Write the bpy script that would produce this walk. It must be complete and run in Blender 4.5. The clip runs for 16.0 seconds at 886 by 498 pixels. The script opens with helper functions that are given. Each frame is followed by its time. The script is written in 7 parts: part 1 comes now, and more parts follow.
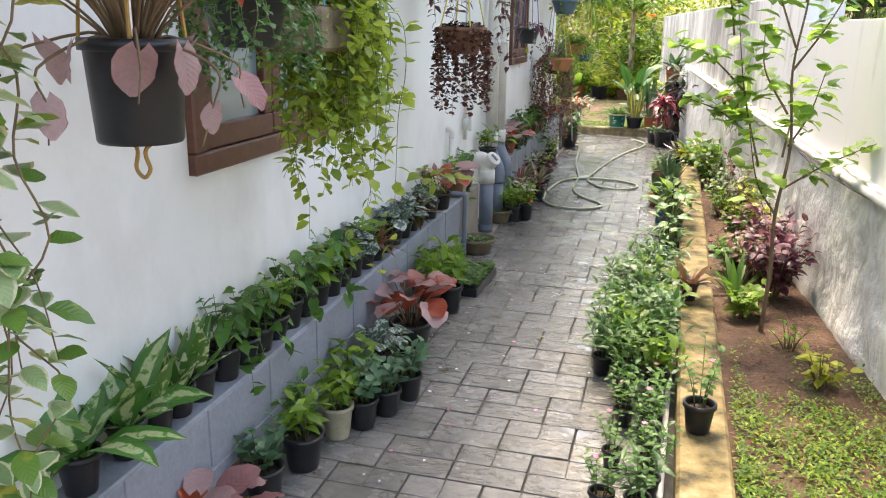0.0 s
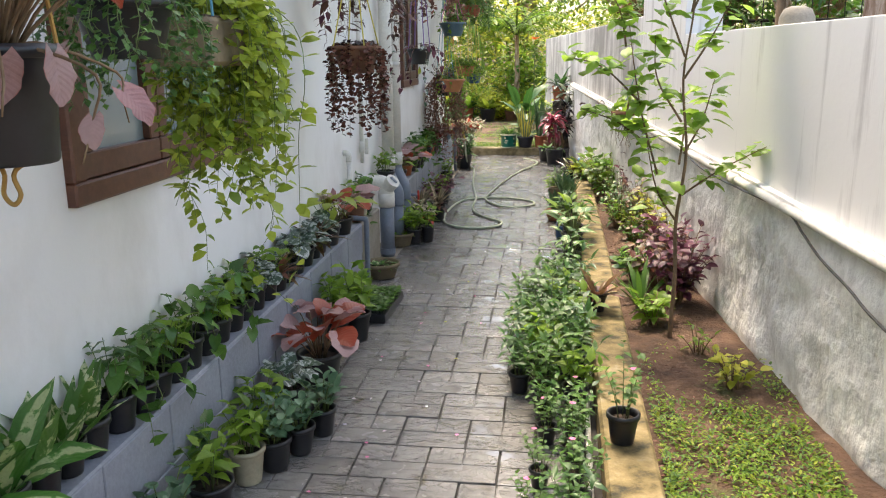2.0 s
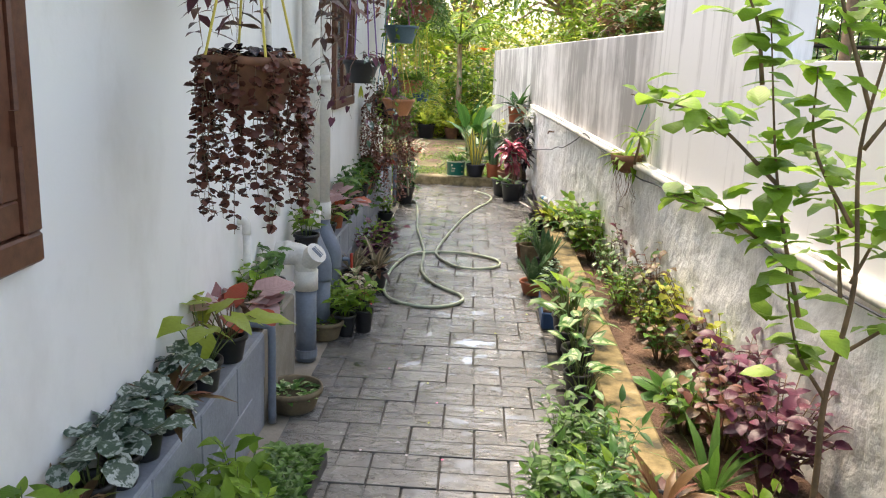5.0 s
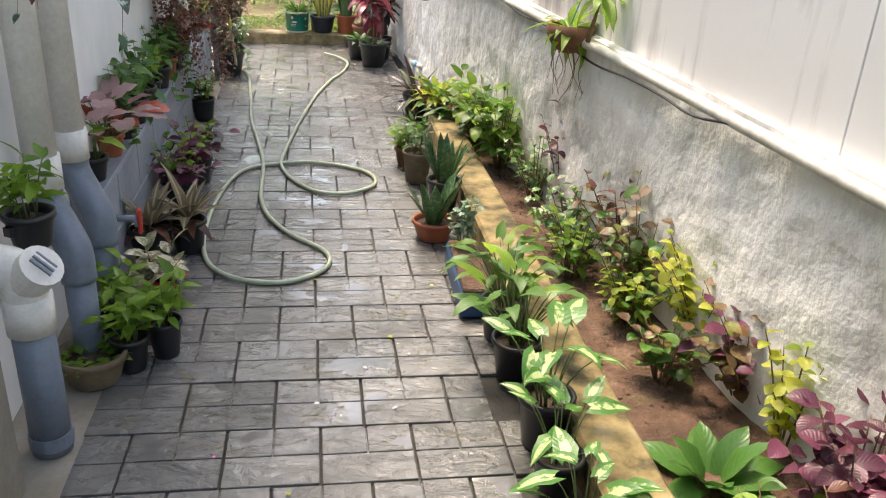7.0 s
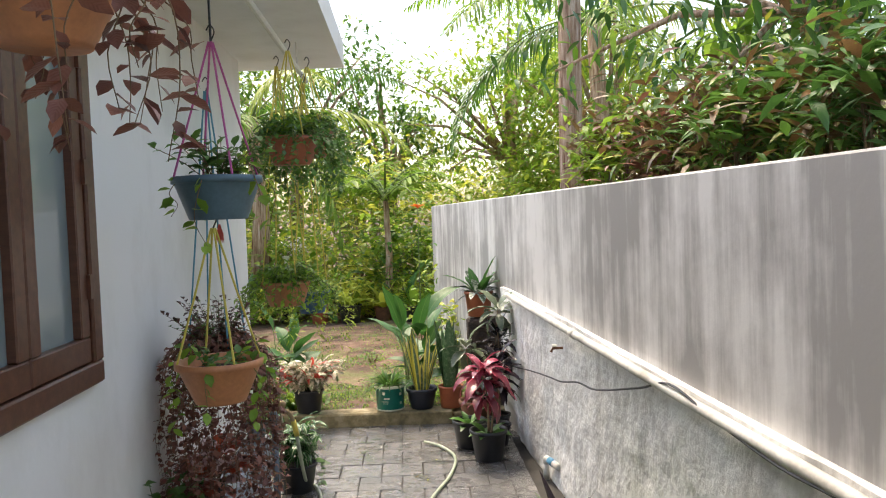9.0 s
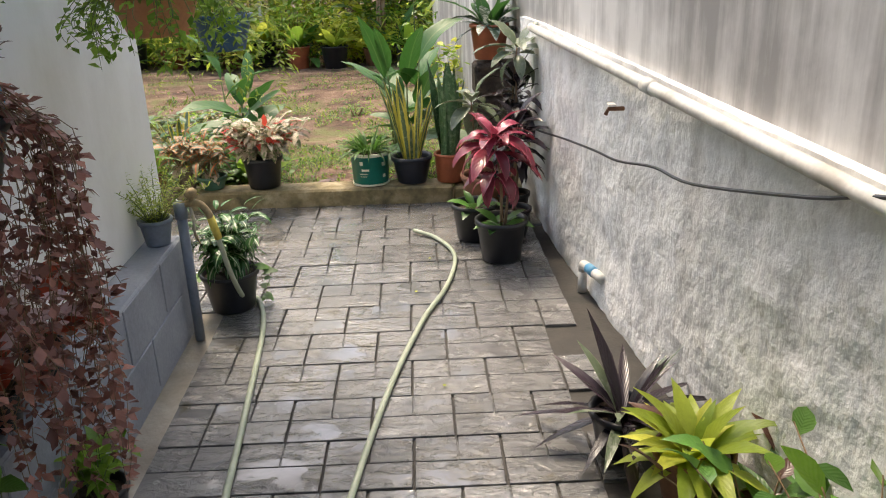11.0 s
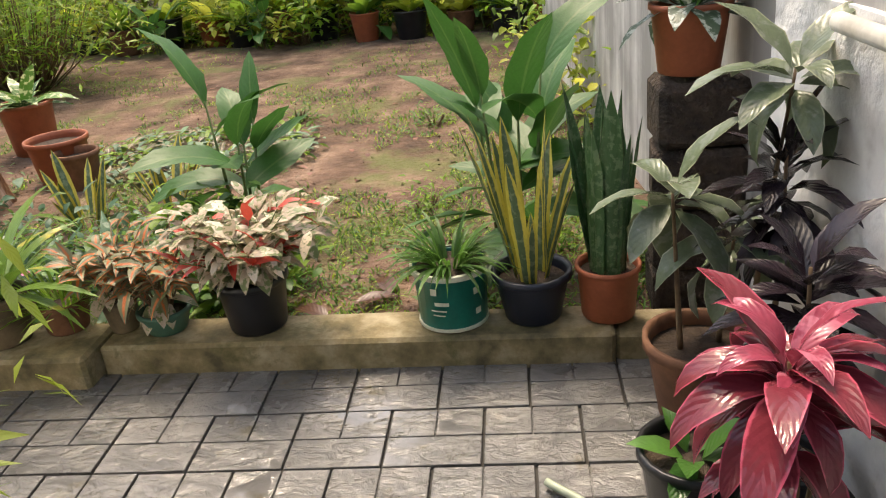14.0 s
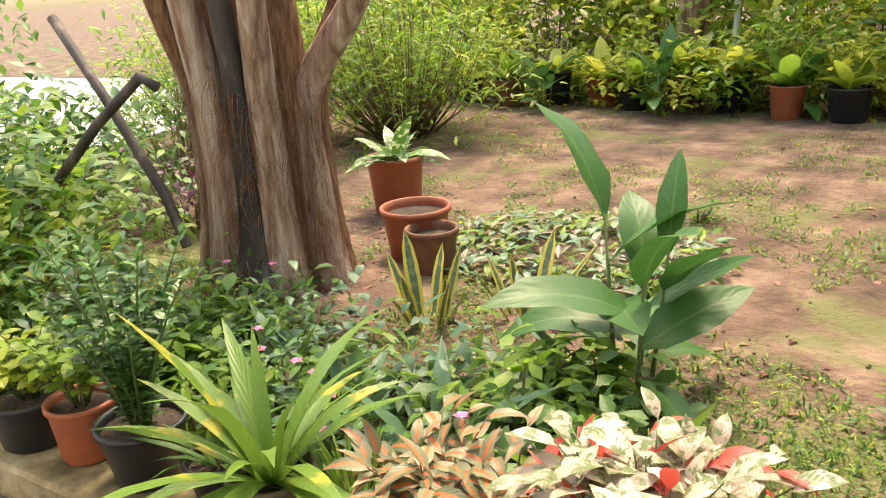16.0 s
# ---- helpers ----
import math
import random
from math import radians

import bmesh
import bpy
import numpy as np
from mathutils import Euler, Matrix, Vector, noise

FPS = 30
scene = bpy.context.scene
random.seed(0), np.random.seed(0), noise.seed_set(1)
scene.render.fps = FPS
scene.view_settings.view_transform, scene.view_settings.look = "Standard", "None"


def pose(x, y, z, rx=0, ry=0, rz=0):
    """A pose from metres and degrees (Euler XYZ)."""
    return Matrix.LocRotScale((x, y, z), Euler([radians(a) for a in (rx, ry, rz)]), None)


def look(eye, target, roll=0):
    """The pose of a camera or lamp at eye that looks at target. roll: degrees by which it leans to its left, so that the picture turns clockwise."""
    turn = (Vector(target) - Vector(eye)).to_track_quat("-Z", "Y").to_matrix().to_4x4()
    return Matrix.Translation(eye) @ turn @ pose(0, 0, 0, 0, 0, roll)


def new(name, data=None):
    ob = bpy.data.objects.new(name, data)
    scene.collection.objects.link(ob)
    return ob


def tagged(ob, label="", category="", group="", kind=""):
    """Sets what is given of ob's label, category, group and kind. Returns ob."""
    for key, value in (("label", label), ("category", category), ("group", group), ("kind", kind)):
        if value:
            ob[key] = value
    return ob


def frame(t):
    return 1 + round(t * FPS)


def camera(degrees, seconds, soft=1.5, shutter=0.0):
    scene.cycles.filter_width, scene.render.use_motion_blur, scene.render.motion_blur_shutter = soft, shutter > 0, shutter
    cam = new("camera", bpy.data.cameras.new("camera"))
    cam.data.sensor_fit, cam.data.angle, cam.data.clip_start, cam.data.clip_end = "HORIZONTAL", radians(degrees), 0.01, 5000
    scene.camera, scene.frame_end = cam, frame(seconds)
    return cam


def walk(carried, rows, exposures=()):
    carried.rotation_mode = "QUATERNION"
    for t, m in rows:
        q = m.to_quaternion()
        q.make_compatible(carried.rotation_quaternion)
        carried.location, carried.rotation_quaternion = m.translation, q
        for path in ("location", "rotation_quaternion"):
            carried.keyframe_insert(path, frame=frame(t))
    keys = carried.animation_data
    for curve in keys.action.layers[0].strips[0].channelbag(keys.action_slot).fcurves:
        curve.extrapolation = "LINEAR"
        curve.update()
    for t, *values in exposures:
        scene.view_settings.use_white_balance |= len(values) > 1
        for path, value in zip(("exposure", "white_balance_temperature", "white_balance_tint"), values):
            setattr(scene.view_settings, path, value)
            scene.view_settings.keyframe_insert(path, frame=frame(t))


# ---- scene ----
cam = camera(57.6, 16.0, soft=1.1)
PATH = [
    (0, (0.495, -3.664, 1.491), (-0.072, -1.821, 0.959), 0.8),
    (0.5, (0.459, -3.562, 1.505), (0.139, -1.61, 1.212), -0.6),
    (1, (0.46, -3.565, 1.507), (0.172, -1.601, 1.257), -0.5),
    (1.5, (0.454, -3.578, 1.5), (0.158, -1.624, 1.189), -0.5),
    (2, (0.423, -3.566, 1.44), (0.1, -1.648, 0.973), -0.7),
    (2.5, (0.425, -3.445, 1.414), (0.11, -1.559, 0.828), -0.8),
    (3, (0.414, -3.105, 1.413), (0.097, -1.21, 0.858), -0.8),
    (3.5, (0.375, -2.807, 1.49), (0.087, -0.88, 1.037), -0.4),
    (3.7, (0.326, -2.692, 1.491), (0.055, -0.753, 1.085), -0.3),
    (5.8, (-0.087, -0.897, 1.496), (-0.174, 1.014, 0.914), 3.3),
    (6, (-0.066, -0.681, 1.467), (-0.151, 1.211, 0.822), 3.2),
    (6.5, (-0.169, -0.239, 1.434), (-0.164, 1.628, 0.717), 3.6),
    (7, (-0.167, 0.207, 1.445), (0.085, 2.018, 0.633), 3.3),
    (7.5, (-0.183, 0.736, 1.462), (0.017, 2.567, 0.684), 2.9),
    (8, (-0.163, 1.143, 1.512), (-0.062, 3.021, 0.832), -0.6),
    (8.5, (-0.134, 1.692, 1.532), (-0.123, 3.643, 1.091), -1.6),
    (9, (-0.164, 2.165, 1.615), (-0.155, 4.163, 1.53), -2.1),
    (9.5, (-0.14, 2.588, 1.617), (-0.127, 4.587, 1.582), -2.1),
    (10, (-0.134, 2.994, 1.545), (-0.167, 4.97, 1.233), -1.9),
    (10.2, (-0.151, 3.131, 1.513), (-0.177, 5.084, 1.084), -1.8),
    (12.3, (-0.064, 4.911, 1.294), (-0.085, 6.753, 0.515), -2.3),
    (12.5, (-0.075, 5.061, 1.331), (-0.133, 6.904, 0.556), -2.8),
    (13, (-0.158, 5.45, 1.335), (-0.181, 7.29, 0.552), -2.6),
    (13.5, (-0.159, 5.867, 1.284), (-0.251, 7.69, 0.466), -3.7),
    (14, (-0.292, 6.244, 1.331), (-0.55, 8.055, 0.524), -5.8),
    (14.5, (-0.412, 6.569, 1.315), (-0.654, 8.347, 0.431), -5.8),
    (15, (-0.474, 6.922, 1.285), (-0.95, 8.633, 0.365), -6.3),
    (15.5, (-0.662, 7.13, 1.319), (-1.513, 8.714, 0.442), -4.7),
    (16, (-0.871, 7.306, 1.3), (-1.901, 8.899, 0.668), -3.8),
]
EXPOSURES = [(0.0, 2.35, 7650, 10), (1.0, 2.05, 7650, 10), (3.5, 2.12, 7750, 10), (6.0, 2.15, 7650, 10), (8.0, 2.05, 7500, 10), (9.0, 1.8, 7550, 10), (10.0, 1.65, 7700, 10), (12.5, 1.78, 7300, 10), (13.0, 1.6, 7350, 10), (14.0, 1.55, 7900, 10), (14.5, 1.87, 8000, 10), (15.0, 2.1, 8200, 10), (16.0, 2.08, 8400, 10)]
walk(cam, [(t, look(e, g, r)) for t, e, g, r in PATH], EXPOSURES)

# ---- light ----
world = bpy.data.worlds.new("sky_world")
scene.world = world
world.use_nodes = True
wn = world.node_tree.nodes
sky = wn.new("ShaderNodeTexSky")
sky.sky_type, sky.sun_disc = "NISHITA", False
sky.sun_elevation, sky.sun_rotation = radians(65), radians(-21)
sky.air_density, sky.dust_density = 1.0, 3.0
wn["Background"].inputs["Strength"].default_value = 0.15
world.node_tree.links.new(sky.outputs[0], wn["Background"].inputs["Color"])
sun = new("sun", bpy.data.lights.new("sun", "SUN"))
sun.data.energy, sun.data.angle, sun.data.color = 0.95, radians(12), (1.0, 0.93, 0.83)
sun.matrix_world = look((-13, 34, 78), (0, 0, 0))

# ---- materials ----
def mat(name, rough=0.6, metal=0.0, spec=0.5):
    m = bpy.data.materials.new(name)
    m.use_nodes = True
    b = m.node_tree.nodes["Principled BSDF"]
    b.inputs["Roughness"].default_value = rough
    b.inputs["Metallic"].default_value = metal
    b.inputs["Specular IOR Level"].default_value = spec
    return m, m.node_tree.nodes, m.node_tree.links, b


def ramp(n, l, src, stops):
    r = n.new("ShaderNodeValToRGB")
    el = r.color_ramp.elements
    while len(el) > 1:
        el.remove(el[0])
    el[0].position, el[0].color = stops[0][0], (*stops[0][1], 1)
    for p, c in stops[1:]:
        e = el.new(p)
        e.color = (*c, 1)
    l.new(src, r.inputs[0])
    return r.outputs[0]


def noise_of(n, l, scale, detail=6, rough=0.6, stretch=(1, 1, 1), coords="Object", dist=0.0):
    tc, mp, nz = n.new("ShaderNodeTexCoord"), n.new("ShaderNodeMapping"), n.new("ShaderNodeTexNoise")
    mp.inputs["Scale"].default_value = stretch
    nz.inputs["Scale"].default_value, nz.inputs["Detail"].default_value = scale, detail
    nz.inputs["Roughness"].default_value, nz.inputs["Distortion"].default_value = rough, dist
    if coords == "World":
        geo = n.new("ShaderNodeNewGeometry")
        l.new(geo.outputs["Position"], mp.inputs[0])
    else:
        l.new(tc.outputs[coords], mp.inputs[0])
    l.new(mp.outputs[0], nz.inputs[0])
    return nz.outputs["Fac"]


def mix(n, l, fac, a, b, mode="MIX"):
    m = n.new("ShaderNodeMix")
    m.data_type, m.blend_type = "RGBA", mode
    for k, v in ((0, fac), (6, a), (7, b)):
        if isinstance(v, (int, float)):
            m.inputs[k].default_value = v
        elif isinstance(v, tuple):
            m.inputs[k].default_value = (*v, 1)
        else:
            l.new(v, m.inputs[k])
    return m.outputs[2]


def bump(n, l, b, height, strength=0.3, dist=0.01):
    bp = n.new("ShaderNodeBump")
    bp.inputs["Strength"].default_value, bp.inputs["Distance"].default_value = strength, dist
    l.new(height, bp.inputs["Height"])
    l.new(bp.outputs[0], b.inputs["Normal"])


def speckled(name, stops, scale=8, rough=0.6, bumps=0.2, dist=0.005, fine=60, stretch=(1, 1, 1), coords="World", metal=0.0, spec=0.5):
    """A surface of one stuff: broad variation over fine grain."""
    m, n, l, b = mat(name, rough, metal, spec)
    broad = noise_of(n, l, scale, 7, 0.6, stretch, coords)
    grain = noise_of(n, l, fine, 4, 0.6, stretch, coords)
    c = ramp(n, l, broad, stops)
    c = mix(n, l, 0.35, c, ramp(n, l, grain, [(0.3, (0.55, 0.55, 0.55)), (0.7, (1.0, 1.0, 1.0))]), "MULTIPLY")
    l.new(c, b.inputs["Base Color"])
    if bumps:
        bump(n, l, b, grain, bumps, dist)
    return m


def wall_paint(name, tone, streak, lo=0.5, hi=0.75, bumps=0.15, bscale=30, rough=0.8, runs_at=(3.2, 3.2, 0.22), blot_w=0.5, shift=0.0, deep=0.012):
    """White masonry paint with run-down rain streaks and smudges; tone can include shade."""
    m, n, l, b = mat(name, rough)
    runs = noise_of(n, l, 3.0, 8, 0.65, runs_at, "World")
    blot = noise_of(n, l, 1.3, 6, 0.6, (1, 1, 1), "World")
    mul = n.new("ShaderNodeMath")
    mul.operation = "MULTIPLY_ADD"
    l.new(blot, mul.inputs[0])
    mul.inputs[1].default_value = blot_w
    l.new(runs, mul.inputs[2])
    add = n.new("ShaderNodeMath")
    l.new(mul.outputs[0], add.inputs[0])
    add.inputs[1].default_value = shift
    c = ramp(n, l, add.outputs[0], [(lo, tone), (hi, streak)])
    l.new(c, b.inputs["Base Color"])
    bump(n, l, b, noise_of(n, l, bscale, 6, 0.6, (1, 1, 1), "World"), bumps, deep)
    return m


def rough_plaster():
    """Hand-thrown lumpy plaster under old whitewash, stained in cloudy grey patches."""
    m, n, l, b = mat("rough_plaster", 0.85)
    cloud = noise_of(n, l, 1.9, 10, 0.68, (1, 1, 0.75), "World", 0.1)
    runs = noise_of(n, l, 3.0, 7, 0.6, (1.5, 1.5, 0.3), "World")
    lump = noise_of(n, l, 13, 5, 0.5, (1, 1, 1), "World")
    grit = noise_of(n, l, 55, 4, 0.6, (1, 1, 1), "World")
    c = ramp(n, l, cloud, [(0.40, (0.90, 0.885, 0.86)), (0.56, (0.84, 0.825, 0.80)), (0.68, (0.56, 0.545, 0.515)), (0.80, (0.36, 0.345, 0.315))])
    c = mix(n, l, 0.5, c, ramp(n, l, runs, [(0.52, (1, 1, 1)), (0.68, (0.60, 0.58, 0.54))]), "MULTIPLY")
    c = mix(n, l, 0.45, c, ramp(n, l, lump, [(0.28, (0.6, 0.58, 0.55)), (0.44, (1, 1, 1))]), "MULTIPLY")
    l.new(c, b.inputs["Base Color"])
    h = n.new("ShaderNodeMath")
    h.operation = "MULTIPLY_ADD"
    l.new(grit, h.inputs[0])
    h.inputs[1].default_value = 0.14
    l.new(lump, h.inputs[2])
    bump(n, l, b, h.outputs[0], 0.6, 0.034)
    return m


def plain(name, c, rough=0.5, metal=0.0, spec=0.5, var=0.15, scale=14, bumps=0.0):
    lo = tuple(max(0, x * (1 - var)) for x in c)
    hi = tuple(min(1, x * (1 + var)) for x in c)
    return speckled(name, [(0.3, lo), (0.7, hi)], scale, rough, bumps, 0.002, 80, coords="Object", metal=metal, spec=spec)


M_HOUSE = wall_paint("house_paint", (0.80, 0.785, 0.76), (0.68, 0.66, 0.62), 0.72, 1.05, 0.06, 60, runs_at=(0.8, 0.8, 0.5))
# far wall: tree shade is put into the grey base, paler streaks are lime runs
M_WALLUP_SHADED = wall_paint("boundary_paint_shaded", (0.34, 0.328, 0.315), (0.70, 0.685, 0.665), 0.74, 0.98, 0.08, 30, runs_at=(1.7, 1.7, 0.13), blot_w=0.95, shift=-0.14)
M_WALLNEAR = wall_paint("boundary_paint_near", (0.76, 0.75, 0.73), (0.48, 0.465, 0.445), 0.80, 1.12, 0.08, 30)
M_WALLLOW = rough_plaster()
M_LEDGE = speckled("ledge_paint", [(0.3, (0.21, 0.225, 0.26)), (0.7, (0.33, 0.35, 0.39))], 3, 0.7, 0.3)
M_CEMENT = speckled("cement", [(0.3, (0.20, 0.17, 0.13)), (0.7, (0.36, 0.33, 0.28))], 4, 0.75, 0.5)
M_JOINT = speckled("dark_mortar", [(0.3, (0.018, 0.016, 0.014)), (0.7, (0.05, 0.043, 0.034))], 8, 0.7, 0.4)
M_KERB = speckled("mossy_cement", [(0.32, (0.085, 0.073, 0.036)), (0.48, (0.24, 0.187, 0.092)), (0.68, (0.45, 0.38, 0.25))], 7, 0.8, 0.6)
M_PLANKK = speckled("mossy_ochre_kerb", [(0.36, (0.045, 0.04, 0.02)), (0.47, (0.19, 0.14, 0.055)), (0.60, (0.32, 0.24, 0.11)), (0.76, (0.42, 0.36, 0.24))], 8, 0.8, 0.6)
M_SOIL = speckled("red_soil", [(0.3, (0.055, 0.030, 0.020)), (0.55, (0.14, 0.078, 0.050)), (0.75, (0.27, 0.17, 0.115))], 6, 0.95, 1.0, 0.02, 45)
M_YARD = speckled("yard_soil", [(0.30, (0.055, 0.033, 0.022)), (0.42, (0.12, 0.070, 0.045)), (0.56, (0.21, 0.128, 0.088)), (0.72, (0.37, 0.25, 0.18))], 3.4, 0.95, 1.0, 0.03, 26)
def moss_on(m, colour, at, scale):
    """Lays soft green patches of moss over a soil."""
    n, l = m.node_tree.nodes, m.node_tree.links
    b = n["Principled BSDF"]
    c = b.inputs["Base Color"].links[0].from_socket
    big = noise_of(n, l, scale, 9, 0.68, (1, 1, 1), "World", 0.4)
    f = ramp(n, l, big, [(at, (0, 0, 0)), (at + 0.10, (0.75, 0.75, 0.75))])
    l.new(mix(n, l, f, c, colour), b.inputs["Base Color"])


moss_on(M_YARD, (0.13, 0.15, 0.045), 0.52, 1.3)
moss_on(M_KERB, (0.085, 0.085, 0.028), 0.54, 6)
moss_on(M_SOIL, (0.10, 0.12, 0.04), 0.58, 2.5)
M_POTSOIL = speckled("potting_soil", [(0.3, (0.025, 0.017, 0.012)), (0.7, (0.09, 0.06, 0.04))], 20, 0.95, 1.0, 0.01, 70)
M_FRAME = speckled("stained_wood", [(0.3, (0.085, 0.030, 0.017)), (0.7, (0.15, 0.058, 0.032))], 5, 0.4, 0.1, 0.002, 40, (1, 8, 8))
M_PVC = plain("grey_pvc", (0.17, 0.20, 0.25), 0.4)
M_CREAM = plain("cream_plastic", (0.44, 0.39, 0.27), 0.5, var=0.15)
M_WPVC = plain("white_pvc", (0.72, 0.69, 0.63), 0.4, var=0.08)
M_OLDPVC = speckled("weathered_pvc", [(0.3, (0.46, 0.43, 0.38)), (0.5, (0.70, 0.68, 0.63)), (0.7, (0.78, 0.76, 0.72))], 5, 0.55, 0.2, 0.003, 50)
M_BLACK = plain("black_plastic", (0.016, 0.016, 0.018), 0.38, var=0.3)
M_TERRA = plain("terracotta_plastic", (0.36, 0.10, 0.045), 0.55)
M_CLAY = plain("worn_clay", (0.19, 0.085, 0.045), 0.8, var=0.35)
M_OLIVE = plain("weathered_bowl", (0.16, 0.12, 0.07), 0.75, var=0.4)
M_HOSE = plain("hose_rubber", (0.40, 0.45, 0.33), 0.45)
M_ROPE = plain("jute_rope", (0.42, 0.24, 0.07), 0.9)


def pavers_mat():
    """Cleft grey stone, damp, with thin films of standing water and olive stains."""
    m, n, l, b = mat("wet_stone_paver", 0.4)
    info = n.new("ShaderNodeObjectInfo")
    base = ramp(n, l, noise_of(n, l, 2.0, 8, 0.65, (1, 1, 1), "World"), [(0.3, (0.082, 0.080, 0.078)), (0.5, (0.126, 0.124, 0.121)), (0.66, (0.162, 0.156, 0.148)), (0.8, (0.22, 0.212, 0.203))])
    per = ramp(n, l, info.outputs["Random"], [(0.0, (0.80, 0.79, 0.78)), (0.5, (1, 1, 1)), (1.0, (1.15, 1.14, 1.14))])
    c = mix(n, l, 1.0, base, per, "MULTIPLY")
    # near pavers: drier, and coloured lighter to make up for sky light under the eave
    geo, pos = n.new("ShaderNodeNewGeometry"), n.new("ShaderNodeSeparateXYZ")
    l.new(geo.outputs["Position"], pos.inputs[0])
    edge = n.new("ShaderNodeMath")
    edge.operation = "MULTIPLY_ADD"
    l.new(noise_of(n, l, 1.6, 6, 0.6, (1, 1, 1), "World"), edge.inputs[0])
    edge.inputs[1].default_value = 2.6
    l.new(pos.outputs[1], edge.inputs[2])
    dry = n.new("ShaderNodeMapRange")
    for k, v in ((1, 0.9), (2, 3.4), (3, 1.0), (4, 0.0)):
        dry.inputs[k].default_value = v
    l.new(edge.outputs[0], dry.inputs[0])
    c = mix(n, l, dry.outputs[0], c, mix(n, l, 1.0, c, (1.65, 1.60, 1.53), "MULTIPLY"))
    stain = ramp(n, l, noise_of(n, l, 5.5, 6, 0.6, (1, 1, 1), "World", 0.3), [(0.60, (0, 0, 0)), (0.68, (0.7, 0.7, 0.7))])
    c = mix(n, l, stain, c, (0.085, 0.070, 0.036))
    cleft = noise_of(n, l, 17, 6, 0.62, (0.75, 1.25, 1), "World", 1.4)
    c = mix(n, l, 0.6, c, ramp(n, l, cleft, [(0.32, (0.62, 0.62, 0.62)), (0.5, (1, 1, 1)), (0.72, (1.25, 1.25, 1.25))]), "MULTIPLY")
    l.new(c, b.inputs["Base Color"])
    wet = noise_of(n, l, 3.5, 5, 0.6, (1, 1, 1), "World")
    for socket, lo, hi, a, z in (("Roughness", 0.40, 0.70, 0.10, 0.42), ("Coat Weight", 0.38, 0.56, 1.0, 0.2)):
        r = n.new("ShaderNodeMapRange")
        for k, v in ((1, lo), (2, hi), (3, a), (4, z)):
            r.inputs[k].default_value = v
        l.new(wet, r.inputs[0])
        l.new(r.outputs[0], b.inputs[socket])
    b.inputs["Coat Roughness"].default_value = 0.05
    # standing water lies flat in the low spots
    pool = n.new("ShaderNodeMapRange")
    for k, v in ((1, 0.36), (2, 0.42), (3, 0.03), (4, 0.85)):
        pool.inputs[k].default_value = v
    l.new(noise_of(n, l, 6.5, 4, 0.5, (0.8, 1.2, 1), "World", 0.4), pool.inputs[0])
    bp = n.new("ShaderNodeBump")
    bp.inputs["Distance"].default_value = 0.012
    l.new(pool.outputs[0], bp.inputs["Strength"])
    l.new(cleft, bp.inputs["Height"])
    l.new(bp.outputs[0], b.inputs["Normal"])
    l.new(bp.outputs[0], b.inputs["Coat Normal"])
    return m


M_PAVER = pavers_mat()


def window_glass():
    m, n, l, b = mat("frosted_glass", 0.18)
    b.inputs["Base Color"].default_value = (0.20, 0.25, 0.26, 1)
    b.inputs["Coat Weight"].default_value = 0.5
    bump(n, l, b, noise_of(n, l, 9, 3), 0.05, 0.01)
    return m


M_GLASS = window_glass()


# ---- mesh helpers ----
def obj(name, bm, material, parent=None, label="", smooth=False):
    me = bpy.data.meshes.new(name)
    bm.to_mesh(me)
    bm.free()
    for mm in (material if isinstance(material, (list, tuple)) else [material]):
        me.materials.append(mm)
    if smooth:
        me.polygons.foreach_set("use_smooth", [True] * len(me.polygons))
    o = new(name, me)
    o.parent = parent
    if label:
        o["label"] = label
    return o


def part(name, bm, material, parent, label="", smooth=False):
    return obj(name, bm, material, parent, label, smooth)


def box(bm, x0, x1, y0, y1, z0, z1, bev=0.0, map_to=None):
    r = bmesh.ops.create_cube(bm, size=1.0)
    for v in r["verts"]:
        v.co = Vector((x0 + (x1 - x0) * (v.co.x + 0.5), y0 + (y1 - y0) * (v.co.y + 0.5), z0 + (z1 - z0) * (v.co.z + 0.5)))
    vs = r["verts"]
    if bev:
        es = list({e for v in vs for e in v.link_edges})
        vs = list({v for v in vs} | set(bmesh.ops.bevel(bm, geom=es, offset=bev, segments=1, affect="EDGES")["verts"]))
        vs = [v for v in vs if v.is_valid]
    if map_to:
        for v in vs:
            v.co = map_to(v.co)
    return bm


def B(*a, **k):
    return box(bmesh.new(), *a, **k)


def lathe(bm, prof, seg=20, at=(0, 0, 0), close=False):
    """Turn (radius, height) pairs about the upright axis."""
    rings = []
    for r, z in prof:
        rings.append([bm.verts.new((at[0] + r * math.cos(2 * math.pi * i / seg), at[1] + r * math.sin(2 * math.pi * i / seg), at[2] + z)) for i in range(seg)])
    for a, b in zip(rings, rings[1:]):
        for i in range(seg):
            bm.faces.new((a[i], a[(i + 1) % seg], b[(i + 1) % seg], b[i]))
    if close:
        bm.faces.new(rings[-1])
        bm.faces.new(list(reversed(rings[0])))
    return bm


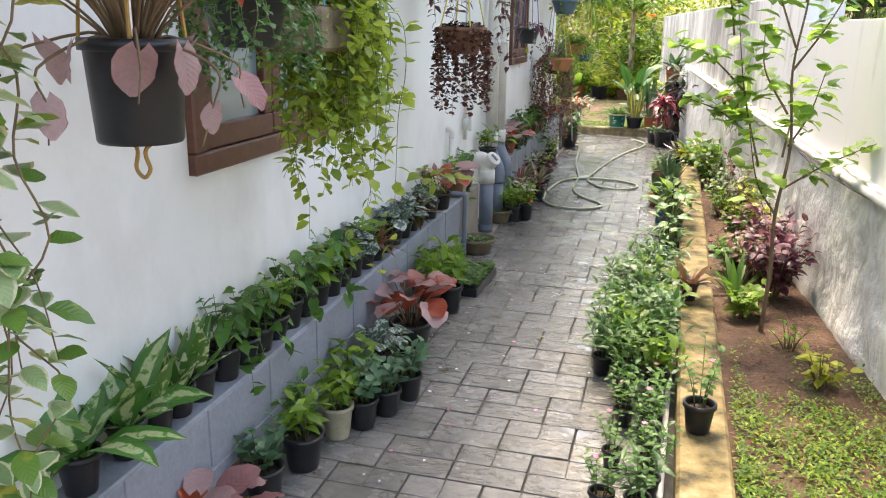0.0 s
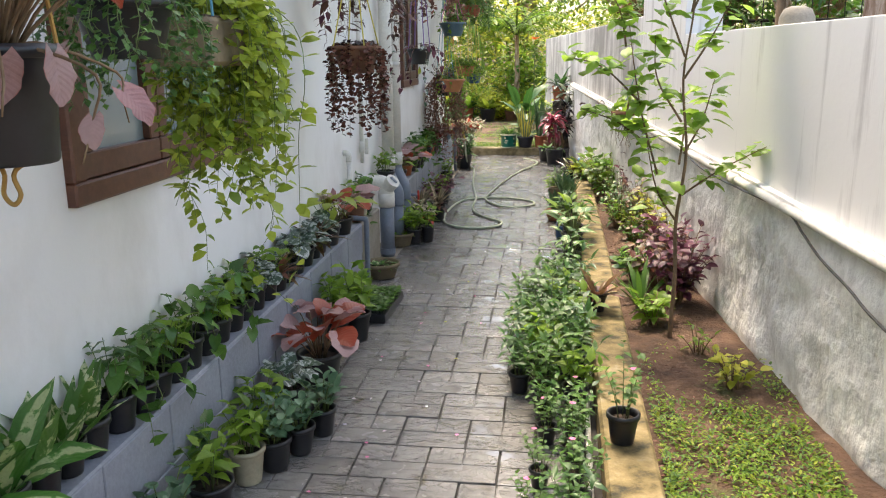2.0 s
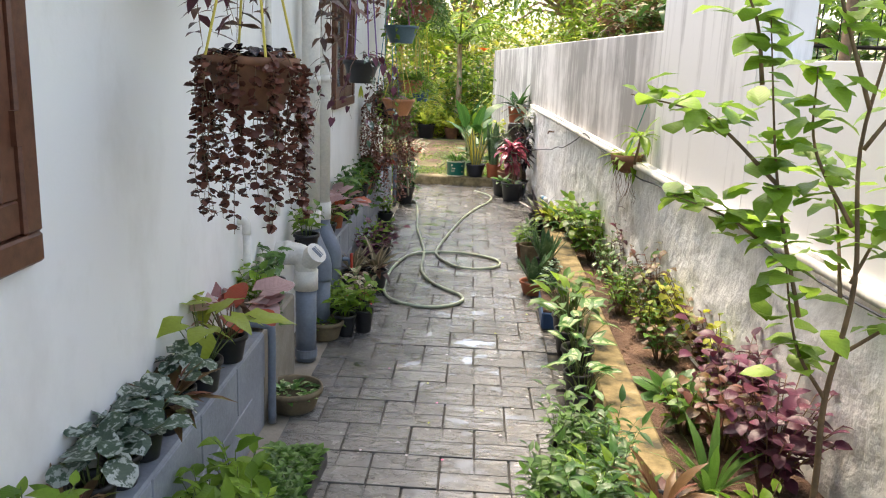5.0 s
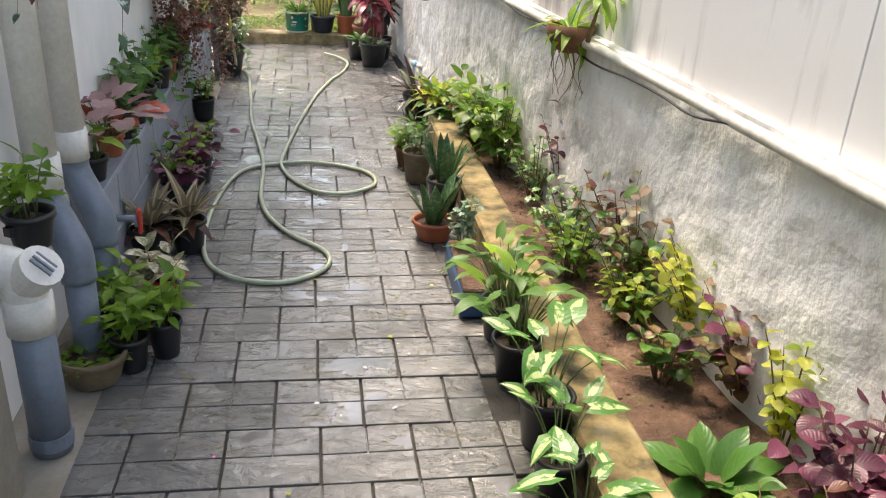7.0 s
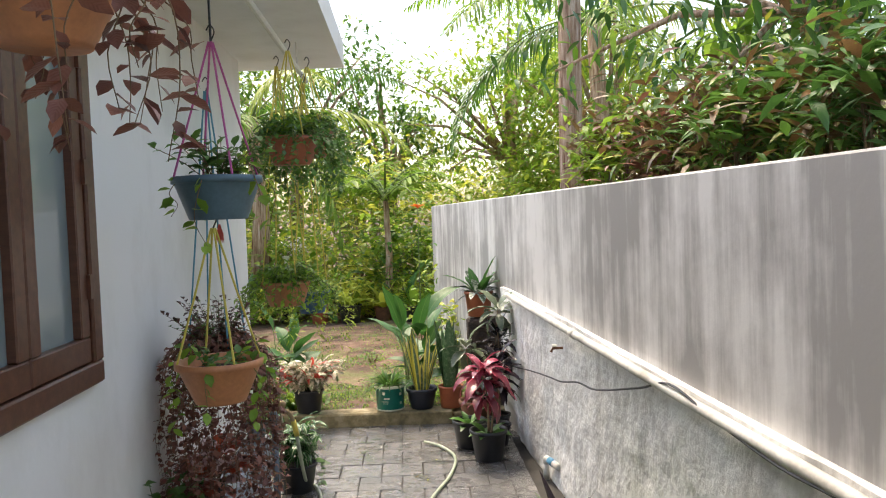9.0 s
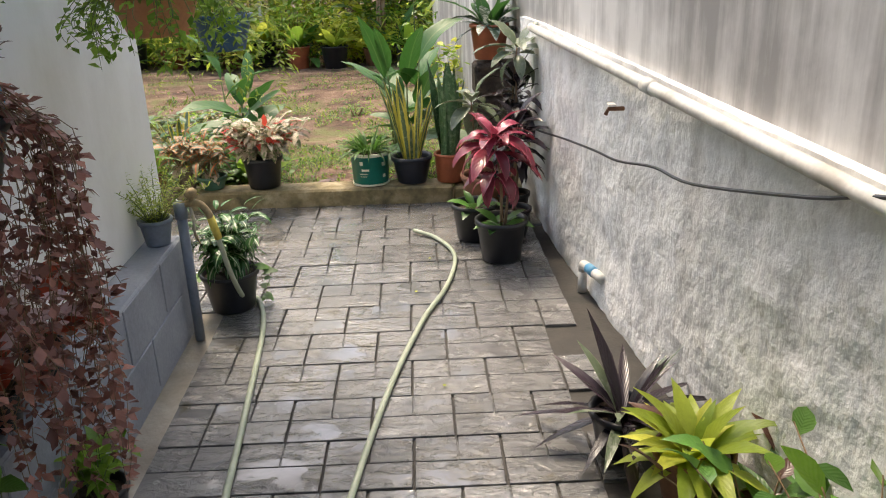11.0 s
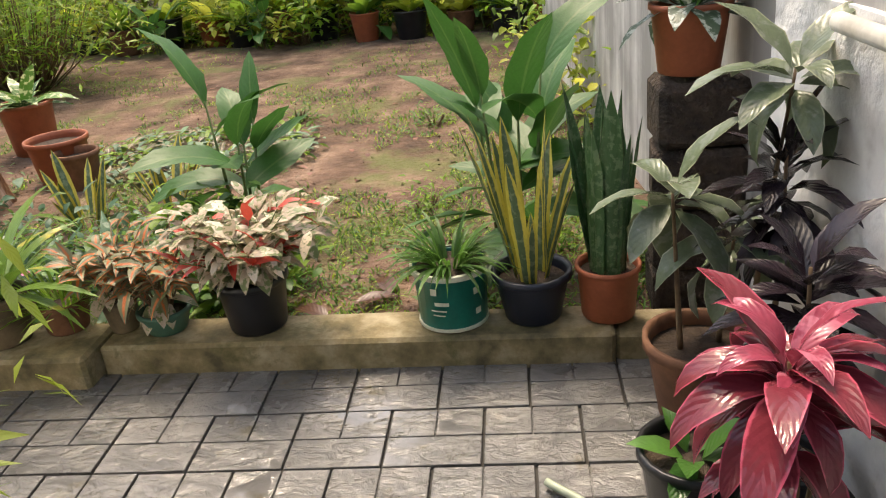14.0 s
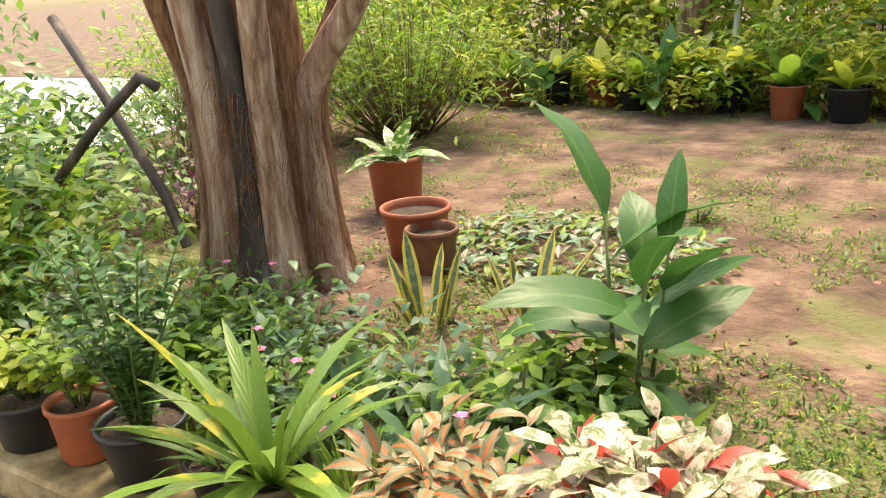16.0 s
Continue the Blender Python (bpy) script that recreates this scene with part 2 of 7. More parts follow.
def tube(bm, pts, rad, seg=8):
    """A round bar along points; rad is one number or one for each point."""
    pts = [Vector(p) for p in pts]
    rads = rad if isinstance(rad, (list, tuple)) else [rad] * len(pts)
    rings, side = [], None
    for i, p in enumerate(pts):
        d = (pts[min(i + 1, len(pts) - 1)] - pts[max(i - 1, 0)]).normalized()
        if side is None:
            side = d.cross(Vector((0.3, 0.2, 1)) if abs(d.z) < 0.9 else Vector((1, 0, 0))).normalized()
        side = (side - d * side.dot(d)).normalized()
        up = d.cross(side)
        rings.append([bm.verts.new(p + (side * math.cos(2 * math.pi * k / seg) + up * math.sin(2 * math.pi * k / seg)) * rads[i]) for k in range(seg)])
    for a, b in zip(rings, rings[1:]):
        for k in range(seg):
            bm.faces.new((a[k], a[(k + 1) % seg], b[(k + 1) % seg], b[k]))
    bm.faces.new(list(reversed(rings[0])))
    bm.faces.new(rings[-1])
    return bm


def curve_pts(ctrl, per=8):
    """A smooth line through control points."""
    c = [Vector(p) for p in ctrl]
    c = [c[0] * 2 - c[1]] + c + [c[-1] * 2 - c[-2]]
    out = []
    for i in range(1, len(c) - 2):
        p0, p1, p2, p3 = c[i - 1:i + 3]
        for k in range(per):
            t = k / per
            out.append(0.5 * ((2 * p1) + (p2 - p0) * t + (2 * p0 - 5 * p1 + 4 * p2 - p3) * t * t + (3 * p1 - p0 - 3 * p2 + p3) * t ** 3))
    out.append(c[-2])
    return out


# ---- plan ----
def left(c):
    """From distance off the house wall, length along it and height."""
    return Vector((-1.0 - 0.044 * c[1] + c[0], c[1], c[2]))


def right(c):
    """From distance off the boundary wall's lower face, length along it and height."""
    return Vector((1.313 - 0.121 * c[1] - c[0], c[1], c[2]))


def ground_z(x, y):
    if y < 8.55:
        if x > 0.55 and y < 6.0:
            return 0.03 + 0.02 * noise.noise(Vector((x * 3, y * 3, 0)))
        return -0.06
    far = max(0.0, y - 9)
    return 0.01 + 0.03 * noise.noise(Vector((x * 0.9, y * 0.9, 3))) + 0.015 * noise.noise(Vector((x * 4, y * 4, 1))) - 0.004 * min(far, 12)


def structure():
    # ground: one sheet out to the horizon
    xs = [-400, -120, -45, -25, -18, -14] + [-11 + 0.25 * i for i in range(61)] + [5, 7, 10, 16, 30, 120, 400]
    ys = [-400, -100, -30, -12, -7] + [-6 + 0.25 * i for i in range(58)] + [8.54, 8.56] + [8.75 + 0.2 * i for i in range(52)] + [20, 24, 30, 45, 120, 400]
    bm = bmesh.new()
    g = [[bm.verts.new((x, y, ground_z(x, y))) for x in xs] for y in ys]
    for j in range(len(ys) - 1):
        for i in range(len(xs) - 1):
            bm.faces.new((g[j][i], g[j][i + 1], g[j + 1][i + 1], g[j + 1][i]))
    tagged(obj("ground", bm, M_YARD, smooth=True), "reddish garden soil with moss and litter", "ground", kind="structure")
    # bed of cement under and beside the pavers
    tagged(obj("pavement", box(bmesh.new(), -3.7, 0.9, -8, 8.4, -0.05, -0.014), M_JOINT), "dark wet mortar bed under the stone pavers", "pavement", kind="structure")
    tagged(obj("pavement_strip", B(-0.02, 0.265, -8, 6.95, -0.045, -0.007, map_to=left), M_CEMENT), "stained cement strip along the plinth", "pavement", kind="structure")
    # house wall with two window openings
    wins = [(-1.62, -0.10, 1.05, 2.30), (3.66, 4.55, 1.16, 2.32)]
    bm = bmesh.new()
    cuts = [-8.0, -1.62, -0.10, 3.66, 4.55, 6.95]
    for i, (a, b) in enumerate(zip(cuts, cuts[1:])):
        if i in (1, 3):
            w = wins[0 if i == 1 else 1]
            box(bm, -0.22, 0, a, b, -0.05, w[2], map_to=left)
            box(bm, -0.22, 0, a, b, w[3], 2.62, map_to=left)
        else:
            box(bm, -0.22, 0, a, b, -0.05, 2.62, map_to=left)
    box(bm, -5.0, -0.22, 6.75, 6.95, -0.05, 2.62, map_to=left)
    bmesh.ops.remove_doubles(bm, verts=bm.verts, dist=0.0005)
    tagged(obj("wall_house", bm, M_HOUSE), "white painted plaster house wall", "wall", kind="structure")
    # eave slab
    # the parapet is out of view, added to block sun coming over the house
    tagged(obj("wall_parapet_added", B(-5.0, 0.30, -8, 6.95, 2.72, 3.0, map_to=left), M_HOUSE), "unseen white parapet added above the sunshade to block sun", "wall", kind="structure")
    tagged(obj("ceiling_eave", B(-5.2, 0.60, -8, 7.28, 2.56, 2.72, map_to=left), M_HOUSE), "white concrete sunshade slab over the path", "eave", kind="structure")
    # plinth ledge in two lengths
    tagged(obj("plinth", B(0.0, 0.122, 1.353, 1.95, -0.05, 0.39, 0.01, map_to=left), M_CEMENT), "bare stained cement end of the plinth by the pipes", "plinth", kind="structure")
    for a, b in ((-7.5, 1.35), (3.05, 6.72)):
        pl = tagged(obj("plinth", B(0.0, 0.125, a, b, -0.05, 0.40, 0.006, map_to=left), M_LEDGE), "grey painted block plinth ledge along the house", "plinth", kind="structure")
        k = max(a, -3.2) + 0.02
        while k < b - 0.2:
            for o2, z0, z1 in ((0, 0.015, 0.195), (0.19, 0.207, 0.392)):
                e = min(b - 0.004, k + o2 + 0.385)
                if e - k - o2 > 0.05:
                    part("block", B(0.122, 0.1295, k + o2, e, z0, z1, 0.003, map_to=left), M_LEDGE, pl)
            k += 0.395
    # boundary wall: thick rough foot, thinner smooth upper part, a tall white pier
    bm = bmesh.new()
    n_s, n_z = 410, 24
    grid = [[bm.verts.new(right((0.03 * (noise.noise(Vector((s * 1.3, z * 2, 5))) + 0.5 * noise.noise(Vector((s * 5, z * 6, 2))) + 0.25 * noise.noise(Vector((s * 14, z * 15, 8)))) if 0 < j else 0, s, z)) ) for j, z in enumerate([-0.06 + (0.882 + 0.027 * min(max(s, -1.5), 8)) * q / n_z for q in range(n_z + 1)])] for s in [-8 + 16.4 * p / n_s for p in range(n_s + 1)]]
    for a, b in zip(grid, grid[1:]):
        for j in range(n_z):
            bm.faces.new((a[j], a[j + 1], b[j + 1], b[j]))
    back = []
    for col in grid:
        e = bm.verts.new(col[-1].co)
        t = bm.verts.new(e.co + Vector((0.10, 0, 0.006)))
        back.append((e, t, bm.verts.new(Vector((t.co.x, t.co.y, -0.06)))))
    for a, b in zip(back, back[1:]):
        bm.faces.new((a[0], a[1], b[1], b[0]))
        bm.faces.new((a[1], a[2], b[2], b[1]))
    tagged(obj("wall_boundary_foot", bm, M_WALLLOW, smooth=True), "rough stained white plaster foot of the boundary wall", "wall", kind="structure")
    bm = bmesh.new()
    tagged(obj("wall_boundary_near", B(-0.24, -0.03, -8, 2.05, 0.5, 1.555, 0.003, map_to=right), M_WALLNEAR), "bright white boundary wall with faint streaks", "wall", kind="structure")
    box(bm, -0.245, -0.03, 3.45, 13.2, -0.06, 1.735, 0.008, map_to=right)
    tagged(obj("wall_boundary", bm, M_WALLUP_SHADED), "white boundary wall with tree shade in its grey and paler lime streaks", "wall", kind="structure")
    bm = bmesh.new()
    box(bm, -0.26, -0.0285, 2.051, 3.449, 0.5, 2.22, 0.002, map_to=right)
    tagged(obj("wall_pier", bm, M_WALLNEAR), "tall white pier in the boundary wall", "wall", kind="structure")
    # planting bed edge
    bm = B(0.0, 0.18, -8, 5.35, -0.05, 0.11, 0.012, map_to=lambda c: Vector((0.515 - 0.022 * c[1] + c[0], c[1], c[2])))
    tagged(obj("kerb_bed", bm, M_PLANKK), "mossy ochre cement edging of the planting bed", "kerb", kind="structure")
    bm = bmesh.new()
    cols = [[bm.verts.new((x, y, ground_z(x, y) + 0.012 + 0.012 * noise.noise(Vector((x * 9, y * 9, 4))))) for x in [0.66 - 0.022 * y + (0.68 - 0.099 * y) * q / 10 for q in range(11)]] for y in [-6 + 0.1 * k for k in range(119)]]
    for p, q in zip(cols, cols[1:]):
        for i in range(10):
            bm.faces.new((p[i], p[i + 1], q[i + 1], q[i]))
    tagged(obj("ground_bed", bm, M_SOIL, smooth=True), "dark red crumbly soil of the planting bed", "soil", kind="structure")
    # end kerb with its low step back
    bm = bmesh.new()
    box(bm, -0.10, 0.45, 8.36, 8.52, -0.05, 0.085, 0.01)
    tagged(obj("kerb_end", box(bm, -1.74, -0.104, 8.345, 8.53, -0.05, 0.10, 0.012), M_KERB), "mossy cement kerb between path and garden", "kerb", kind="structure")
    tagged(obj("kerb_end", B(-6.5, -1.744, 8.26, 8.50, -0.05, 0.11, 0.012), M_KERB), "mossy cement kerb between path and garden", "kerb", kind="structure")


def windows():
    def one(name, s0, s1, z0, z1, sashes):
        w = new(name)
        tagged(w, "brown stained wooden window with frosted panes", "window", kind="structure")
        f = 0.065
        for a, b, c, d in ((s0, s1, z0, z0 + f), (s0, s1, z1 - f, z1), (s0, s0 + f, z0 + f, z1 - f), (s1 - f, s1, z0 + f, z1 - f)):
            part("frame", B(-0.06, 0.03, a, b, c, d, 0.006, map_to=left), M_FRAME, w)
        n = sashes
        inner = (s1 - s0 - 2 * f)
        for i in range(n):
            a = s0 + f + inner * i / n + 0.003
            b = s0 + f + inner * (i + 1) / n - 0.003
            sash = part("sash", B(-0.03, 0.02, a, b, z0 + f + 0.003, z0 + f + 0.075, 0.004, map_to=left), M_FRAME, w)
            part("top_rail", B(-0.03, 0.02, a, b, z1 - f - 0.075, z1 - f - 0.003, 0.004, map_to=left), M_FRAME, sash)
            part("stile", B(-0.03, 0.02, a, a + 0.06, z0 + f + 0.076, z1 - f - 0.076, 0.004, map_to=left), M_FRAME, sash)
            part("stile", B(-0.03, 0.02, b - 0.06, b, z0 + f + 0.076, z1 - f - 0.076, 0.004, map_to=left), M_FRAME, sash)
            part("pane", B(-0.012, -0.006, a + 0.058, b - 0.058, z0 + f + 0.07, z1 - f - 0.07, map_to=left), M_GLASS, sash)
            if i == n - 1:
                for zz in (z0 + 0.25, (z0 + z1) / 2, z1 - 0.25):
                    part("hinge", B(0.02, 0.032, b - 0.012, b + 0.008, zz, zz + 0.07, map_to=left), M_FRAME, sash)
    one("window_1", -1.62, -0.10, 1.05, 2.30, 3)
    one("window_2", 3.66, 4.55, 1.16, 2.32, 2)


def paving():
    """Square pavers in offset rows, each with a T of dummy grooves."""
    PX, PY = 0.2625, 0.2487
    row0, col0 = 2.657, -0.386
    root = tagged(new("path"), "wet grey stone pavers in offset rows", "path", kind="structure")

    def tile(w):
        bm, e, gz = bmesh.new(), 0.0040, 0.0022
        hy = PY / 2
        box(bm, -w / 2 + e, w / 2 - e, -hy + e, hy - e, -0.03, -0.0095)
        box(bm, -w / 2 + e, w / 2 - e, -hy + e, -gz, -0.011, 0, 0.0014)
        if w > 0.2:
            box(bm, -w / 2 + e, -gz, gz, hy - e, -0.011, 0, 0.0014)
            box(bm, gz, w / 2 - e, gz, hy - e, -0.011, 0, 0.0014)
        else:
            box(bm, -w / 2 + e, w / 2 - e, gz, hy - e, -0.011, 0, 0.0014)
        me = bpy.data.meshes.new("paver")
        bm.to_mesh(me)
        bm.free()
        me.materials.append(M_PAVER)
        return me

    whole, half = tile(PX), tile(PX / 2)
    rnd = random.Random(4)
    near, rest = [], []
    for j in range(-42, 23):
        y = row0 + (j + 0.5) * PY
        lo, hi = -0.955 - 0.044 * y + 0.165, 0.40 - 0.012 * y
        if y > 6.9:
            lo = -3.4
        x = col0 + (0.5 if j % 2 else 0.0) * PX - 14 * PX - 0.044 * (y - 2.8)
        while x < hi:
            c, me = x + PX / 2, whole
            if x < lo < x + PX - 0.03:
                c, me = x + 0.75 * PX, half
            elif x < lo:
                x += PX
                continue
            if x + PX > hi + 0.04:
                c, me = x + PX / 4, half
            (near if -1.6 < y < 8.4 else rest).append((c, y + 0.02 * (c + 0.38), me))
            x += PX
    near.sort(key=lambda q: abs(q[1] - 3.5))
    for k, (x, y, me) in enumerate(near):
        p = new("paver", me)
        p.parent = root
        p.location = (x, y, rnd.uniform(-0.002, 0.001))
        p.rotation_euler = (rnd.uniform(-0.006, 0.006), rnd.uniform(-0.006, 0.006), 0.03 + rnd.uniform(-0.006, 0.006))
    bm = bmesh.new()
    for x, y, me in rest:
        w = PX if me is whole else PX / 2
        box(bm, x - w / 2 + 0.004, x + w / 2 - 0.004, y - PY / 2 + 0.004, y + PY / 2 - 0.004, -0.03, 0, 0.002)
    o = part("paver_rest", bm, M_PAVER, root)
    o["kind"] = "stuff"


structure()
windows()

# ---- plant kit ----
def leafmat(name, lo, hi, edge=None, edge_at=0.72, mid=None, mid_w=0.12, spot=None, spot_at=0.55, spot_scale=30, rough=0.38, through_light=0.25, ribs=0.3):
    """A leaf: per-leaf tone, optional margin, midrib and blotches, some light passing through."""
    m, n, l, b = mat(name, rough)
    geo = n.new("ShaderNodeNewGeometry")
    c = ramp(n, l, geo.outputs["Random Per Island"], [(0.0, lo), (0.75, hi), (1.0, tuple(min(1, x * 1.25) for x in hi))])
    uv, sep = n.new("ShaderNodeUVMap"), n.new("ShaderNodeSeparateXYZ")
    l.new(uv.outputs[0], sep.inputs[0])
    off = n.new("ShaderNodeMath")
    off.operation = "SUBTRACT"
    l.new(sep.outputs[0], off.inputs[0])
    off.inputs[1].default_value = 0.5
    ab = n.new("ShaderNodeMath")
    ab.operation = "ABSOLUTE"
    l.new(off.outputs[0], ab.inputs[0])
    dbl = n.new("ShaderNodeMath")
    dbl.operation = "MULTIPLY"
    dbl.inputs[1].default_value = 2.0
    l.new(ab.outputs[0], dbl.inputs[0])
    across = dbl.outputs[0]
    nz = noise_of(n, l, spot_scale, 4, 0.6, (1, 1, 1), "Object")
    if spot:
        f = ramp(n, l, nz, [(spot_at - 0.03, (0, 0, 0)), (spot_at + 0.03, (1, 1, 1))])
        c = mix(n, l, f, c, spot)
    if mid:
        f = ramp(n, l, across, [(mid_w, (1, 1, 1)), (min(0.99, mid_w * 1.8), (0, 0, 0))])
        c = mix(n, l, f, c, mid)
    if edge:
        wob = n.new("ShaderNodeMath")
        wob.operation = "MULTIPLY_ADD"
        l.new(nz, wob.inputs[0])
        wob.inputs[1].default_value = 0.35
        l.new(across, wob.inputs[2])
        half = n.new("ShaderNodeMath")
        half.operation = "MULTIPLY"
        half.inputs[1].default_value = 0.6
        l.new(wob.outputs[0], half.inputs[0])
        f = ramp(n, l, half.outputs[0], [(0.6 * (edge_at + 0.12), (0, 0, 0)), (0.6 * (edge_at + 0.22), (1, 1, 1))])
        c = mix(n, l, f, c, edge)
    # side veins run out from the midrib
    run = n.new("ShaderNodeMath")
    run.operation = "MULTIPLY_ADD"
    l.new(sep.outputs[1], run.inputs[0])
    run.inputs[1].default_value = 8.0
    lag = n.new("ShaderNodeMath")
    lag.operation = "MULTIPLY"
    lag.inputs[1].default_value = -2.2
    l.new(across, lag.inputs[0])
    l.new(lag.outputs[0], run.inputs[2])
    saw = n.new("ShaderNodeMath")
    saw.operation = "PINGPONG"
    saw.inputs[1].default_value = 0.5
    l.new(run.outputs[0], saw.inputs[0])
    vein = ramp(n, l, saw.outputs[0], [(0.0, (1.0, 1.0, 1.0)), (0.10, (0.78, 0.80, 0.78)), (0.5, (0.9, 0.9, 0.9))])
    c = mix(n, l, min(1.0, ribs), c, vein, "MULTIPLY")
    fine = noise_of(n, l, 90, 3, 0.6, (1, 1, 1), "Object")
    c = mix(n, l, 0.35, c, ramp(n, l, fine, [(0.3, (0.62, 0.62, 0.62)), (0.7, (1.1, 1.1, 1.1))]), "MULTIPLY")
    l.new(c, b.inputs["Base Color"])
    hgt = n.new("ShaderNodeMath")
    hgt.operation = "MULTIPLY_ADD"
    l.new(saw.outputs[0], hgt.inputs[0])
    hgt.inputs[1].default_value = 1.4
    l.new(fine, hgt.inputs[2])
    bump(n, l, b, hgt.outputs[0], 0.22, 0.004)
    if through_light:
        tr, mx = n.new("ShaderNodeBsdfTranslucent"), n.new("ShaderNodeMixShader")
        l.new(c, tr.inputs["Color"])
        mx.inputs[0].default_value = through_light
        l.new(b.outputs[0], mx.inputs[1])
        l.new(tr.outputs[0], mx.inputs[2])
        l.new(mx.outputs[0], n["Material Output"].inputs["Surface"])
    return m


G_MID = leafmat("leaf_green", (0.05, 0.13, 0.022), (0.12, 0.26, 0.045), through_light=0.38)
G_DARK = leafmat("leaf_dark", (0.030, 0.10, 0.022), (0.095, 0.23, 0.045), rough=0.3)
G_LIME = leafmat("leaf_lime", (0.20, 0.30, 0.03), (0.42, 0.50, 0.07), through_light=0.5)
G_YEL = leafmat("leaf_yellow", (0.42, 0.46, 0.04), (0.68, 0.68, 0.12), through_light=0.5)
G_FRESH = leafmat("leaf_fresh", (0.12, 0.25, 0.025), (0.29, 0.46, 0.06), through_light=0.55)
G_YOUNG = leafmat("leaf_young_tree", (0.17, 0.32, 0.04), (0.34, 0.52, 0.08), through_light=0.5)
G_STRAP = leafmat("leaf_strap", (0.06, 0.15, 0.02), (0.17, 0.30, 0.045), spot=(0.46, 0.42, 0.06), spot_at=0.60, spot_scale=6)
G_VARIEG = leafmat("leaf_cream_splash", (0.04, 0.13, 0.025), (0.10, 0.24, 0.04), spot=(0.62, 0.66, 0.38), spot_at=0.56, spot_scale=28)
G_CREAM = leafmat("leaf_cream_heart", (0.28, 0.42, 0.14), (0.56, 0.62, 0.32), edge=(0.07, 0.21, 0.035), edge_at=0.42, spot=(0.10, 0.27, 0.05), spot_at=0.54)
G_SILVER = leafmat("leaf_silver_vein", (0.035, 0.07, 0.045), (0.07, 0.12, 0.075), spot=(0.42, 0.47, 0.43), spot_at=0.54, spot_scale=45)
G_PURPLE = leafmat("leaf_purple", (0.06, 0.015, 0.03), (0.15, 0.035, 0.06))
G_PLUM = leafmat("leaf_plum", (0.085, 0.022, 0.045), (0.20, 0.055, 0.10))
G_BLACKISH = leafmat("leaf_blackish", (0.012, 0.010, 0.013), (0.035, 0.022, 0.03), rough=0.25, through_light=0.05)
G_DUSK = leafmat("leaf_dusk", (0.05, 0.022, 0.016), (0.14, 0.058, 0.038), rough=0.3)
G_BRONZE = leafmat("leaf_bronze", (0.10, 0.055, 0.025), (0.22, 0.12, 0.05), spot=(0.22, 0.26, 0.06), spot_at=0.58, spot_scale=12)
G_DRYRED = leafmat("leaf_russet", (0.13, 0.045, 0.032), (0.32, 0.13, 0.09))
G_BEGPINK = leafmat("leaf_begonia", (0.30, 0.12, 0.12), (0.47, 0.30, 0.29), edge=(0.36, 0.08, 0.06), edge_at=1.0, rough=0.45, ribs=0.6)
G_BEGRED = leafmat("leaf_begonia_red", (0.26, 0.035, 0.015), (0.42, 0.07, 0.03), rough=0.35)
G_WHITEPINK = leafmat("leaf_white_pink", (0.50, 0.38, 0.28), (0.70, 0.60, 0.46), spot=(0.20, 0.25, 0.10), spot_at=0.53, spot_scale=40, edge=(0.30, 0.33, 0.16), edge_at=0.95)
G_RED = leafmat("leaf_red", (0.50, 0.05, 0.03), (0.75, 0.10, 0.07))
G_ORANGE = leafmat("leaf_orange_green", (0.12, 0.15, 0.065), (0.30, 0.29, 0.16), mid=(0.66, 0.19, 0.06), mid_w=0.2)
G_CORDY = leafmat("leaf_cordyline", (0.12, 0.02, 0.03), (0.25, 0.04, 0.06), edge=(0.58, 0.09, 0.15), edge_at=0.90, rough=0.13, through_light=0.12)
G_CORDYPINK = leafmat("leaf_cordyline_pink", (0.22, 0.022, 0.045), (0.42, 0.07, 0.12), edge=(0.66, 0.15, 0.23), edge_at=0.93, spot=(0.60, 0.17, 0.24), spot_at=0.56, spot_scale=14, rough=0.14, through_light=0.15)
G_TIGREY = leafmat("leaf_grey_ti", (0.075, 0.11, 0.065), (0.16, 0.20, 0.12), edge=(0.34, 0.37, 0.24), edge_at=0.92, spot=(0.20, 0.23, 0.17), spot_scale=18, rough=0.27, through_light=0.1)
G_SNAKE = leafmat("leaf_snake", (0.045, 0.09, 0.045), (0.09, 0.15, 0.075), edge=(0.64, 0.54, 0.09), edge_at=0.50, spot=(0.17, 0.23, 0.14), spot_scale=40, through_light=0.05)
G_SNAKEG = leafmat("leaf_snake_green", (0.03, 0.085, 0.03), (0.06, 0.14, 0.05), spot=(0.14, 0.22, 0.11), spot_scale=40, through_light=0.05)
G_CANNA = leafmat("leaf_canna", (0.026, 0.095, 0.022), (0.06, 0.185, 0.035), mid=(0.11, 0.22, 0.06), mid_w=0.05, through_light=0.28, rough=0.45)
G_BLUEGREEN = leafmat("leaf_bluegreen", (0.06, 0.14, 0.07), (0.12, 0.23, 0.12), through_light=0.15)
G_CROTON = leafmat("leaf_croton_pale", (0.12, 0.11, 0.06), (0.24, 0.20, 0.12), mid=(0.50, 0.40, 0.28), mid_w=0.16)
G_PALERIB = leafmat("leaf_pale_rib", (0.022, 0.08, 0.022), (0.06, 0.17, 0.045), mid=(0.42, 0.52, 0.32), mid_w=0.13, rough=0.25)
G_WAX = leafmat("leaf_wax_vine", (0.16, 0.28, 0.10), (0.36, 0.44, 0.20), edge=(0.60, 0.58, 0.36), edge_at=0.75, rough=0.3)
G_BUTTON = leafmat("leaf_button", (0.06, 0.022, 0.016), (0.20, 0.075, 0.05), rough=0.25)
M_STEM = plain("stem_green", (0.12, 0.17, 0.05), 0.6, var=0.4)
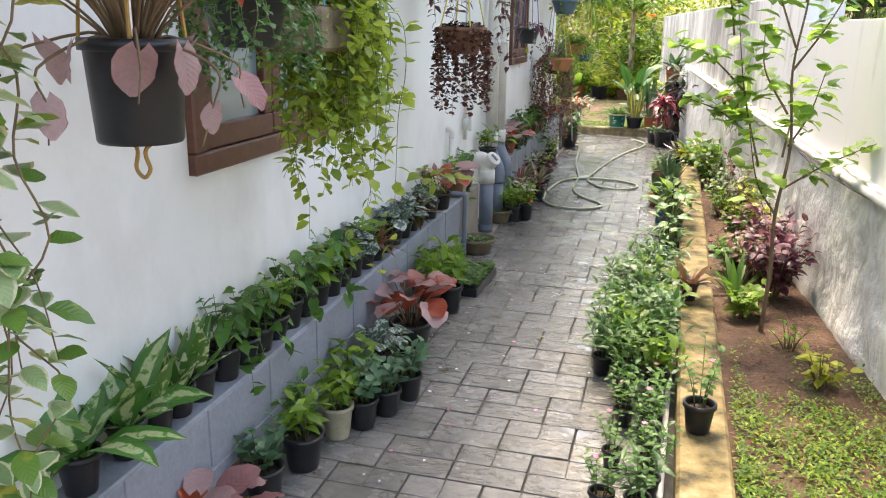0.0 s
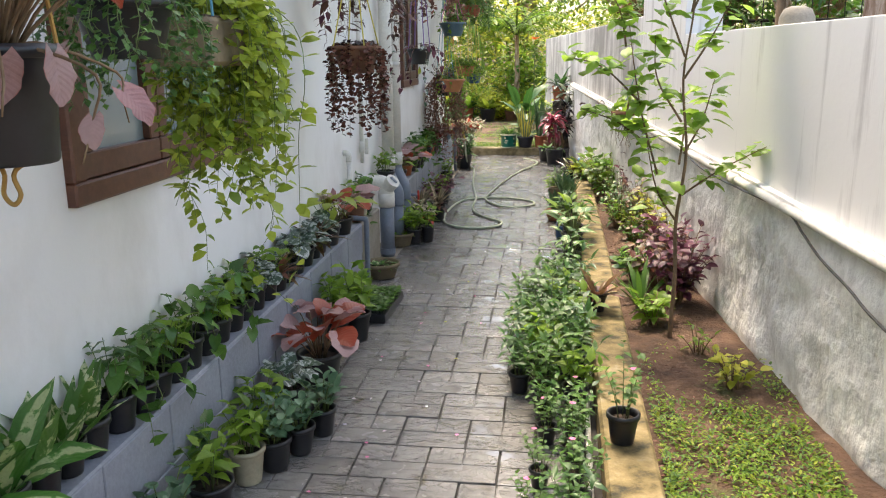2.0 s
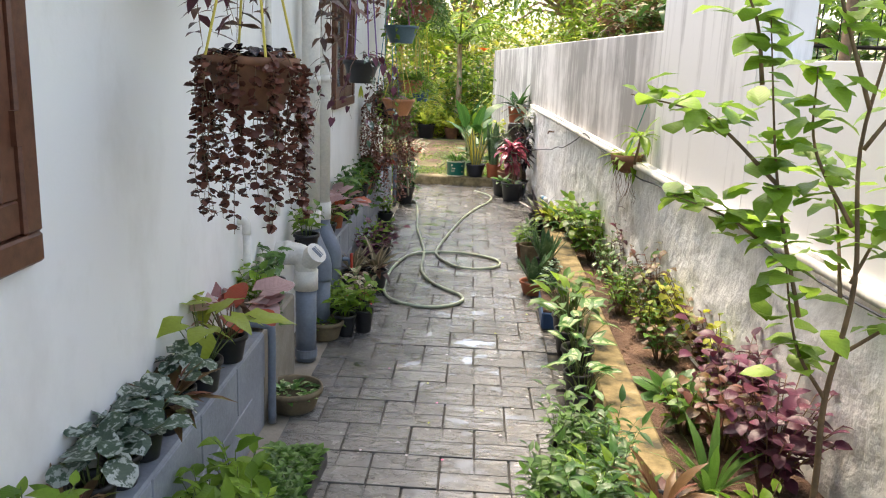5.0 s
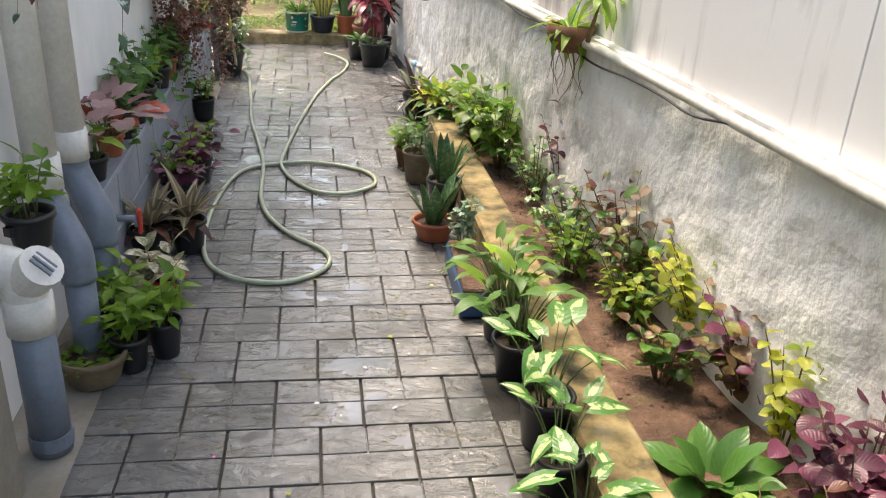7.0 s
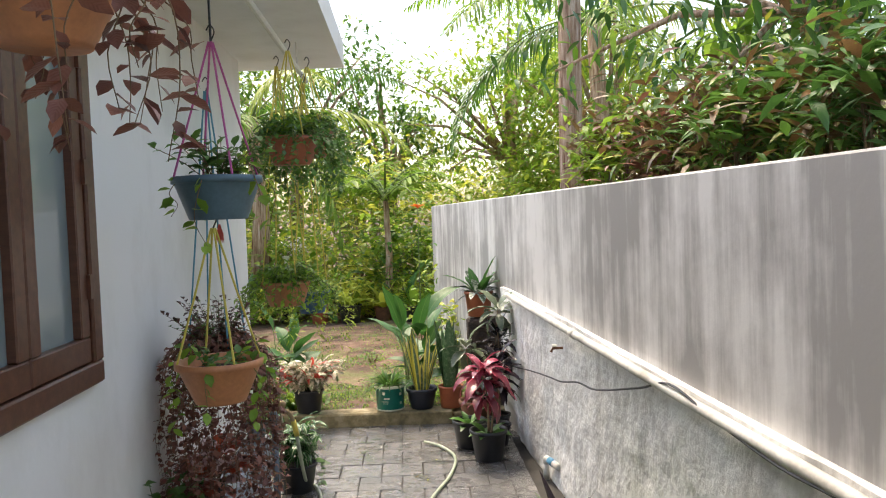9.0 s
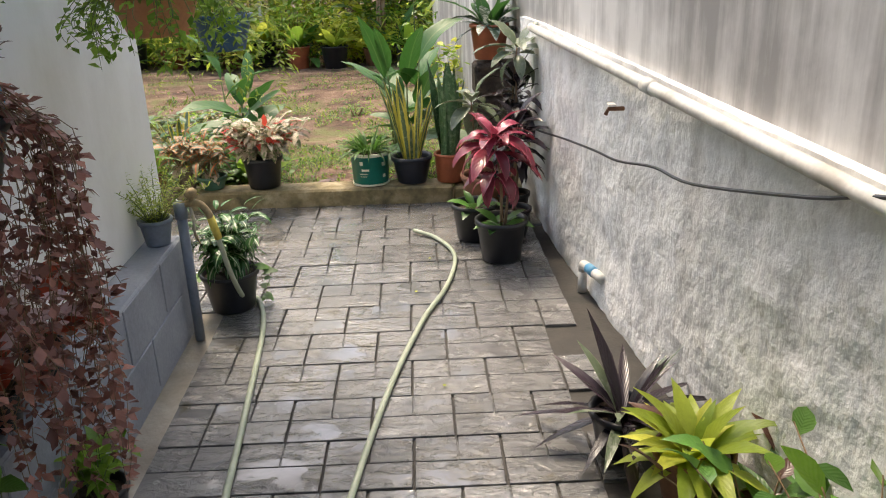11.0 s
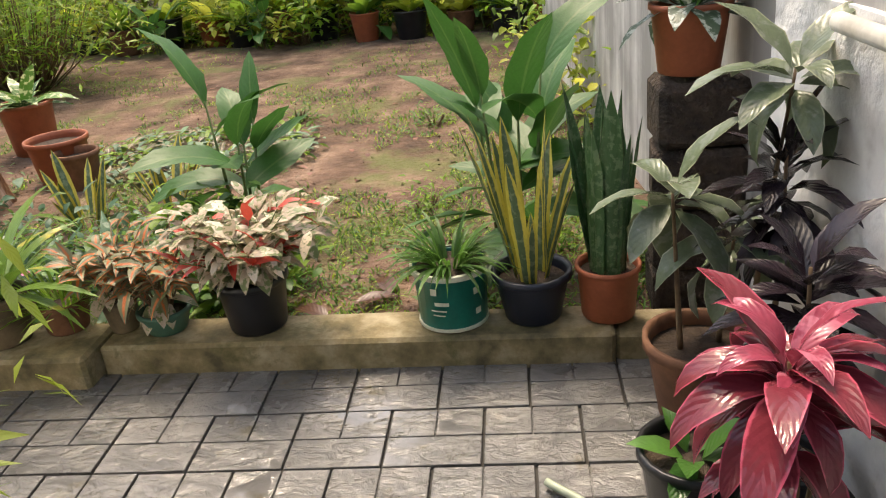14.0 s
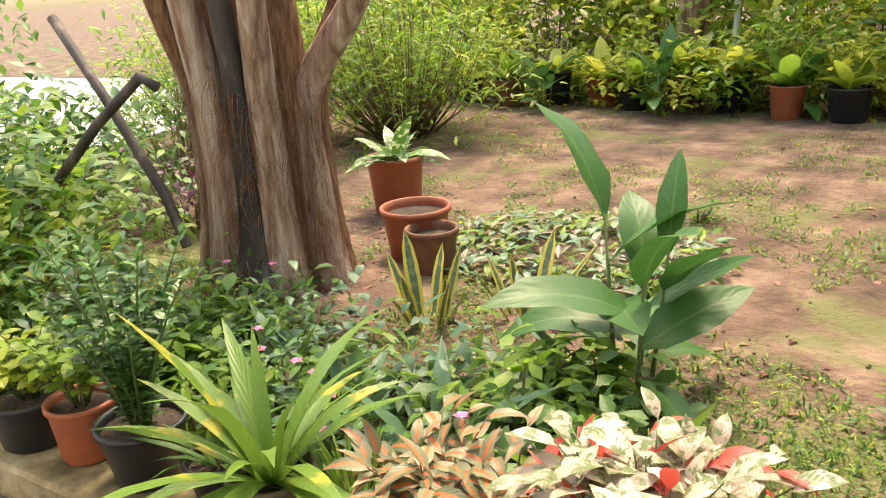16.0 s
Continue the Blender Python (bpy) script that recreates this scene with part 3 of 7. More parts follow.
M_TWIG = plain("stem_brown", (0.19, 0.12, 0.065), 0.8, var=0.4)
M_BARK = speckled("palm_bark", [(0.34, (0.24, 0.115, 0.07)), (0.5, (0.50, 0.32, 0.22)), (0.64, (0.70, 0.54, 0.43))], 5, 0.9, 0.9, 0.02, 30, (5, 5, 0.6))
M_FIBRE = speckled("palm_fibre", [(0.3, (0.15, 0.055, 0.028)), (0.52, (0.38, 0.18, 0.085)), (0.7, (0.60, 0.36, 0.20))], 9, 0.95, 1.0, 0.02, 60, (6, 6, 1))
M_MIDRIBD = speckled("dead_frond", [(0.3, (0.02, 0.017, 0.015)), (0.55, (0.075, 0.055, 0.045)), (0.75, (0.26, 0.22, 0.17))], 3, 0.7, 0.3, 0.005, 50, (4, 4, 0.6))
P_PINK = leafmat("petal_pink", (0.75, 0.10, 0.30), (0.85, 0.25, 0.45), through_light=0.3)
P_ORANGE = leafmat("petal_orange", (0.85, 0.16, 0.02), (0.95, 0.30, 0.04), through_light=0.3)
P_WHITE = leafmat("petal_white", (0.80, 0.66, 0.72), (0.9, 0.8, 0.84), through_light=0.3)

SHAPES = {
    "oval": lambda t: np.sin(np.pi * np.clip(t, 0, 1) ** 0.85) ** 0.8,
    "lance": lambda t: np.sin(np.pi * np.clip(t, 0, 1) ** 0.62),
    "strap": lambda t: np.clip(np.minimum(0.55 + t * 1.2, (1 - t) * 2.2), 0, 1) ** 0.8,
    "heart": lambda t: np.where(t < 0.22, 0.55 + 0.45 * np.clip(t / 0.22, 0, 1), np.clip(1 - (t - 0.22) / 0.78, 0, 1) ** 0.75),
    "kidney": lambda t: np.clip(1 - np.abs(2 * np.clip(t, 0, 1) ** 0.8 - 0.92) ** 2.4, 0.04, 1) ** 0.6,
    "round": lambda t: np.sqrt(np.clip(1 - (2 * t - 1) ** 2, 0, 1)),
    "sword": lambda t: np.clip(np.minimum(0.6 + t * 1.0, (1 - t) * 3.2), 0, 1) ** 0.7,
}


class Leaves:
    """Collects leaves, then makes them one mesh, or one mesh for each leaf."""

    def __init__(self):
        self.rows = []

    def add(self, base, az, el, length, width, droop=0.6, fold=0.25, roll=0.0):
        self.rows.append((*base, az, el, length, width, droop, fold, roll))

    def arrays(self, shape, k):
        p = np.array(self.rows)
        t = np.linspace(0, 1, k + 1)
        az, el, ln, wd, dr, fo, ro = (p[:, i][:, None] for i in range(3, 10))
        ang = el - dr * t[None]
        ca, sa = np.cos(az), np.sin(az)
        step = ln / k
        hor = np.concatenate([np.zeros((len(p), 1)), np.cumsum(np.cos((ang[:, 1:] + ang[:, :-1]) / 2) * step, 1)], 1)
        ver = np.concatenate([np.zeros((len(p), 1)), np.cumsum(np.sin((ang[:, 1:] + ang[:, :-1]) / 2) * step, 1)], 1)
        mid = np.stack([p[:, 0:1] + hor * ca, p[:, 1:2] + hor * sa, p[:, 2:3] + ver], -1)
        w = wd / 2 * np.maximum(SHAPES[shape](t)[None], 0.02)
        side = np.stack([-sa + 0 * t, ca + 0 * t, 0 * az + 0 * t], -1)
        up = np.stack([-np.sin(ang) * ca, -np.sin(ang) * sa, np.cos(ang)], -1)
        cr, sr = np.cos(ro)[..., None], np.sin(ro)[..., None]
        sd, un = side * cr + up * sr, up * cr - side * sr
        if k < 5:
            cross = np.array([-1.0, 0.0, 1.0])
        else:
            cross = np.array([-1.0, -0.55, 0.0, 0.55, 1.0])
        along = np.stack([np.cos(ang) * ca, np.cos(ang) * sa, np.sin(ang)], -1)
        lobe = {"heart": 0.20, "kidney": 0.24}.get(shape, 0.0) * ln * np.clip(1 - t[None] / 0.3, 0, 1)
        ph = (p[:, 0:1] * 977 + p[:, 1:2] * 613 + p[:, 2:3] * 389)
        cols = []
        for c in cross:
            ac = abs(c)
            lift = fo * w * (ac - 0.35 * (ac > 0.9) * 1.0 if k >= 5 else ac)
            wave = 0.10 * w * ac * ac * np.sin(t[None] * 15 + ph + (2.0 if c > 0 else 0.0)) if k >= 5 else 0.0
            cols.append(mid + sd * (c * w)[..., None] + un * (lift + wave)[..., None] - along * (lobe * ac ** 1.5)[..., None])
        return np.stack(cols, 2), t

    def mesh(self, name, shape="oval", k=4):
        v, t = self.arrays(shape, k)
        n, nc = len(v), v.shape[2]
        vs = v.reshape(-1, 3)
        i = np.arange(k)
        one = np.concatenate([np.stack([i * nc + c, i * nc + c + 1, i * nc + c + nc + 1, i * nc + c + nc], 1) for c in range(nc - 1)])
        f = (one[None] + (np.arange(n) * nc * (k + 1))[:, None, None]).reshape(-1, 4)
        me = bpy.data.meshes.new(name)
        me.vertices.add(len(vs))
        me.vertices.foreach_set("co", vs.ravel())
        me.loops.add(f.size)
        me.loops.foreach_set("vertex_index", f.ravel())
        me.polygons.add(len(f))
        me.polygons.foreach_set("loop_start", np.arange(0, f.size, 4))
        me.polygons.foreach_set("use_smooth", np.ones(len(f), bool))
        uvl = me.uv_layers.new(name="UVMap")
        uvv = np.stack([np.broadcast_to(np.array([0, 0.5, 1.0] if nc == 3 else [0, 0.225, 0.5, 0.775, 1.0])[None, None], (n, k + 1, nc)), np.broadcast_to(t[None, :, None], (n, k + 1, nc))], -1).reshape(-1, 2)
        uvl.data.foreach_set("uv", uvv[f.ravel()].ravel())
        me.update()
        me.validate()
        return me

    def attach(self, parent, material, shape="oval", k=4, name="foliage", label="", apart=False):
        if not self.rows:
            return
        if apart:
            allrows = self.rows
            for r in allrows:
                self.rows = [r]
                me = self.mesh("leaf", shape, k)
                me.materials.append(material)
                o = new("leaf", me)
                o.parent = parent
            self.rows = allrows
            return
        me = self.mesh(name, shape, k)
        me.materials.append(material)
        o = new(name, me)
        o.parent = parent
        if label:
            o["label"] = label
        if len(self.rows) > 300:
            o["kind"] = "stuff"
        return o


def stems(parent, lines, rad, material=None, name="stem"):
    bm = bmesh.new()
    for pts in lines:
        tube(bm, pts, [rad * (1 - 0.6 * i / max(1, len(pts) - 1)) for i in range(len(pts))], 5)
    o = part(name, bm, material or M_STEM, parent, smooth=True)
    if len(lines) > 3:
        o["kind"] = "stuff"
    return o


def rosette(rnd, n, L, W, el=(0.5, 1.4), droop=0.8, h0=0.0, r0=0.02, fold=0.25, var=0.25):
    lv = Leaves()
    for i in range(n):
        az = i * 2.4 + rnd.uniform(-0.4, 0.4)
        e = el[1] - (el[1] - el[0]) * (i / max(1, n - 1)) ** 0.8 + rnd.uniform(-0.1, 0.1)
        s = rnd.uniform(1 - var, 1 + var)
        lv.add((r0 * math.cos(az), r0 * math.sin(az), h0), az, e, L * s, W * s, droop * rnd.uniform(0.6, 1.4), fold, rnd.uniform(-0.3, 0.3))
    return lv


def bushy(rnd, n_stem, height, spread, per, L, W, h0=0.0, droop=0.7, el=(-0.1, 0.7), bare=0.25, fold=0.25, r0=0.02):
    """Upright stems that lean outward, with leaves in a spiral."""
    lv, lines = Leaves(), []
    for i in range(n_stem):
        az = i * 2.4 + rnd.uniform(-0.5, 0.5)
        r = spread * math.sqrt((i + 0.4) / n_stem) * rnd.uniform(0.7, 1.15)
        hh = height * rnd.uniform(0.65, 1.1)
        p0 = Vector((r0 * math.cos(az), r0 * math.sin(az), h0))
        p2 = Vector((r * math.cos(az), r * math.sin(az), h0 + hh))
        p1 = (p0 + p2) / 2 + Vector((-0.15 * r * math.cos(az), -0.15 * r * math.sin(az), hh * 0.1))
        pts = [p0 * (1 - t) ** 2 + p1 * 2 * t * (1 - t) + p2 * t * t for t in (0, 0.25, 0.5, 0.75, 1)]
        lines.append(pts)
        for k in range(per):
            t = bare + (1 - bare) * (k + 0.5) / per
            q = p0 * (1 - t) ** 2 + p1 * 2 * t * (1 - t) + p2 * t * t
            a = az + k * 2.4 + rnd.uniform(-0.5, 0.5)
            s = rnd.uniform(0.65, 1.2) * (1.0 - 0.25 * abs(t - 0.6))
            lv.add(q, a, rnd.uniform(*el) + 0.5 * (t > 0.9), L * s, W * s, droop * rnd.uniform(0.5, 1.5), fold, rnd.uniform(-0.4, 0.4))
    return lv, lines


def trailing(rnd, n, length, step, L, W, r0=0.1, h0=0.0, out=0.08, rise=0.06, el=(-0.9, 0.5), fold=0.2, wav=0.03):
    """Strands that spill over a rim and hang."""
    lv, lines = Leaves(), []
    for i in range(n):
        az = i * 2.4 + rnd.uniform(-0.4, 0.4)
        ln = length * rnd.uniform(0.35, 1.05)
        ro = r0 + out * rnd.uniform(0.3, 1.2)
        c, s = math.cos(az), math.sin(az)
        ctrl = [(r0 * 0.3 * c, r0 * 0.3 * s, h0), (r0 * 0.8 * c, r0 * 0.8 * s, h0 + rise * rnd.uniform(0.3, 1.5)), (ro * c, ro * s, h0 - 0.02)]
        m = max(2, int(ln / 0.12))
        for k in range(1, m + 1):
            ctrl.append((ro * c + rnd.uniform(-wav, wav), ro * s + rnd.uniform(-wav, wav), h0 - 0.02 - ln * k / m))
        pts = curve_pts(ctrl, 4)
        lines.append(pts)
        acc = 0.0
        for a, b in zip(pts, pts[1:]):
            acc += (b - a).length
            while acc > step:
                acc -= step
                q = a.lerp(b, rnd.random())
                aa = rnd.uniform(0, 6.28) if rnd.random() < 0.6 else az + rnd.uniform(-1, 1)
                sc = rnd.uniform(0.6, 1.2)
                lv.add(q, aa, rnd.uniform(*el), L * sc, W * sc, rnd.uniform(0.1, 0.8), fold, rnd.uniform(-0.6, 0.6))
    return lv, lines


def pot(root, r, h, material, taper=0.75, rim=0.008, label="", name="pot", soil=True):
    w = 0.004 + r * 0.02
    bm = bmesh.new()
    lathe(bm, [(r * taper * 0.96, 0), (r * taper, 0.006), (r * 0.965, h - rim * 2.2), (r * 0.97, h - rim * 2.1), (r + rim * 0.5, h - rim * 2), (r + rim * 0.5, h), (r - w, h), (r - w - 0.002, h - rim * 2), (r * taper - w, 0.012)], 22)
    bmesh.ops.holes_fill(bm, edges=[e for e in bm.edges if e.is_boundary])
    p = part(name, bm, material, root, label, smooth=False)
    for f in p.data.polygons:
        f.use_smooth = True
    if soil:
        bm = bmesh.new()
        hs = h - rim * 2.6 - 0.006
        lathe(bm, [(0.002, hs + 0.006), (r * 0.4, hs + 0.004), (r * (taper + (1 - taper) * 0.9) - w * 0.7, hs)], 18)
        part("soil", bm, M_POTSOIL, root, smooth=True)
    return h - rim * 2.6


def thing(name, label, at, category="potted plant", group="", rz=0.0):
    o = new(name)
    o.matrix_basis = pose(*at, 0, 0, rz)
    return tagged(o, label, category, group)

# ---- potted plants ----
RND = random.Random(11)


def xl(s):
    return -1.0 - 0.044 * s


def small_pot_plant(kind, at, rz=0.0, r=0.055, h=0.10, label_pot="small black nursery pot", material=None, group="pots along the plinth"):
    """A nursery pot with one of the kinds of plant that line the path."""
    rnd = random.Random(int((at[0] * 131 + at[1] * 977) * 100) % 100000)
    names = {
        "dieff": ("dumb_cane", "cream and green splashed dumb cane in a %s"),
        "spotted": ("spotted_dumb_cane", "upright spotted green leaves in a %s"),
        "heart": ("heart_leaf_plant", "dark green heart-leaved plant in a %s"),
        "green": ("leafy_plant", "fresh green leafy plant in a %s"),
        "silver": ("silver_begonia", "silver-veined begonia in a %s"),
        "bronze": ("bronze_bromeliad", "bronze and green rosette plant in a %s"),
        "limeheart": ("lime_caladium", "lime green heart-leaved caladium in a %s"),
        "begonia": ("red_begonia", "red-backed pink begonia in a %s"),
        "fine": ("fine_leaf_plant", "fine-leaved green nursery plant in a %s"),
        "succ": ("jade_plant", "blue-green thick-leaved plant in a %s"),
        "croton": ("cream_croton", "cream and red mottled plant in a %s"),
        "grey": ("striped_ti_plant", "pale-striped brown ti plant in a %s"),
        "coleus": ("purple_coleus", "purple and green coleus in a %s"),
        "caladium": ("pink_caladium", "pink caladium with green leaves in a %s"),
        "syng": ("arrowhead_plant", "cream and green arrowhead plant in a %s"),
        "philo": ("philodendron", "glossy dark green philodendron in a %s"),
        "snake": ("snake_plant", "dark green snake plant in a %s"),
        "gold": ("golden_bromeliad", "yellow-green broad rosette plant in a %s"),
        "spiky": ("dark_spiky_plant", "dark spiky rosette plant in a %s"),
        "rose": ("rose_plant", "small pink-flowered rose in a %s"),
    }
    nm, lab = names[kind]
    o = thing(nm, lab % label_pot, at, "potted plant", group, rz)
    z = pot(o, r, h, material or M_BLACK)
    if kind == "dieff":
        rosette(rnd, 9, 0.24, 0.09, (0.5, 1.45), 1.0, z).attach(o, G_CREAM, "oval", 5, apart=True)
    elif kind == "spotted":
        rosette(rnd, 7, 0.21, 0.05, (0.9, 1.5), 0.35, z).attach(o, G_VARIEG, "lance", 5, apart=True)
    elif kind == "heart":
        lv, ln = bushy(rnd, 5, 0.18, 0.08, 4, 0.07, 0.05, z, 0.9, (-0.6, 0.5), 0.35)
        lv.attach(o, G_DARK if rnd.random() < 0.5 else G_MID, "heart", 5)
        lv2, l2 = trailing(rnd, 2, 0.12, 0.035, 0.055, 0.045, r, z, 0.04)
        lv2.attach(o, G_MID, "heart", 5, "trailing_leaves")
        stems(o, ln + l2, 0.0022)
    elif kind == "green":
        lv, ln = bushy(rnd, 8, 0.16, 0.10, 7, 0.075, 0.035, z)
        lv.attach(o, G_FRESH, "lance", 4)
        stems(o, ln, 0.0025)
    elif kind == "silver":
        lv, ln = bushy(rnd, 10, 0.12, 0.11, 2, 0.085, 0.08, z, 0.5, (-0.4, 0.3), 0.8)
        lv.attach(o, G_SILVER, "round", 5)
        stems(o, ln, 0.0022)
    elif kind == "bronze":
        rosette(rnd, 18, 0.16, 0.035, (0.1, 1.3), 0.8, z).attach(o, G_BRONZE, "strap", 4)
        rosette(rnd, 9, 0.13, 0.03, (0.3, 1.3), 0.7, z).attach(o, G_DRYRED, "strap", 4, "inner_leaves")
    elif kind == "limeheart":
        lv, ln = bushy(rnd, 15, 0.18, 0.20, 1, 0.15, 0.115, z, 0.6, (-1.0, 0.0), 0.97)
        lv.attach(o, G_LIME, "heart", 5, apart=True)
        stems(o, ln, 0.003)
    elif kind == "begonia":
        lv, ln = bushy(rnd, 12, 0.16, 0.16, 1, 0.11, 0.10, z, 0.6, (-0.6, 0.2), 0.97)
        lv.attach(o, G_BEGPINK, "kidney", 6)
        lv2, l2 = bushy(rnd, 9, 0.12, 0.14, 1, 0.10, 0.085, z, 0.6, (-0.7, 0.6), 0.97)
        lv2.attach(o, G_BEGRED, "kidney", 6, "red_leaves")
        stems(o, ln + l2, 0.003, M_TWIG)
    elif kind == "fine":
        lv, ln = bushy(rnd, 8, 0.21, 0.11, 9, 0.068, 0.023, z, 0.7, (-0.1, 0.7), 0.2)
        lv.attach(o, G_DARK if rnd.random() < 0.55 else G_MID, "lance", 4)
        stems(o, ln, 0.0018)
    elif kind == "succ":
        lv, ln = bushy(rnd, 9, 0.14, 0.11, 7, 0.055, 0.04, z, 0.2, (0.0, 0.7))
        lv.attach(o, G_BLUEGREEN, "oval", 4)
        stems(o, ln, 0.004)
    elif kind == "croton":
        lv, ln = bushy(rnd, 8, 0.16, 0.12, 6, 0.085, 0.045, z)
        lv.attach(o, G_WHITEPINK, "oval", 4)
        rosette(rnd, 6, 0.09, 0.05, (-0.2, 0.5), 0.6, z + 0.04).attach(o, G_RED, "oval", 4, "red_leaves")
        stems(o, ln, 0.003)
    elif kind == "grey":
        rosette(rnd, 15, 0.20, 0.046, (0.55, 1.5), 0.7, z + 0.03).attach(o, G_CROTON, "lance", 6, apart=True)
        rosette(rnd, 6, 0.18, 0.05, (-0.1, 0.6), 0.9, z + 0.02).attach(o, G_DUSK, "lance", 5, "dark_leaves")
        stems(o, [[(0, 0, z - 0.01), (0, 0.005, z + 0.06)]], 0.008, M_TWIG)
    elif kind == "coleus":
        lv, ln = bushy(rnd, 14, 0.15, 0.20, 6, 0.07, 0.05, z, 0.7, (-0.4, 0.5))
        lv.attach(o, G_PLUM, "oval", 4)
        lv2, l2 = bushy(rnd, 9, 0.20, 0.14, 6, 0.05, 0.035, z, 0.7, (-0.2, 0.6))
        lv2.attach(o, G_FRESH, "oval", 4, "green_leaves")
        stems(o, ln + l2, 0.003)
    elif kind == "caladium":
        lv, ln = bushy(rnd, 6, 0.16, 0.10, 1, 0.12, 0.09, z, 0.6, (-0.4, 0.1), 0.97)
        lv.attach(o, G_BEGPINK, "heart", 5, apart=True)
        lv2, l2 = bushy(rnd, 6, 0.11, 0.12, 1, 0.12, 0.09, z, 0.7, (-0.6, 0.1), 0.97)
        lv2.attach(o, G_FRESH, "heart", 5, "green_leaves")
        stems(o, ln + l2, 0.0028)
    elif kind == "syng":
        lv, ln = bushy(rnd, 11, 0.17, 0.13, 1, 0.105, 0.062, z, 0.6, (-0.7, 0.2), 0.97)
        lv.attach(o, G_CREAM, "heart", 5, apart=True)
        stems(o, ln, 0.003)
    elif kind == "philo":
        lv, ln = bushy(rnd, 18, 0.20, 0.17, 1, 0.12, 0.062, z, 0.8, (-0.8, 0.3), 0.97)
        lv.attach(o, G_MID, "heart", 6, apart=True)
        lv2, l2 = bushy(rnd, 7, 0.22, 0.18, 1, 0.125, 0.062, z, 0.8, (-0.6, 0.5), 0.97)
        lv2.attach(o, G_FRESH, "heart", 6, "young_leaves")
        stems(o, ln + l2, 0.004)
    elif kind == "snake":
        rosette(rnd, 13, 0.22, 0.046, (1.0, 1.5), 0.08, z, 0.03, 0.5).attach(o, G_SNAKEG, "sword", 5, apart=True)
    elif kind == "gold":
        rosette(rnd, 34, 0.20, 0.055, (0.0, 1.4), 0.9, z).attach(o, G_LIME, "lance", 5)
        rosette(rnd, 10, 0.16, 0.05, (0.5, 1.4), 0.8, z).attach(o, G_YEL, "lance", 5, "yellow_leaves")
    elif kind == "spiky":
        rosette(rnd, 26, 0.26, 0.035, (-0.2, 1.2), 0.4, z).attach(o, G_BLACKISH, "strap", 5)
        rosette(rnd, 8, 0.22, 0.03, (0.1, 1.2), 0.4, z).attach(o, G_TIGREY, "strap", 5, "grey_leaves")
    elif kind == "rose":
        lv, ln = bushy(rnd, 7, 0.24, 0.13, 10, 0.035, 0.022, z, 0.4, (-0.2, 0.6))
        lv.attach(o, G_MID, "oval", 3)
        stems(o, ln, 0.002)
        fl = Leaves()
        for k in range(6):
            fl.add(ln[0][-1], k * 1.05, 0.5, 0.016, 0.014, 0.4)
        fl.attach(o, P_PINK, "round", 3, "flower", "small pink flower")
    return o


def ledge_row():
    z = 0.402
    row = [(-2.28, "dieff"), (-2.10, "dieff"), (-1.97, "spotted"), (-1.86, "spotted"), (-1.75, "spotted"), (-1.60, "heart"), (-1.47, "heart"), (-1.36, "heart"),
           (-1.24, "green"), (-1.12, "heart"), (-0.99, "heart"), (-0.86, "green"), (-0.73, "heart"), (-0.60, "green"), (-0.46, "silver"), (-0.32, "green"),
           (-0.18, "bronze"), (-0.03, "silver"), (0.12, "silver"), (0.27, "silver"), (0.43, "bronze"), (0.55, "silver")]
    for s, k in row:
        small_pot_plant(k, (xl(s) + 0.068, s, z), RND.uniform(0, 360), RND.uniform(0.046, 0.055), RND.uniform(0.085, 0.11))
    small_pot_plant("limeheart", (xl(0.74) + 0.08, 0.74, z), 20, 0.06, 0.11)
    o = small_pot_plant("begonia", (xl(1.02) + 0.08, 1.02, z), 80, 0.055, 0.10)
    o.scale = (1.2, 1.2, 1.0)
    small_pot_plant("green", (xl(1.42) + 0.075, 1.42, z), 10, 0.06, 0.10, "worn brown pot", M_CLAY)
    small_pot_plant("heart", (xl(1.58) + 0.075, 1.58, z), 70, 0.045, 0.085, "cream plastic pot", M_CREAM)
    small_pot_plant("heart", (xl(1.75) + 0.065, 1.75, z), 140, 0.055, 0.11)
    o = thing("asparagus_fern", "feathery yellow-green fern in a grey pot on the plinth end", (xl(6.62) + 0.07, 6.62, z), "potted plant", "pots along the plinth")
    zz = pot(o, 0.06, 0.10, M_PVC)
    lv, ln = bushy(RND, 34, 0.20, 0.28, 40, 0.026, 0.006, zz, 0.3, (-0.3, 0.7), 0.15)
    lv.attach(o, G_LIME, "lance", 2)
    stems(o, ln, 0.0015)
    for s, k in ((3.16, "caladium"), (3.46, "begonia"), (3.72, "heart"), (3.95, "heart"), (4.18, "heart"), (4.42, "green"), (4.66, "heart"), (4.90, "heart"), (5.14, "heart"), (5.38, "begonia"), (5.62, "begonia")):
        o = small_pot_plant(k, (xl(s) + 0.068, s, z), RND.uniform(0, 360), 0.055, 0.09, *(("small clay pot", M_TERRA) if s in (3.46, 4.9) else ()))
        if k == "heart":
            o.scale = (1.25, 1.25, 1.25)


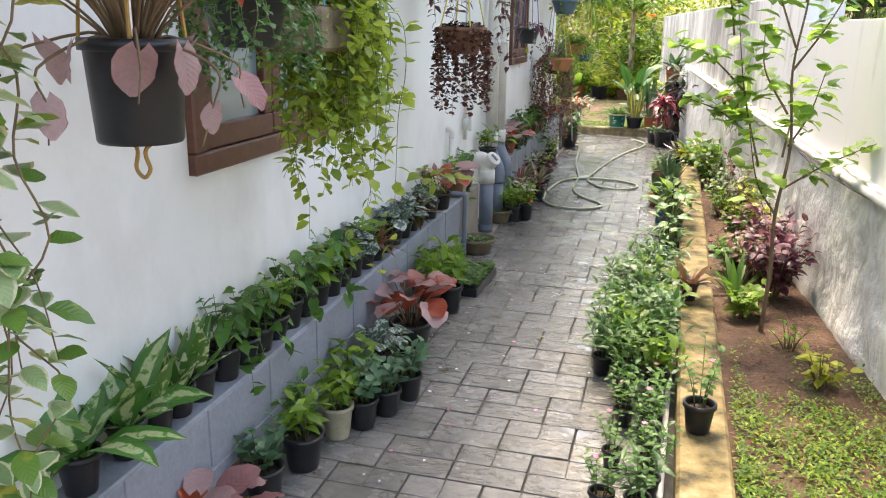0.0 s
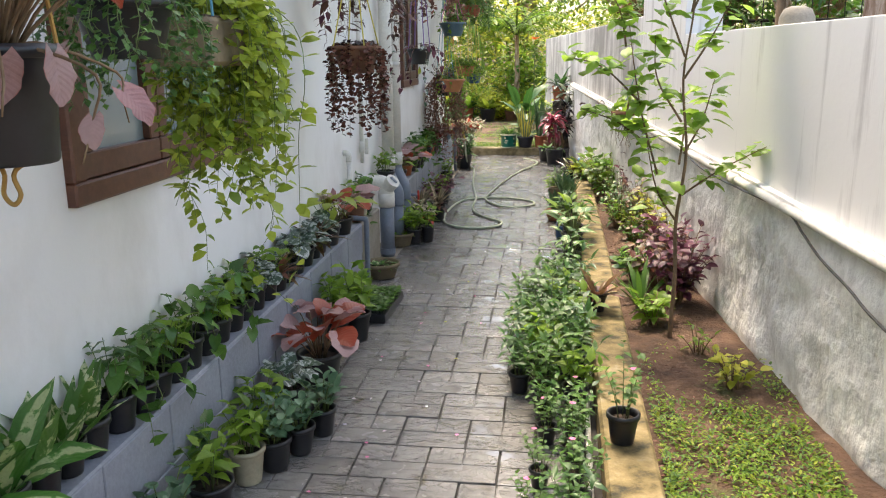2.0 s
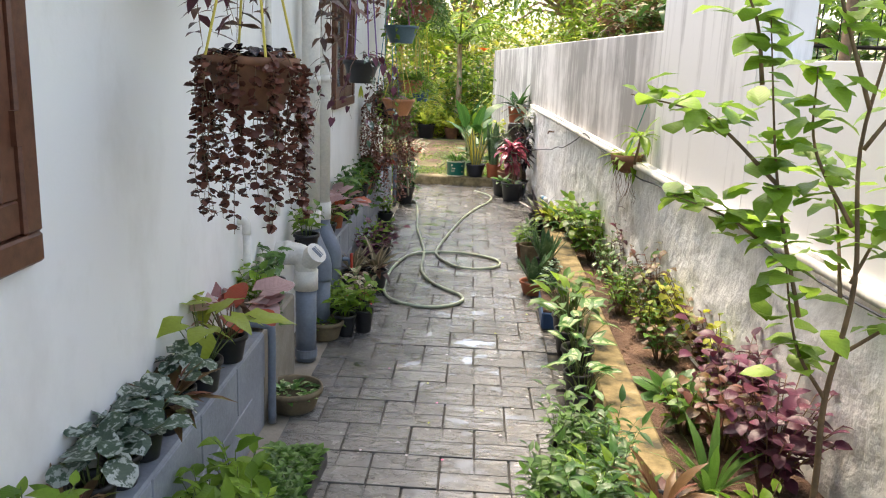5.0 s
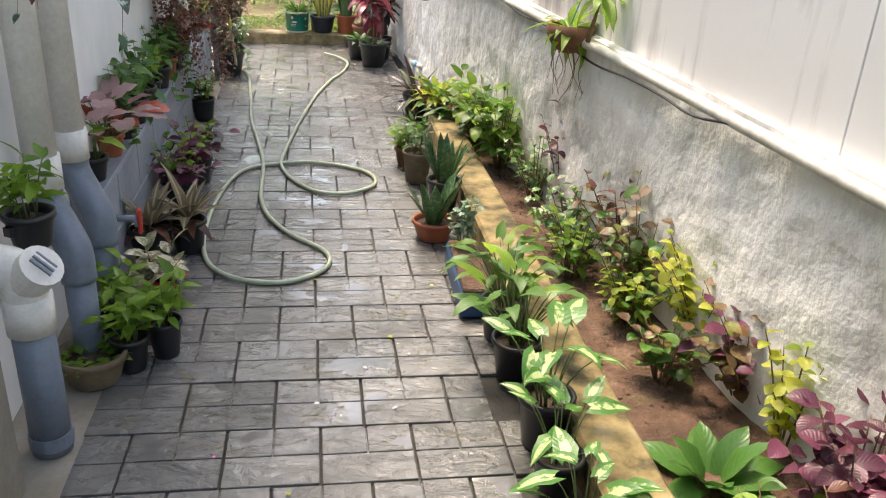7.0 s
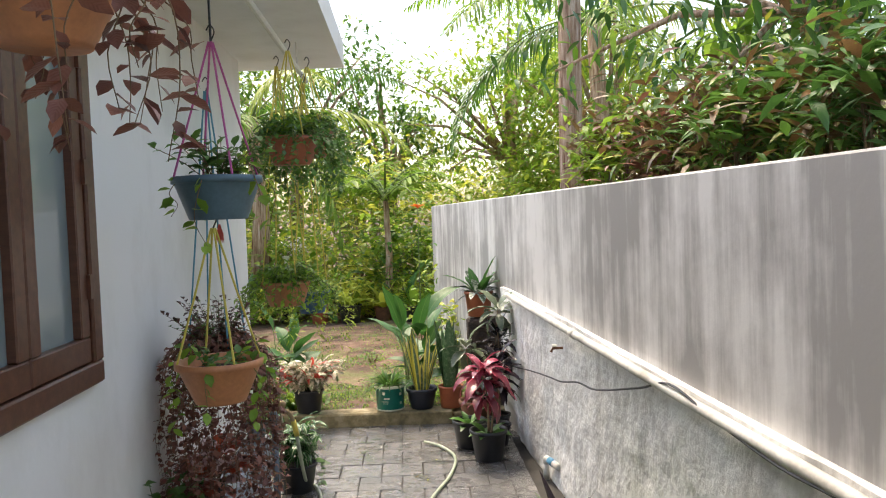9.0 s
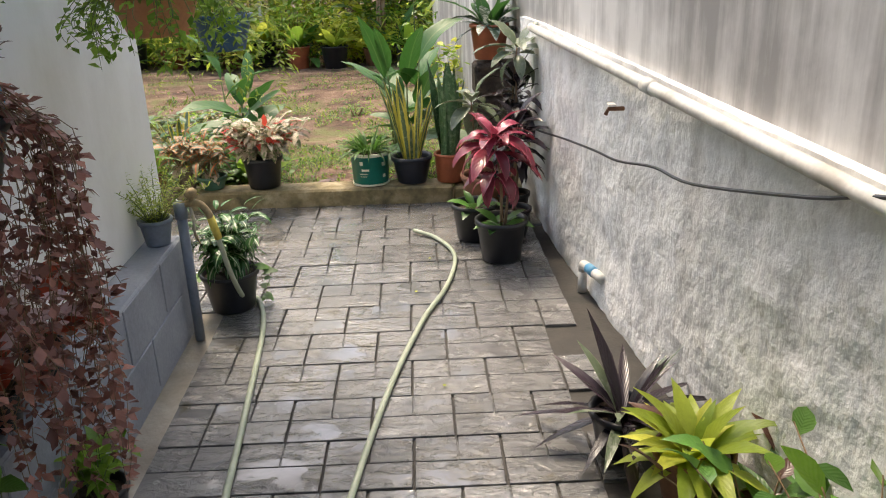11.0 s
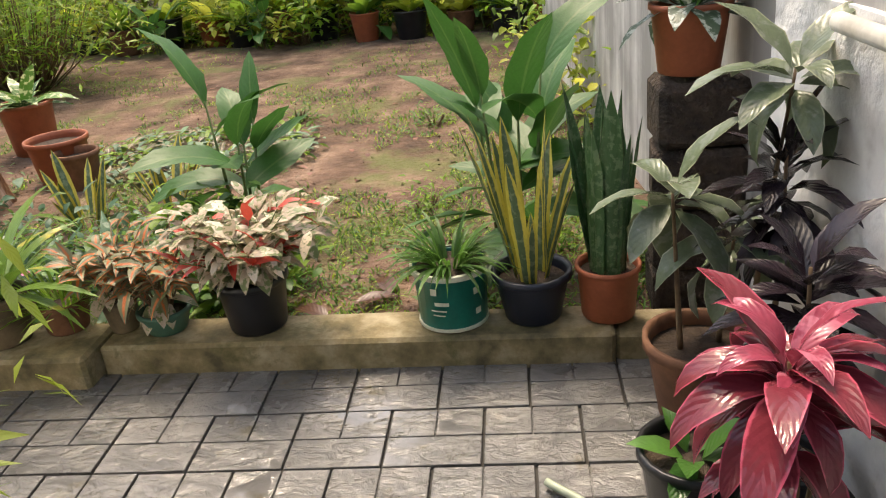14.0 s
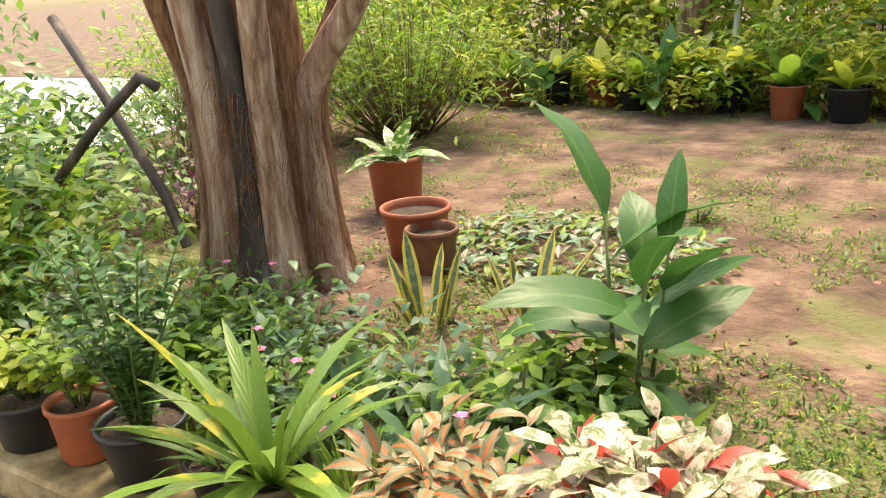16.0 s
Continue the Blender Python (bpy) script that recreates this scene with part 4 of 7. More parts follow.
def floor_left():
    g = "pots on the path by the plinth"
    for x, y, k, r, h in ((-0.73, -1.62, "succ", 0.065, 0.12), (-0.70, -1.40, "green", 0.07, 0.13), (-0.62, -1.06, "succ", 0.06, 0.12), (-0.57, -0.93, "succ", 0.055, 0.11),
                          (-0.535, -0.77, "succ", 0.055, 0.11), (-0.72, -0.62, "silver", 0.07, 0.13), (-0.74, -0.88, "green", 0.06, 0.12), (-0.80, -1.28, "heart", 0.06, 0.12), (-0.78, -1.85, "bronze", 0.07, 0.12), (-0.70, -2.02, "begonia", 0.07, 0.10)):
        small_pot_plant(k, (x, y, 0.001), RND.uniform(0, 360), r, h, group=g)
    small_pot_plant("green", (-0.68, -1.16, 0.001), 40, 0.06, 0.13, "cream plastic pot", M_CREAM, g)
    o = small_pot_plant("begonia", (-0.70, -0.28, 0.001), 10, 0.075, 0.12, "black pot", group=g)
    o.scale = (1.35, 1.35, 1.25)
    for x, y in ((-0.76, 0.16), (-0.68, 0.30), (-0.74, 0.46), (-0.79, 0.33)):
        o = small_pot_plant("green", (x, y, 0.001), RND.uniform(0, 360), 0.055, 0.11, group=g)
        o.scale = (1.15, 1.15, 1.35)
    # seedling tray
    t = thing("seedling_tray", "black plastic seedling tray with small succulents on the pavers", (-0.71, 0.80, 0.001), "tray")
    bm = B(-0.11, 0.11, -0.24, 0.24, 0.0, 0.05, 0.004)
    part("tray", bm, M_BLACK, t)
    lv = Leaves()
    for i in range(5):
        for j in range(10):
            p = (-0.085 + 0.042 * i, -0.21 + 0.046 * j, 0.052)
            cup = bmesh.new()
            lathe(cup, [(0.016, -0.001), (0.019, 0.014), (0.015, 0.014), (0.013, 0.004)], 8, p)
            part("cup", cup, M_BLACK, t)
            for q in range(7):
                lv.add((p[0], p[1], 0.06), q * 2.4 + i + j, 0.5 + 0.1 * (q % 4), 0.05, 0.026, 0.5)
    lv.attach(t, G_MID, "oval", 3, "seedling")
    # low clay bowls
    for x, y, r, k in ((-0.86, 1.52, 0.125, G_VARIEG), (-0.925, 2.44, 0.10, G_FRESH)):
        b = thing("clay_bowl", "mossy brown bowl with creeping variegated leaves on the cement", (x, y, 0.001), "bowl planter", g)
        zz = pot(b, r, 0.10, M_OLIVE, 0.78, 0.012, name="bowl")
        lv = Leaves()
        for i in range(70):
            a, q = RND.uniform(0, 6.28), r * 0.85 * math.sqrt(RND.random())
            lv.add((q * math.cos(a), q * math.sin(a), zz + 0.008), a + RND.uniform(-1, 1), RND.uniform(-0.1, 0.7), 0.045, 0.025, 0.5)
        lv.attach(b, k, "oval", 3)
    small_pot_plant("green", (-0.825, 2.50, 0.001), 0, 0.058, 0.12, group=g)
    small_pot_plant("green", (-0.735, 2.58, 0.001), 120, 0.055, 0.13, group=g)
    small_pot_plant("green", (-0.90, 2.66, 0.001), 200, 0.06, 0.12, group=g)
    o = small_pot_plant("croton", (-0.80, 2.83, 0.001), 0, 0.07, 0.13, group=g)
    small_pot_plant("grey", (-0.93, 3.32, 0.001), 30, 0.085, 0.15, group=g)
    small_pot_plant("grey", (-0.80, 3.42, 0.001), 150, 0.075, 0.14, group=g)
    o = small_pot_plant("coleus", (-0.93, 3.95, 0.001), 0, 0.08, 0.13, group=g)
    o = small_pot_plant("coleus", (-0.90, 4.28, 0.001), 100, 0.08, 0.14, group=g)
    small_pot_plant("green", (-1.05, 5.50, 0.001), 50, 0.075, 0.14, group=g)
    o = small_pot_plant("heart", (-1.06, 6.92, 0.001), 0, 0.12, 0.17, "dark blue pot", M_BLACK, g)
    lv, ln = bushy(RND, 34, 0.24, 0.20, 6, 0.13, 0.036, 0.16, 1.5, (-0.2, 0.8))
    lv.attach(o, G_PALERIB, "lance", 5, "long_leaves")
    # pot hooked between the rain pipes
    o = small_pot_plant("green", (xl(2.32) + 0.10, 2.34, 0.50), 60, 0.065, 0.10, "black pot hooked on the pipes")
    part("bracket", B(-0.075, 0.0, -0.012, 0.012, 0.05, 0.075), M_BLACK, o)


def floor_right():
    g = "nursery pots beside the bed edging"
    for i in range(17):
        y = -1.35 + 0.155 * i
        for j, x in enumerate((0.20, 0.315, 0.43)):
            if j == 0 and (y < -0.35 or y > 0.75) or (y < -0.6 and j == 1 and i % 2):
                continue
            k = "rose" if (y < -0.45 and (i + j) % 2) else ("green" if (i * 3 + j) % 5 == 0 else "fine")
            o = small_pot_plant(k, (x + RND.uniform(-0.015, 0.015) - 0.012 * y, y + RND.uniform(-0.02, 0.02), 0.001), RND.uniform(0, 360), 0.05, 0.10, group=g)
            s = RND.uniform(0.85, 1.2) * (0.78 if y < -0.45 else 1.0)
            o.scale = (s, s, s)
    small_pot_plant("rose", (0.605, -0.90, 0.112), 0, 0.055, 0.11, group=g)
    o = small_pot_plant("bronze", (0.55, 0.60, 0.112), 0, 0.045, 0.10, "black grow bag", group=g)
    small_pot_plant("syng", (0.40, 1.62, 0.001), 0, 0.06, 0.12, "empty-rimmed black pot", group=g)
    small_pot_plant("syng", (0.40, 1.86, 0.001), 130, 0.065, 0.12, group=g)
    o = small_pot_plant("syng", (0.41, 2.06, 0.001), 230, 0.065, 0.13, group=g)
    o.scale = (1.2, 1.2, 1.3)
    small_pot_plant("philo", (0.40, 2.42, 0.001), 0, 0.08, 0.14, group=g)
    small_pot_plant("philo", (0.40, 2.66, 0.001), 90, 0.08, 0.15, group=g)
    # blue trough
    t = thing("blue_trough", "narrow blue plastic trough of bare soil with sprouts", (0.335, 3.03, 0.001), "planter", g)
    part("trough", B(-0.065, 0.065, -0.24, 0.24, 0, 0.11, 0.012), plain("blue_plastic", (0.02, 0.07, 0.19), 0.4), t)
    part("soil", B(-0.058, 0.058, -0.232, 0.232, 0.10, 0.118, 0.006), M_SOIL, t)
    lv, ln = bushy(RND, 10, 0.20, 0.07, 8, 0.04, 0.025, 0.11)
    f = lv.attach(t, G_BLUEGREEN, "oval", 3)
    f.location = (0.0, 0.17, 0.0)
    st = stems(t, ln, 0.002)
    st.location = (0.0, 0.17, 0.0)
    small_pot_plant("snake", (0.25, 3.56, 0.001), 0, 0.095, 0.09, "terracotta saucer pot", M_TERRA, g)
    o = small_pot_plant("snake", (0.34, 3.95, 0.001), 100, 0.085, 0.14, group=g)
    o.scale = (1.0, 1.0, 1.05)
    small_pot_plant("fine", (0.24, 4.33, 0.001), 0, 0.08, 0.17, "mossy green pot", M_OLIVE, g)
    small_pot_plant("green", (0.20, 4.62, 0.001), 0, 0.06, 0.10, "clay pot", M_CLAY, g)
    o = small_pot_plant("gold", (0.47, 5.50, 0.06), 0, 0.10, 0.14, "clay pot", M_CLAY, g)
    o = small_pot_plant("spiky", (0.36, 5.80, 0.001), 0, 0.10, 0.14, group=g)


def bed_plant(name, label, at, material, n, height, spread, per, L, W, shape="oval", extra=None, el=(-0.3, 0.6)):
    rnd = random.Random(int((at[0] * 71 + at[1] * 517) * 100) % 99991)
    o = thing(name, label, at, "garden plant", "plants in the bed")
    lv, ln = bushy(rnd, int(n * 1.5), height * 1.15, spread * 1.15, per, L, W, 0.0, 0.7, el)
    if extra:
        a, b = Leaves(), Leaves()
        for r in lv.rows:
            (a if rnd.random() < 0.6 else b).rows.append(r)
        a.attach(o, material, shape, 4)
        b.attach(o, extra, shape, 4, "mixed_leaves")
    else:
        lv.attach(o, material, shape, 4)
    stems(o, ln, 0.004, M_TWIG)
    return o


def bed():
    z = 0.03
    bed_plant("purple_coleus", "plum-purple coleus growing in the soil bed", (1.0, 1.0, z), G_PLUM, 15, 0.36, 0.22, 9, 0.075, 0.052, extra=G_PURPLE)
    bed_plant("purple_coleus", "plum-purple coleus growing in the soil bed", (1.02, 1.55, z), G_PLUM, 15, 0.34, 0.2, 9, 0.075, 0.052, extra=G_PURPLE)
    bed_plant("bronze_coleus", "bronze and plum coleus growing in the soil bed", (1.08, 2.20, z), G_BRONZE, 14, 0.30, 0.22, 8, 0.07, 0.05, extra=G_PLUM)
    bed_plant("lime_coleus", "lime yellow coleus growing in the soil bed", (1.08, 1.95, z), G_YEL, 9, 0.34, 0.15, 10, 0.055, 0.042, extra=G_LIME)
    bed_plant("lime_coleus", "lime yellow coleus growing in the soil bed", (1.06, 2.50, z), G_YEL, 18, 0.36, 0.24, 11, 0.052, 0.038, extra=G_LIME)
    bed_plant("red_croton", "red and green croton in the soil bed", (0.97, 3.12, z), G_BRONZE, 12, 0.42, 0.2, 8, 0.08, 0.035, "lance", G_DRYRED)
    bed_plant("variegated_shrub", "small cream-edged shrub in the soil bed", (0.82, 3.35, z), G_VARIEG, 12, 0.26, 0.2, 8, 0.055, 0.035)
    bed_plant("purple_shrub", "thin dusky purple shrub against the wall", (0.90, 3.80, z), G_PURPLE, 7, 0.46, 0.16, 9, 0.06, 0.04)
    bed_plant("variegated_shrub", "small green shrub with cream margins", (0.80, 3.95, z), G_MID, 12, 0.30, 0.2, 9, 0.05, 0.03, extra=G_VARIEG)
    bed_plant("leafy_shrub", "light green broad-leaved shrub in the bed", (0.72, 4.45, z), G_FRESH, 16, 0.38, 0.30, 6, 0.12, 0.07, extra=G_MID)
    bed_plant("leafy_shrub", "light green broad-leaved shrub in the bed", (0.66, 4.95, z), G_FRESH, 16, 0.34, 0.26, 6, 0.11, 0.065, extra=G_MID)
    bed_plant("dark_leaf_shrub", "dark broad-leaved shrub with orange bracts", (0.56, 5.30, z), G_DARK, 10, 0.22, 0.24, 4, 0.16, 0.06, "lance", G_DUSK)
    bed_plant("bronze_shrub", "bronze and yellow shrub in the soil bed", (0.96, 2.85, z), G_BRONZE, 15, 0.36, 0.22, 8, 0.07, 0.045, extra=G_MID)
    bed_plant("yellow_shrub", "small yellow-leaved shrub in the soil bed", (1.10, -0.22, z), G_YEL, 7, 0.16, 0.12, 6, 0.055, 0.035, extra=G_LIME)
    bed_plant("leafy_plant", "fresh green low plant under the young tree", (0.84, 0.62, z), G_FRESH, 8, 0.16, 0.13, 4, 0.09, 0.06, "heart")
    bed_plant("seedling", "small yellow-green seedling in bare soil", (1.02, 0.22, z), G_FRESH, 5, 0.12, 0.10, 4, 0.06, 0.02, "lance")
    bed_plant("bronze_coleus", "bronze-red coleus with lime edges in the bed", (0.92, 1.30, z), G_DRYRED, 12, 0.28, 0.18, 8, 0.07, 0.045, extra=G_BRONZE)
    bed_plant("bronze_coleus", "low bronze-green coleus growing in the soil bed", (0.86, 2.30, z), G_MID, 8, 0.18, 0.14, 6, 0.06, 0.042, extra=G_BRONZE)
    bed_plant("lime_coleus", "low lime yellow coleus growing in the soil bed", (0.86, 2.66, z), G_LIME, 12, 0.22, 0.16, 10, 0.048, 0.034, extra=G_MID)
    bed_plant("leafy_plant", "fresh green low plant among the coleus", (0.80, 1.45, z), G_FRESH, 10, 0.20, 0.15, 5, 0.085, 0.045, "oval", G_MID)
    bed_plant("leafy_plant", "fresh green low plant among the coleus", (0.76, 3.05, z), G_FRESH, 10, 0.22, 0.15, 6, 0.07, 0.035, "oval", G_MID)
    o = thing("spider_lily", "green strap-leaved clump in the bed", (0.80, 0.98, z), "garden plant", "plants in the bed")
    rosette(RND, 16, 0.26, 0.03, (0.8, 1.5), 0.6).attach(o, G_MID, "strap", 5, apart=True)
    o = thing("birds_nest_plant", "dark green crinkled rosette in the bed", (0.82, 1.82, z), "garden plant", "plants in the bed")
    rosette(RND, 13, 0.19, 0.085, (0.4, 1.4), 0.7).attach(o, G_DARK, "oval", 6, apart=True)
    # creeping ground cover at the near end
    for k, (m, n) in enumerate(((G_FRESH, 9000), (G_LIME, 3600), (G_MID, 5200), (G_DRYRED, 700))):
        lv = Leaves()
        for i in range(n):
            x, y = RND.uniform(0.74, 1.32), RND.gauss(-1.15, 0.6)
            if not -2.6 < y < 0.25 or noise.noise(Vector((x * 5, y * 4, 3))) + RND.uniform(-0.35, 0.35) < -0.16 + 0.30 * (y > -0.35):
                continue
            lv.add((x, y, 0.03 + RND.uniform(0, 0.05)), RND.uniform(0, 6.28), RND.uniform(-0.2, 1.0), RND.uniform(0.012, 0.028), RND.uniform(0.006, 0.012), 0.5)
        o = tagged(new("ground_cover", lv.mesh("ground_cover", "oval", 3)), "mossy green creeping ground cover on soil", "ground cover", kind="stuff")
        o.data.materials.append(m)
    # leaf and pebble litter on the bed
    bm = bmesh.new()
    for i in range(900):
        y = RND.uniform(-1.5, 5.2)
        x = RND.uniform(0.70 - 0.022 * y, 1.28 - 0.121 * y)
        s = RND.uniform(0.004, 0.014)
        r = bmesh.ops.create_cube(bm, size=s)
        m = Matrix.Translation((x, y, 0.033 + s * 0.2)) @ Euler((RND.random() * 3, RND.random() * 3, RND.random() * 3)).to_matrix().to_4x4()
        bmesh.ops.transform(bm, matrix=m, verts=r["verts"])
    tagged(obj("soil_crumbs", bm, M_SOIL), "crumbs of red soil and pebbles in the bed", "soil", kind="stuff")


def young_tree():
    rnd = random.Random(5)
    t = thing("young_tree", "slim young fruit tree with glossy light green leaves in the bed", (0.905, 0.42, 0.02), "tree")
    main = curve_pts([(0, 0, 0), (0.01, 0.0, 0.35), (0.0, 0, 0.62), (0.03, 0.0, 0.95), (0.0, 0.02, 1.3), (0.03, 0.0, 1.65), (0.02, 0.02, 2.1)], 5)
    bm = bmesh.new()
    tube(bm, main, [0.0115 * (1 - 0.8 * i / len(main)) for i in range(len(main))], 8)
    lv = Leaves()

    def branch(p0, p1, p2, n, L=0.125):
        pts = curve_pts([p0, p1, p2], 6)
        tube(bm, pts, [0.0062 * (1 - 0.8 * i / len(pts)) for i in range(len(pts))], 6)
        n = int(n * 2.4)
        for i in range(n):
            q = pts[min(len(pts) - 1, int((0.3 + 0.7 * (i + 0.5) / n) * (len(pts) - 1)))]
            q = q + Vector((rnd.gauss(0, 0.035), rnd.gauss(0, 0.035), rnd.gauss(0, 0.025)))
            lv.add(q, rnd.uniform(0, 6.28), rnd.uniform(-0.3, 0.8), 0.85 * L * rnd.uniform(0.6, 1.15), L * 0.50 * rnd.uniform(0.8, 1.15), rnd.uniform(0.3, 1.0), 0.2, rnd.uniform(-0.4, 0.4))

    branch((0, 0, 0.62), (-0.10, 0.0, 0.78), (-0.17, 0, 1.08), 14)
    branch((-0.16, 0, 1.0), (-0.30, 0.02, 1.10), (-0.46, 0, 1.16), 13)
    branch((-0.10, 0, 0.85), (-0.20, 0.0, 1.2), (-0.27, 0, 1.62), 18)
    branch((-0.27, 0, 1.45), (-0.3, 0, 1.6), (-0.36, 0, 1.72), 9)
    branch((0.02, 0, 0.75), (0.20, 0.0, 0.88), (0.45, -0.02, 1.02), 18, 0.10)
    branch((0.02, 0, 0.95), (0.10, 0.05, 1.1), (0.14, 0, 1.30), 13)
    branch((0.0, 0, 1.1), (-0.12, 0, 1.3), (-0.14, 0, 1.5), 12)
    branch((0.0, 0, 1.3), (0.12, 0, 1.5), (0.22, 0, 1.72), 15)
    branch((0.0, 0, 1.4), (-0.12, 0, 1.7), (-0.2, 0, 1.95), 14)
    branch((0.02, 0, 1.6), (0.05, 0, 1.85), (0.03, 0.02, 2.12), 20)
    branch((0.02, 0, 1.6), (0.14, 0, 1.85), (0.28, 0.02, 1.92), 12)
    branch((0.0, 0, 0.9), (0.04, 0.2, 1.1), (0.02, 0.3, 1.25), 10)
    branch((-0.2, 0, 1.2), (-0.38, 0.06, 1.36), (-0.57, 0.15, 1.41), 12)
    part("trunk", bm, M_TWIG, t, smooth=True)
    lv.attach(t, G_YOUNG, "oval", 5, "crown")


def cord(root, a, b, r=0.0035, material=None, name="cord"):
    part(name, tube(bmesh.new(), [a, (Vector(a) + Vector(b)) / 2 + Vector((0, 0, -0.004)), b], r, 5), material or M_ROPE, root)


M_BRASS = plain("old_brass", (0.33, 0.24, 0.13), 0.6, 0.35, var=0.35, scale=40, bumps=0.3)
M_PINKCORD = plain("pink_cord", (0.50, 0.10, 0.28), 0.8)
M_YELCORD = plain("yellow_cord", (0.62, 0.50, 0.10), 0.8)
M_BLUECORD = plain("blue_cord", (0.08, 0.26, 0.34), 0.8)
M_TEAL = plain("slate_blue_plastic", (0.085, 0.15, 0.19), 0.45)
M_ORPOT = plain("orange_plastic", (0.52, 0.21, 0.09), 0.5)
M_COIR = speckled("pale_coir", [(0.35, (0.24, 0.17, 0.09)), (0.6, (0.62, 0.58, 0.48))], 7, 0.9, 0.6)


def hanger(name, label, at, r, h, material, top, cords=None, taper=0.7, knot=False):
    """A pot hung by cords from the bar under the eave; at is the pot's foot."""
    o = thing(name, label, at, "hanging planter", "planters hung along the house")
    z = pot(o, r, h, material, taper, 0.01)
    for k in range(4):
        a = 0.6 + k * math.pi / 2
        cord(o, (r * math.cos(a), r * math.sin(a), h), (0.006 * math.cos(a), 0.006 * math.sin(a), top - at[2]), 0.0035, cords or M_ROPE)
    hook = bmesh.new()
    tube(hook, curve_pts([(0, 0, top - at[2]), (0.012, 0, top - at[2] + 0.03), (0, 0, top - at[2] + 0.05), (-0.012, 0, top - at[2] + 0.035)], 4), 0.0025, 5)
    part("hook", hook, M_BLACK, o)
    if knot:
        lv = Leaves()
        for i in range(8):
            lv.add((0, 0, -0.015), i * 0.8, -1.2, 0.06, 0.01, 0.3)
        lv.attach(o, G_RED if cords is M_PINKCORD else G_YEL, "strap", 2, "tassel")
    return o, z


def hangers():
    rnd = random.Random(21)
    bar = 2.36
    # round bar under the eave that carries the planters
    b = thing("hanging_bar", "white metal bar on brackets under the eave", (0, 0, 0), "bar")
    part("bar", tube(bmesh.new(), [left((0.40, -3.4, bar + 0.06)), left((0.40, 6.9, bar + 0.06))], 0.013, 8), M_WPVC, b)
    for s in (-3, -0.4, 2.2, 4.8, 6.5):
        part("bracket", tube(bmesh.new(), [left((0.40, s, bar + 0.07)), left((0.40, s, 2.565))], 0.006, 6), M_WPVC, b)
    # begonia in a black bucket
    o, z = hanger("hanging_begonia", "pink and red begonia in a hanging black bucket with jute rope", (-0.452, -2.44, 1.285), 0.088, 0.18, M_BLACK, bar, None, 0.86)
    lv, ln = bushy(rnd, 26, 0.22, 0.24, 1, 0.082, 0.076, z, 0.7, (-0.9, 0.1), 0.97)
    lv.attach(o, G_BEGPINK, "kidney", 8, apart=True)
    lv2, l2 = bushy(rnd, 40, 0.19, 0.23, 1, 0.085, 0.068, z, 0.6, (-1.0, 0.3), 0.97)
    lv2.attach(o, G_BEGRED, "kidney", 7, "red_leaves")
    l3, s3 = trailing(rnd, 6, 0.15, 0.12, 0.076, 0.072, 0.09, z, 0.14, 0.05, (-1.4, -0.5))
    l3.attach(o, G_BEGPINK, "kidney", 7, "drooping_leaves")
    stems(o, ln + l2 + s3, 0.0035, M_TWIG)
    loop = curve_pts([(-0.068, 0.02, 0.02), (-0.012, 0.0, -0.012), (-0.016, 0, -0.05), (0.0, 0, -0.066), (0.014, 0, -0.05), (0.01, 0, -0.012), (0.072, 0.02, 0.02)], 5)
    part("rope_loop", tube(bmesh.new(), loop, 0.004, 5), M_ROPE, o)
    # near vine on the left edge
    o, z = hanger("hanging_vine", "variegated trailing wax vine in a black hanging pot", (-0.50, -2.80, 1.72), 0.10, 0.12, M_BLACK, bar)
    lv, ln = trailing(rnd, 9, 1.35, 0.026, 0.066, 0.040, 0.06, z, 0.03, 0.04, (-0.5, 0.4))
    pale = Leaves()
    pale.rows, lv.rows = lv.rows[::2], lv.rows[1::2]
    lv.attach(o, G_STRAP, "oval", 5)
    pale.attach(o, G_WAX, "oval", 5, "pale_leaves")
    stems(o, ln, 0.003, M_TWIG)
    # small-leaved dark creeper on pink cords
    o, z = hanger("hanging_creeper", "small dark-leaved creeper in a hanging pot on pink cords", (-0.50, -1.98, 1.44), 0.10, 0.12, M_BLACK, bar, M_PINKCORD)
    lv, ln = trailing(rnd, 46, 0.17, 0.011, 0.022, 0.017, 0.10, z, 0.06, 0.06)
    lv.attach(o, G_DARK, "oval", 2)
    l2, s2 = bushy(rnd, 30, 0.07, 0.13, 7, 0.022, 0.017, z)
    l2.attach(o, G_BLUEGREEN, "oval", 2, "top_leaves")
    stems(o, ln + s2, 0.0015)
    # golden creeper in a trough
    o = thing("hanging_trough", "lime green trailing creeper in a hanging trough by the window", (-0.53, -1.45, 1.42), "hanging planter", "planters hung along the house")
    part("trough", B(-0.075, 0.075, -0.24, 0.24, 0, 0.12, 0.012), M_OLIVE, o)
    part("soil", B(-0.065, 0.065, -0.23, 0.23, 0.1, 0.123), M_POTSOIL, o)
    for yy in (-0.2, 0.2):
        for xx in (-0.07, 0.07):
            cord(o, (xx, yy, 0.12), (0, yy * 0.6, bar - 1.42), 0.0035, M_BLUECORD)
    allr, al = Leaves(), []
    for k in range(3):
        lv, ln = trailing(rnd, 30, 0.50 if k < 2 else 0.32, 0.016, 0.040, 0.028, 0.06, 0.12, 0.06, 0.08)
        dy = (-0.08, 0.11, 0.0)[k]
        for r in lv.rows:
            allr.rows.append((r[0], r[1] + dy, *r[2:]))
        al += [[p + Vector((0, dy, 0)) for p in pts] for pts in ln]
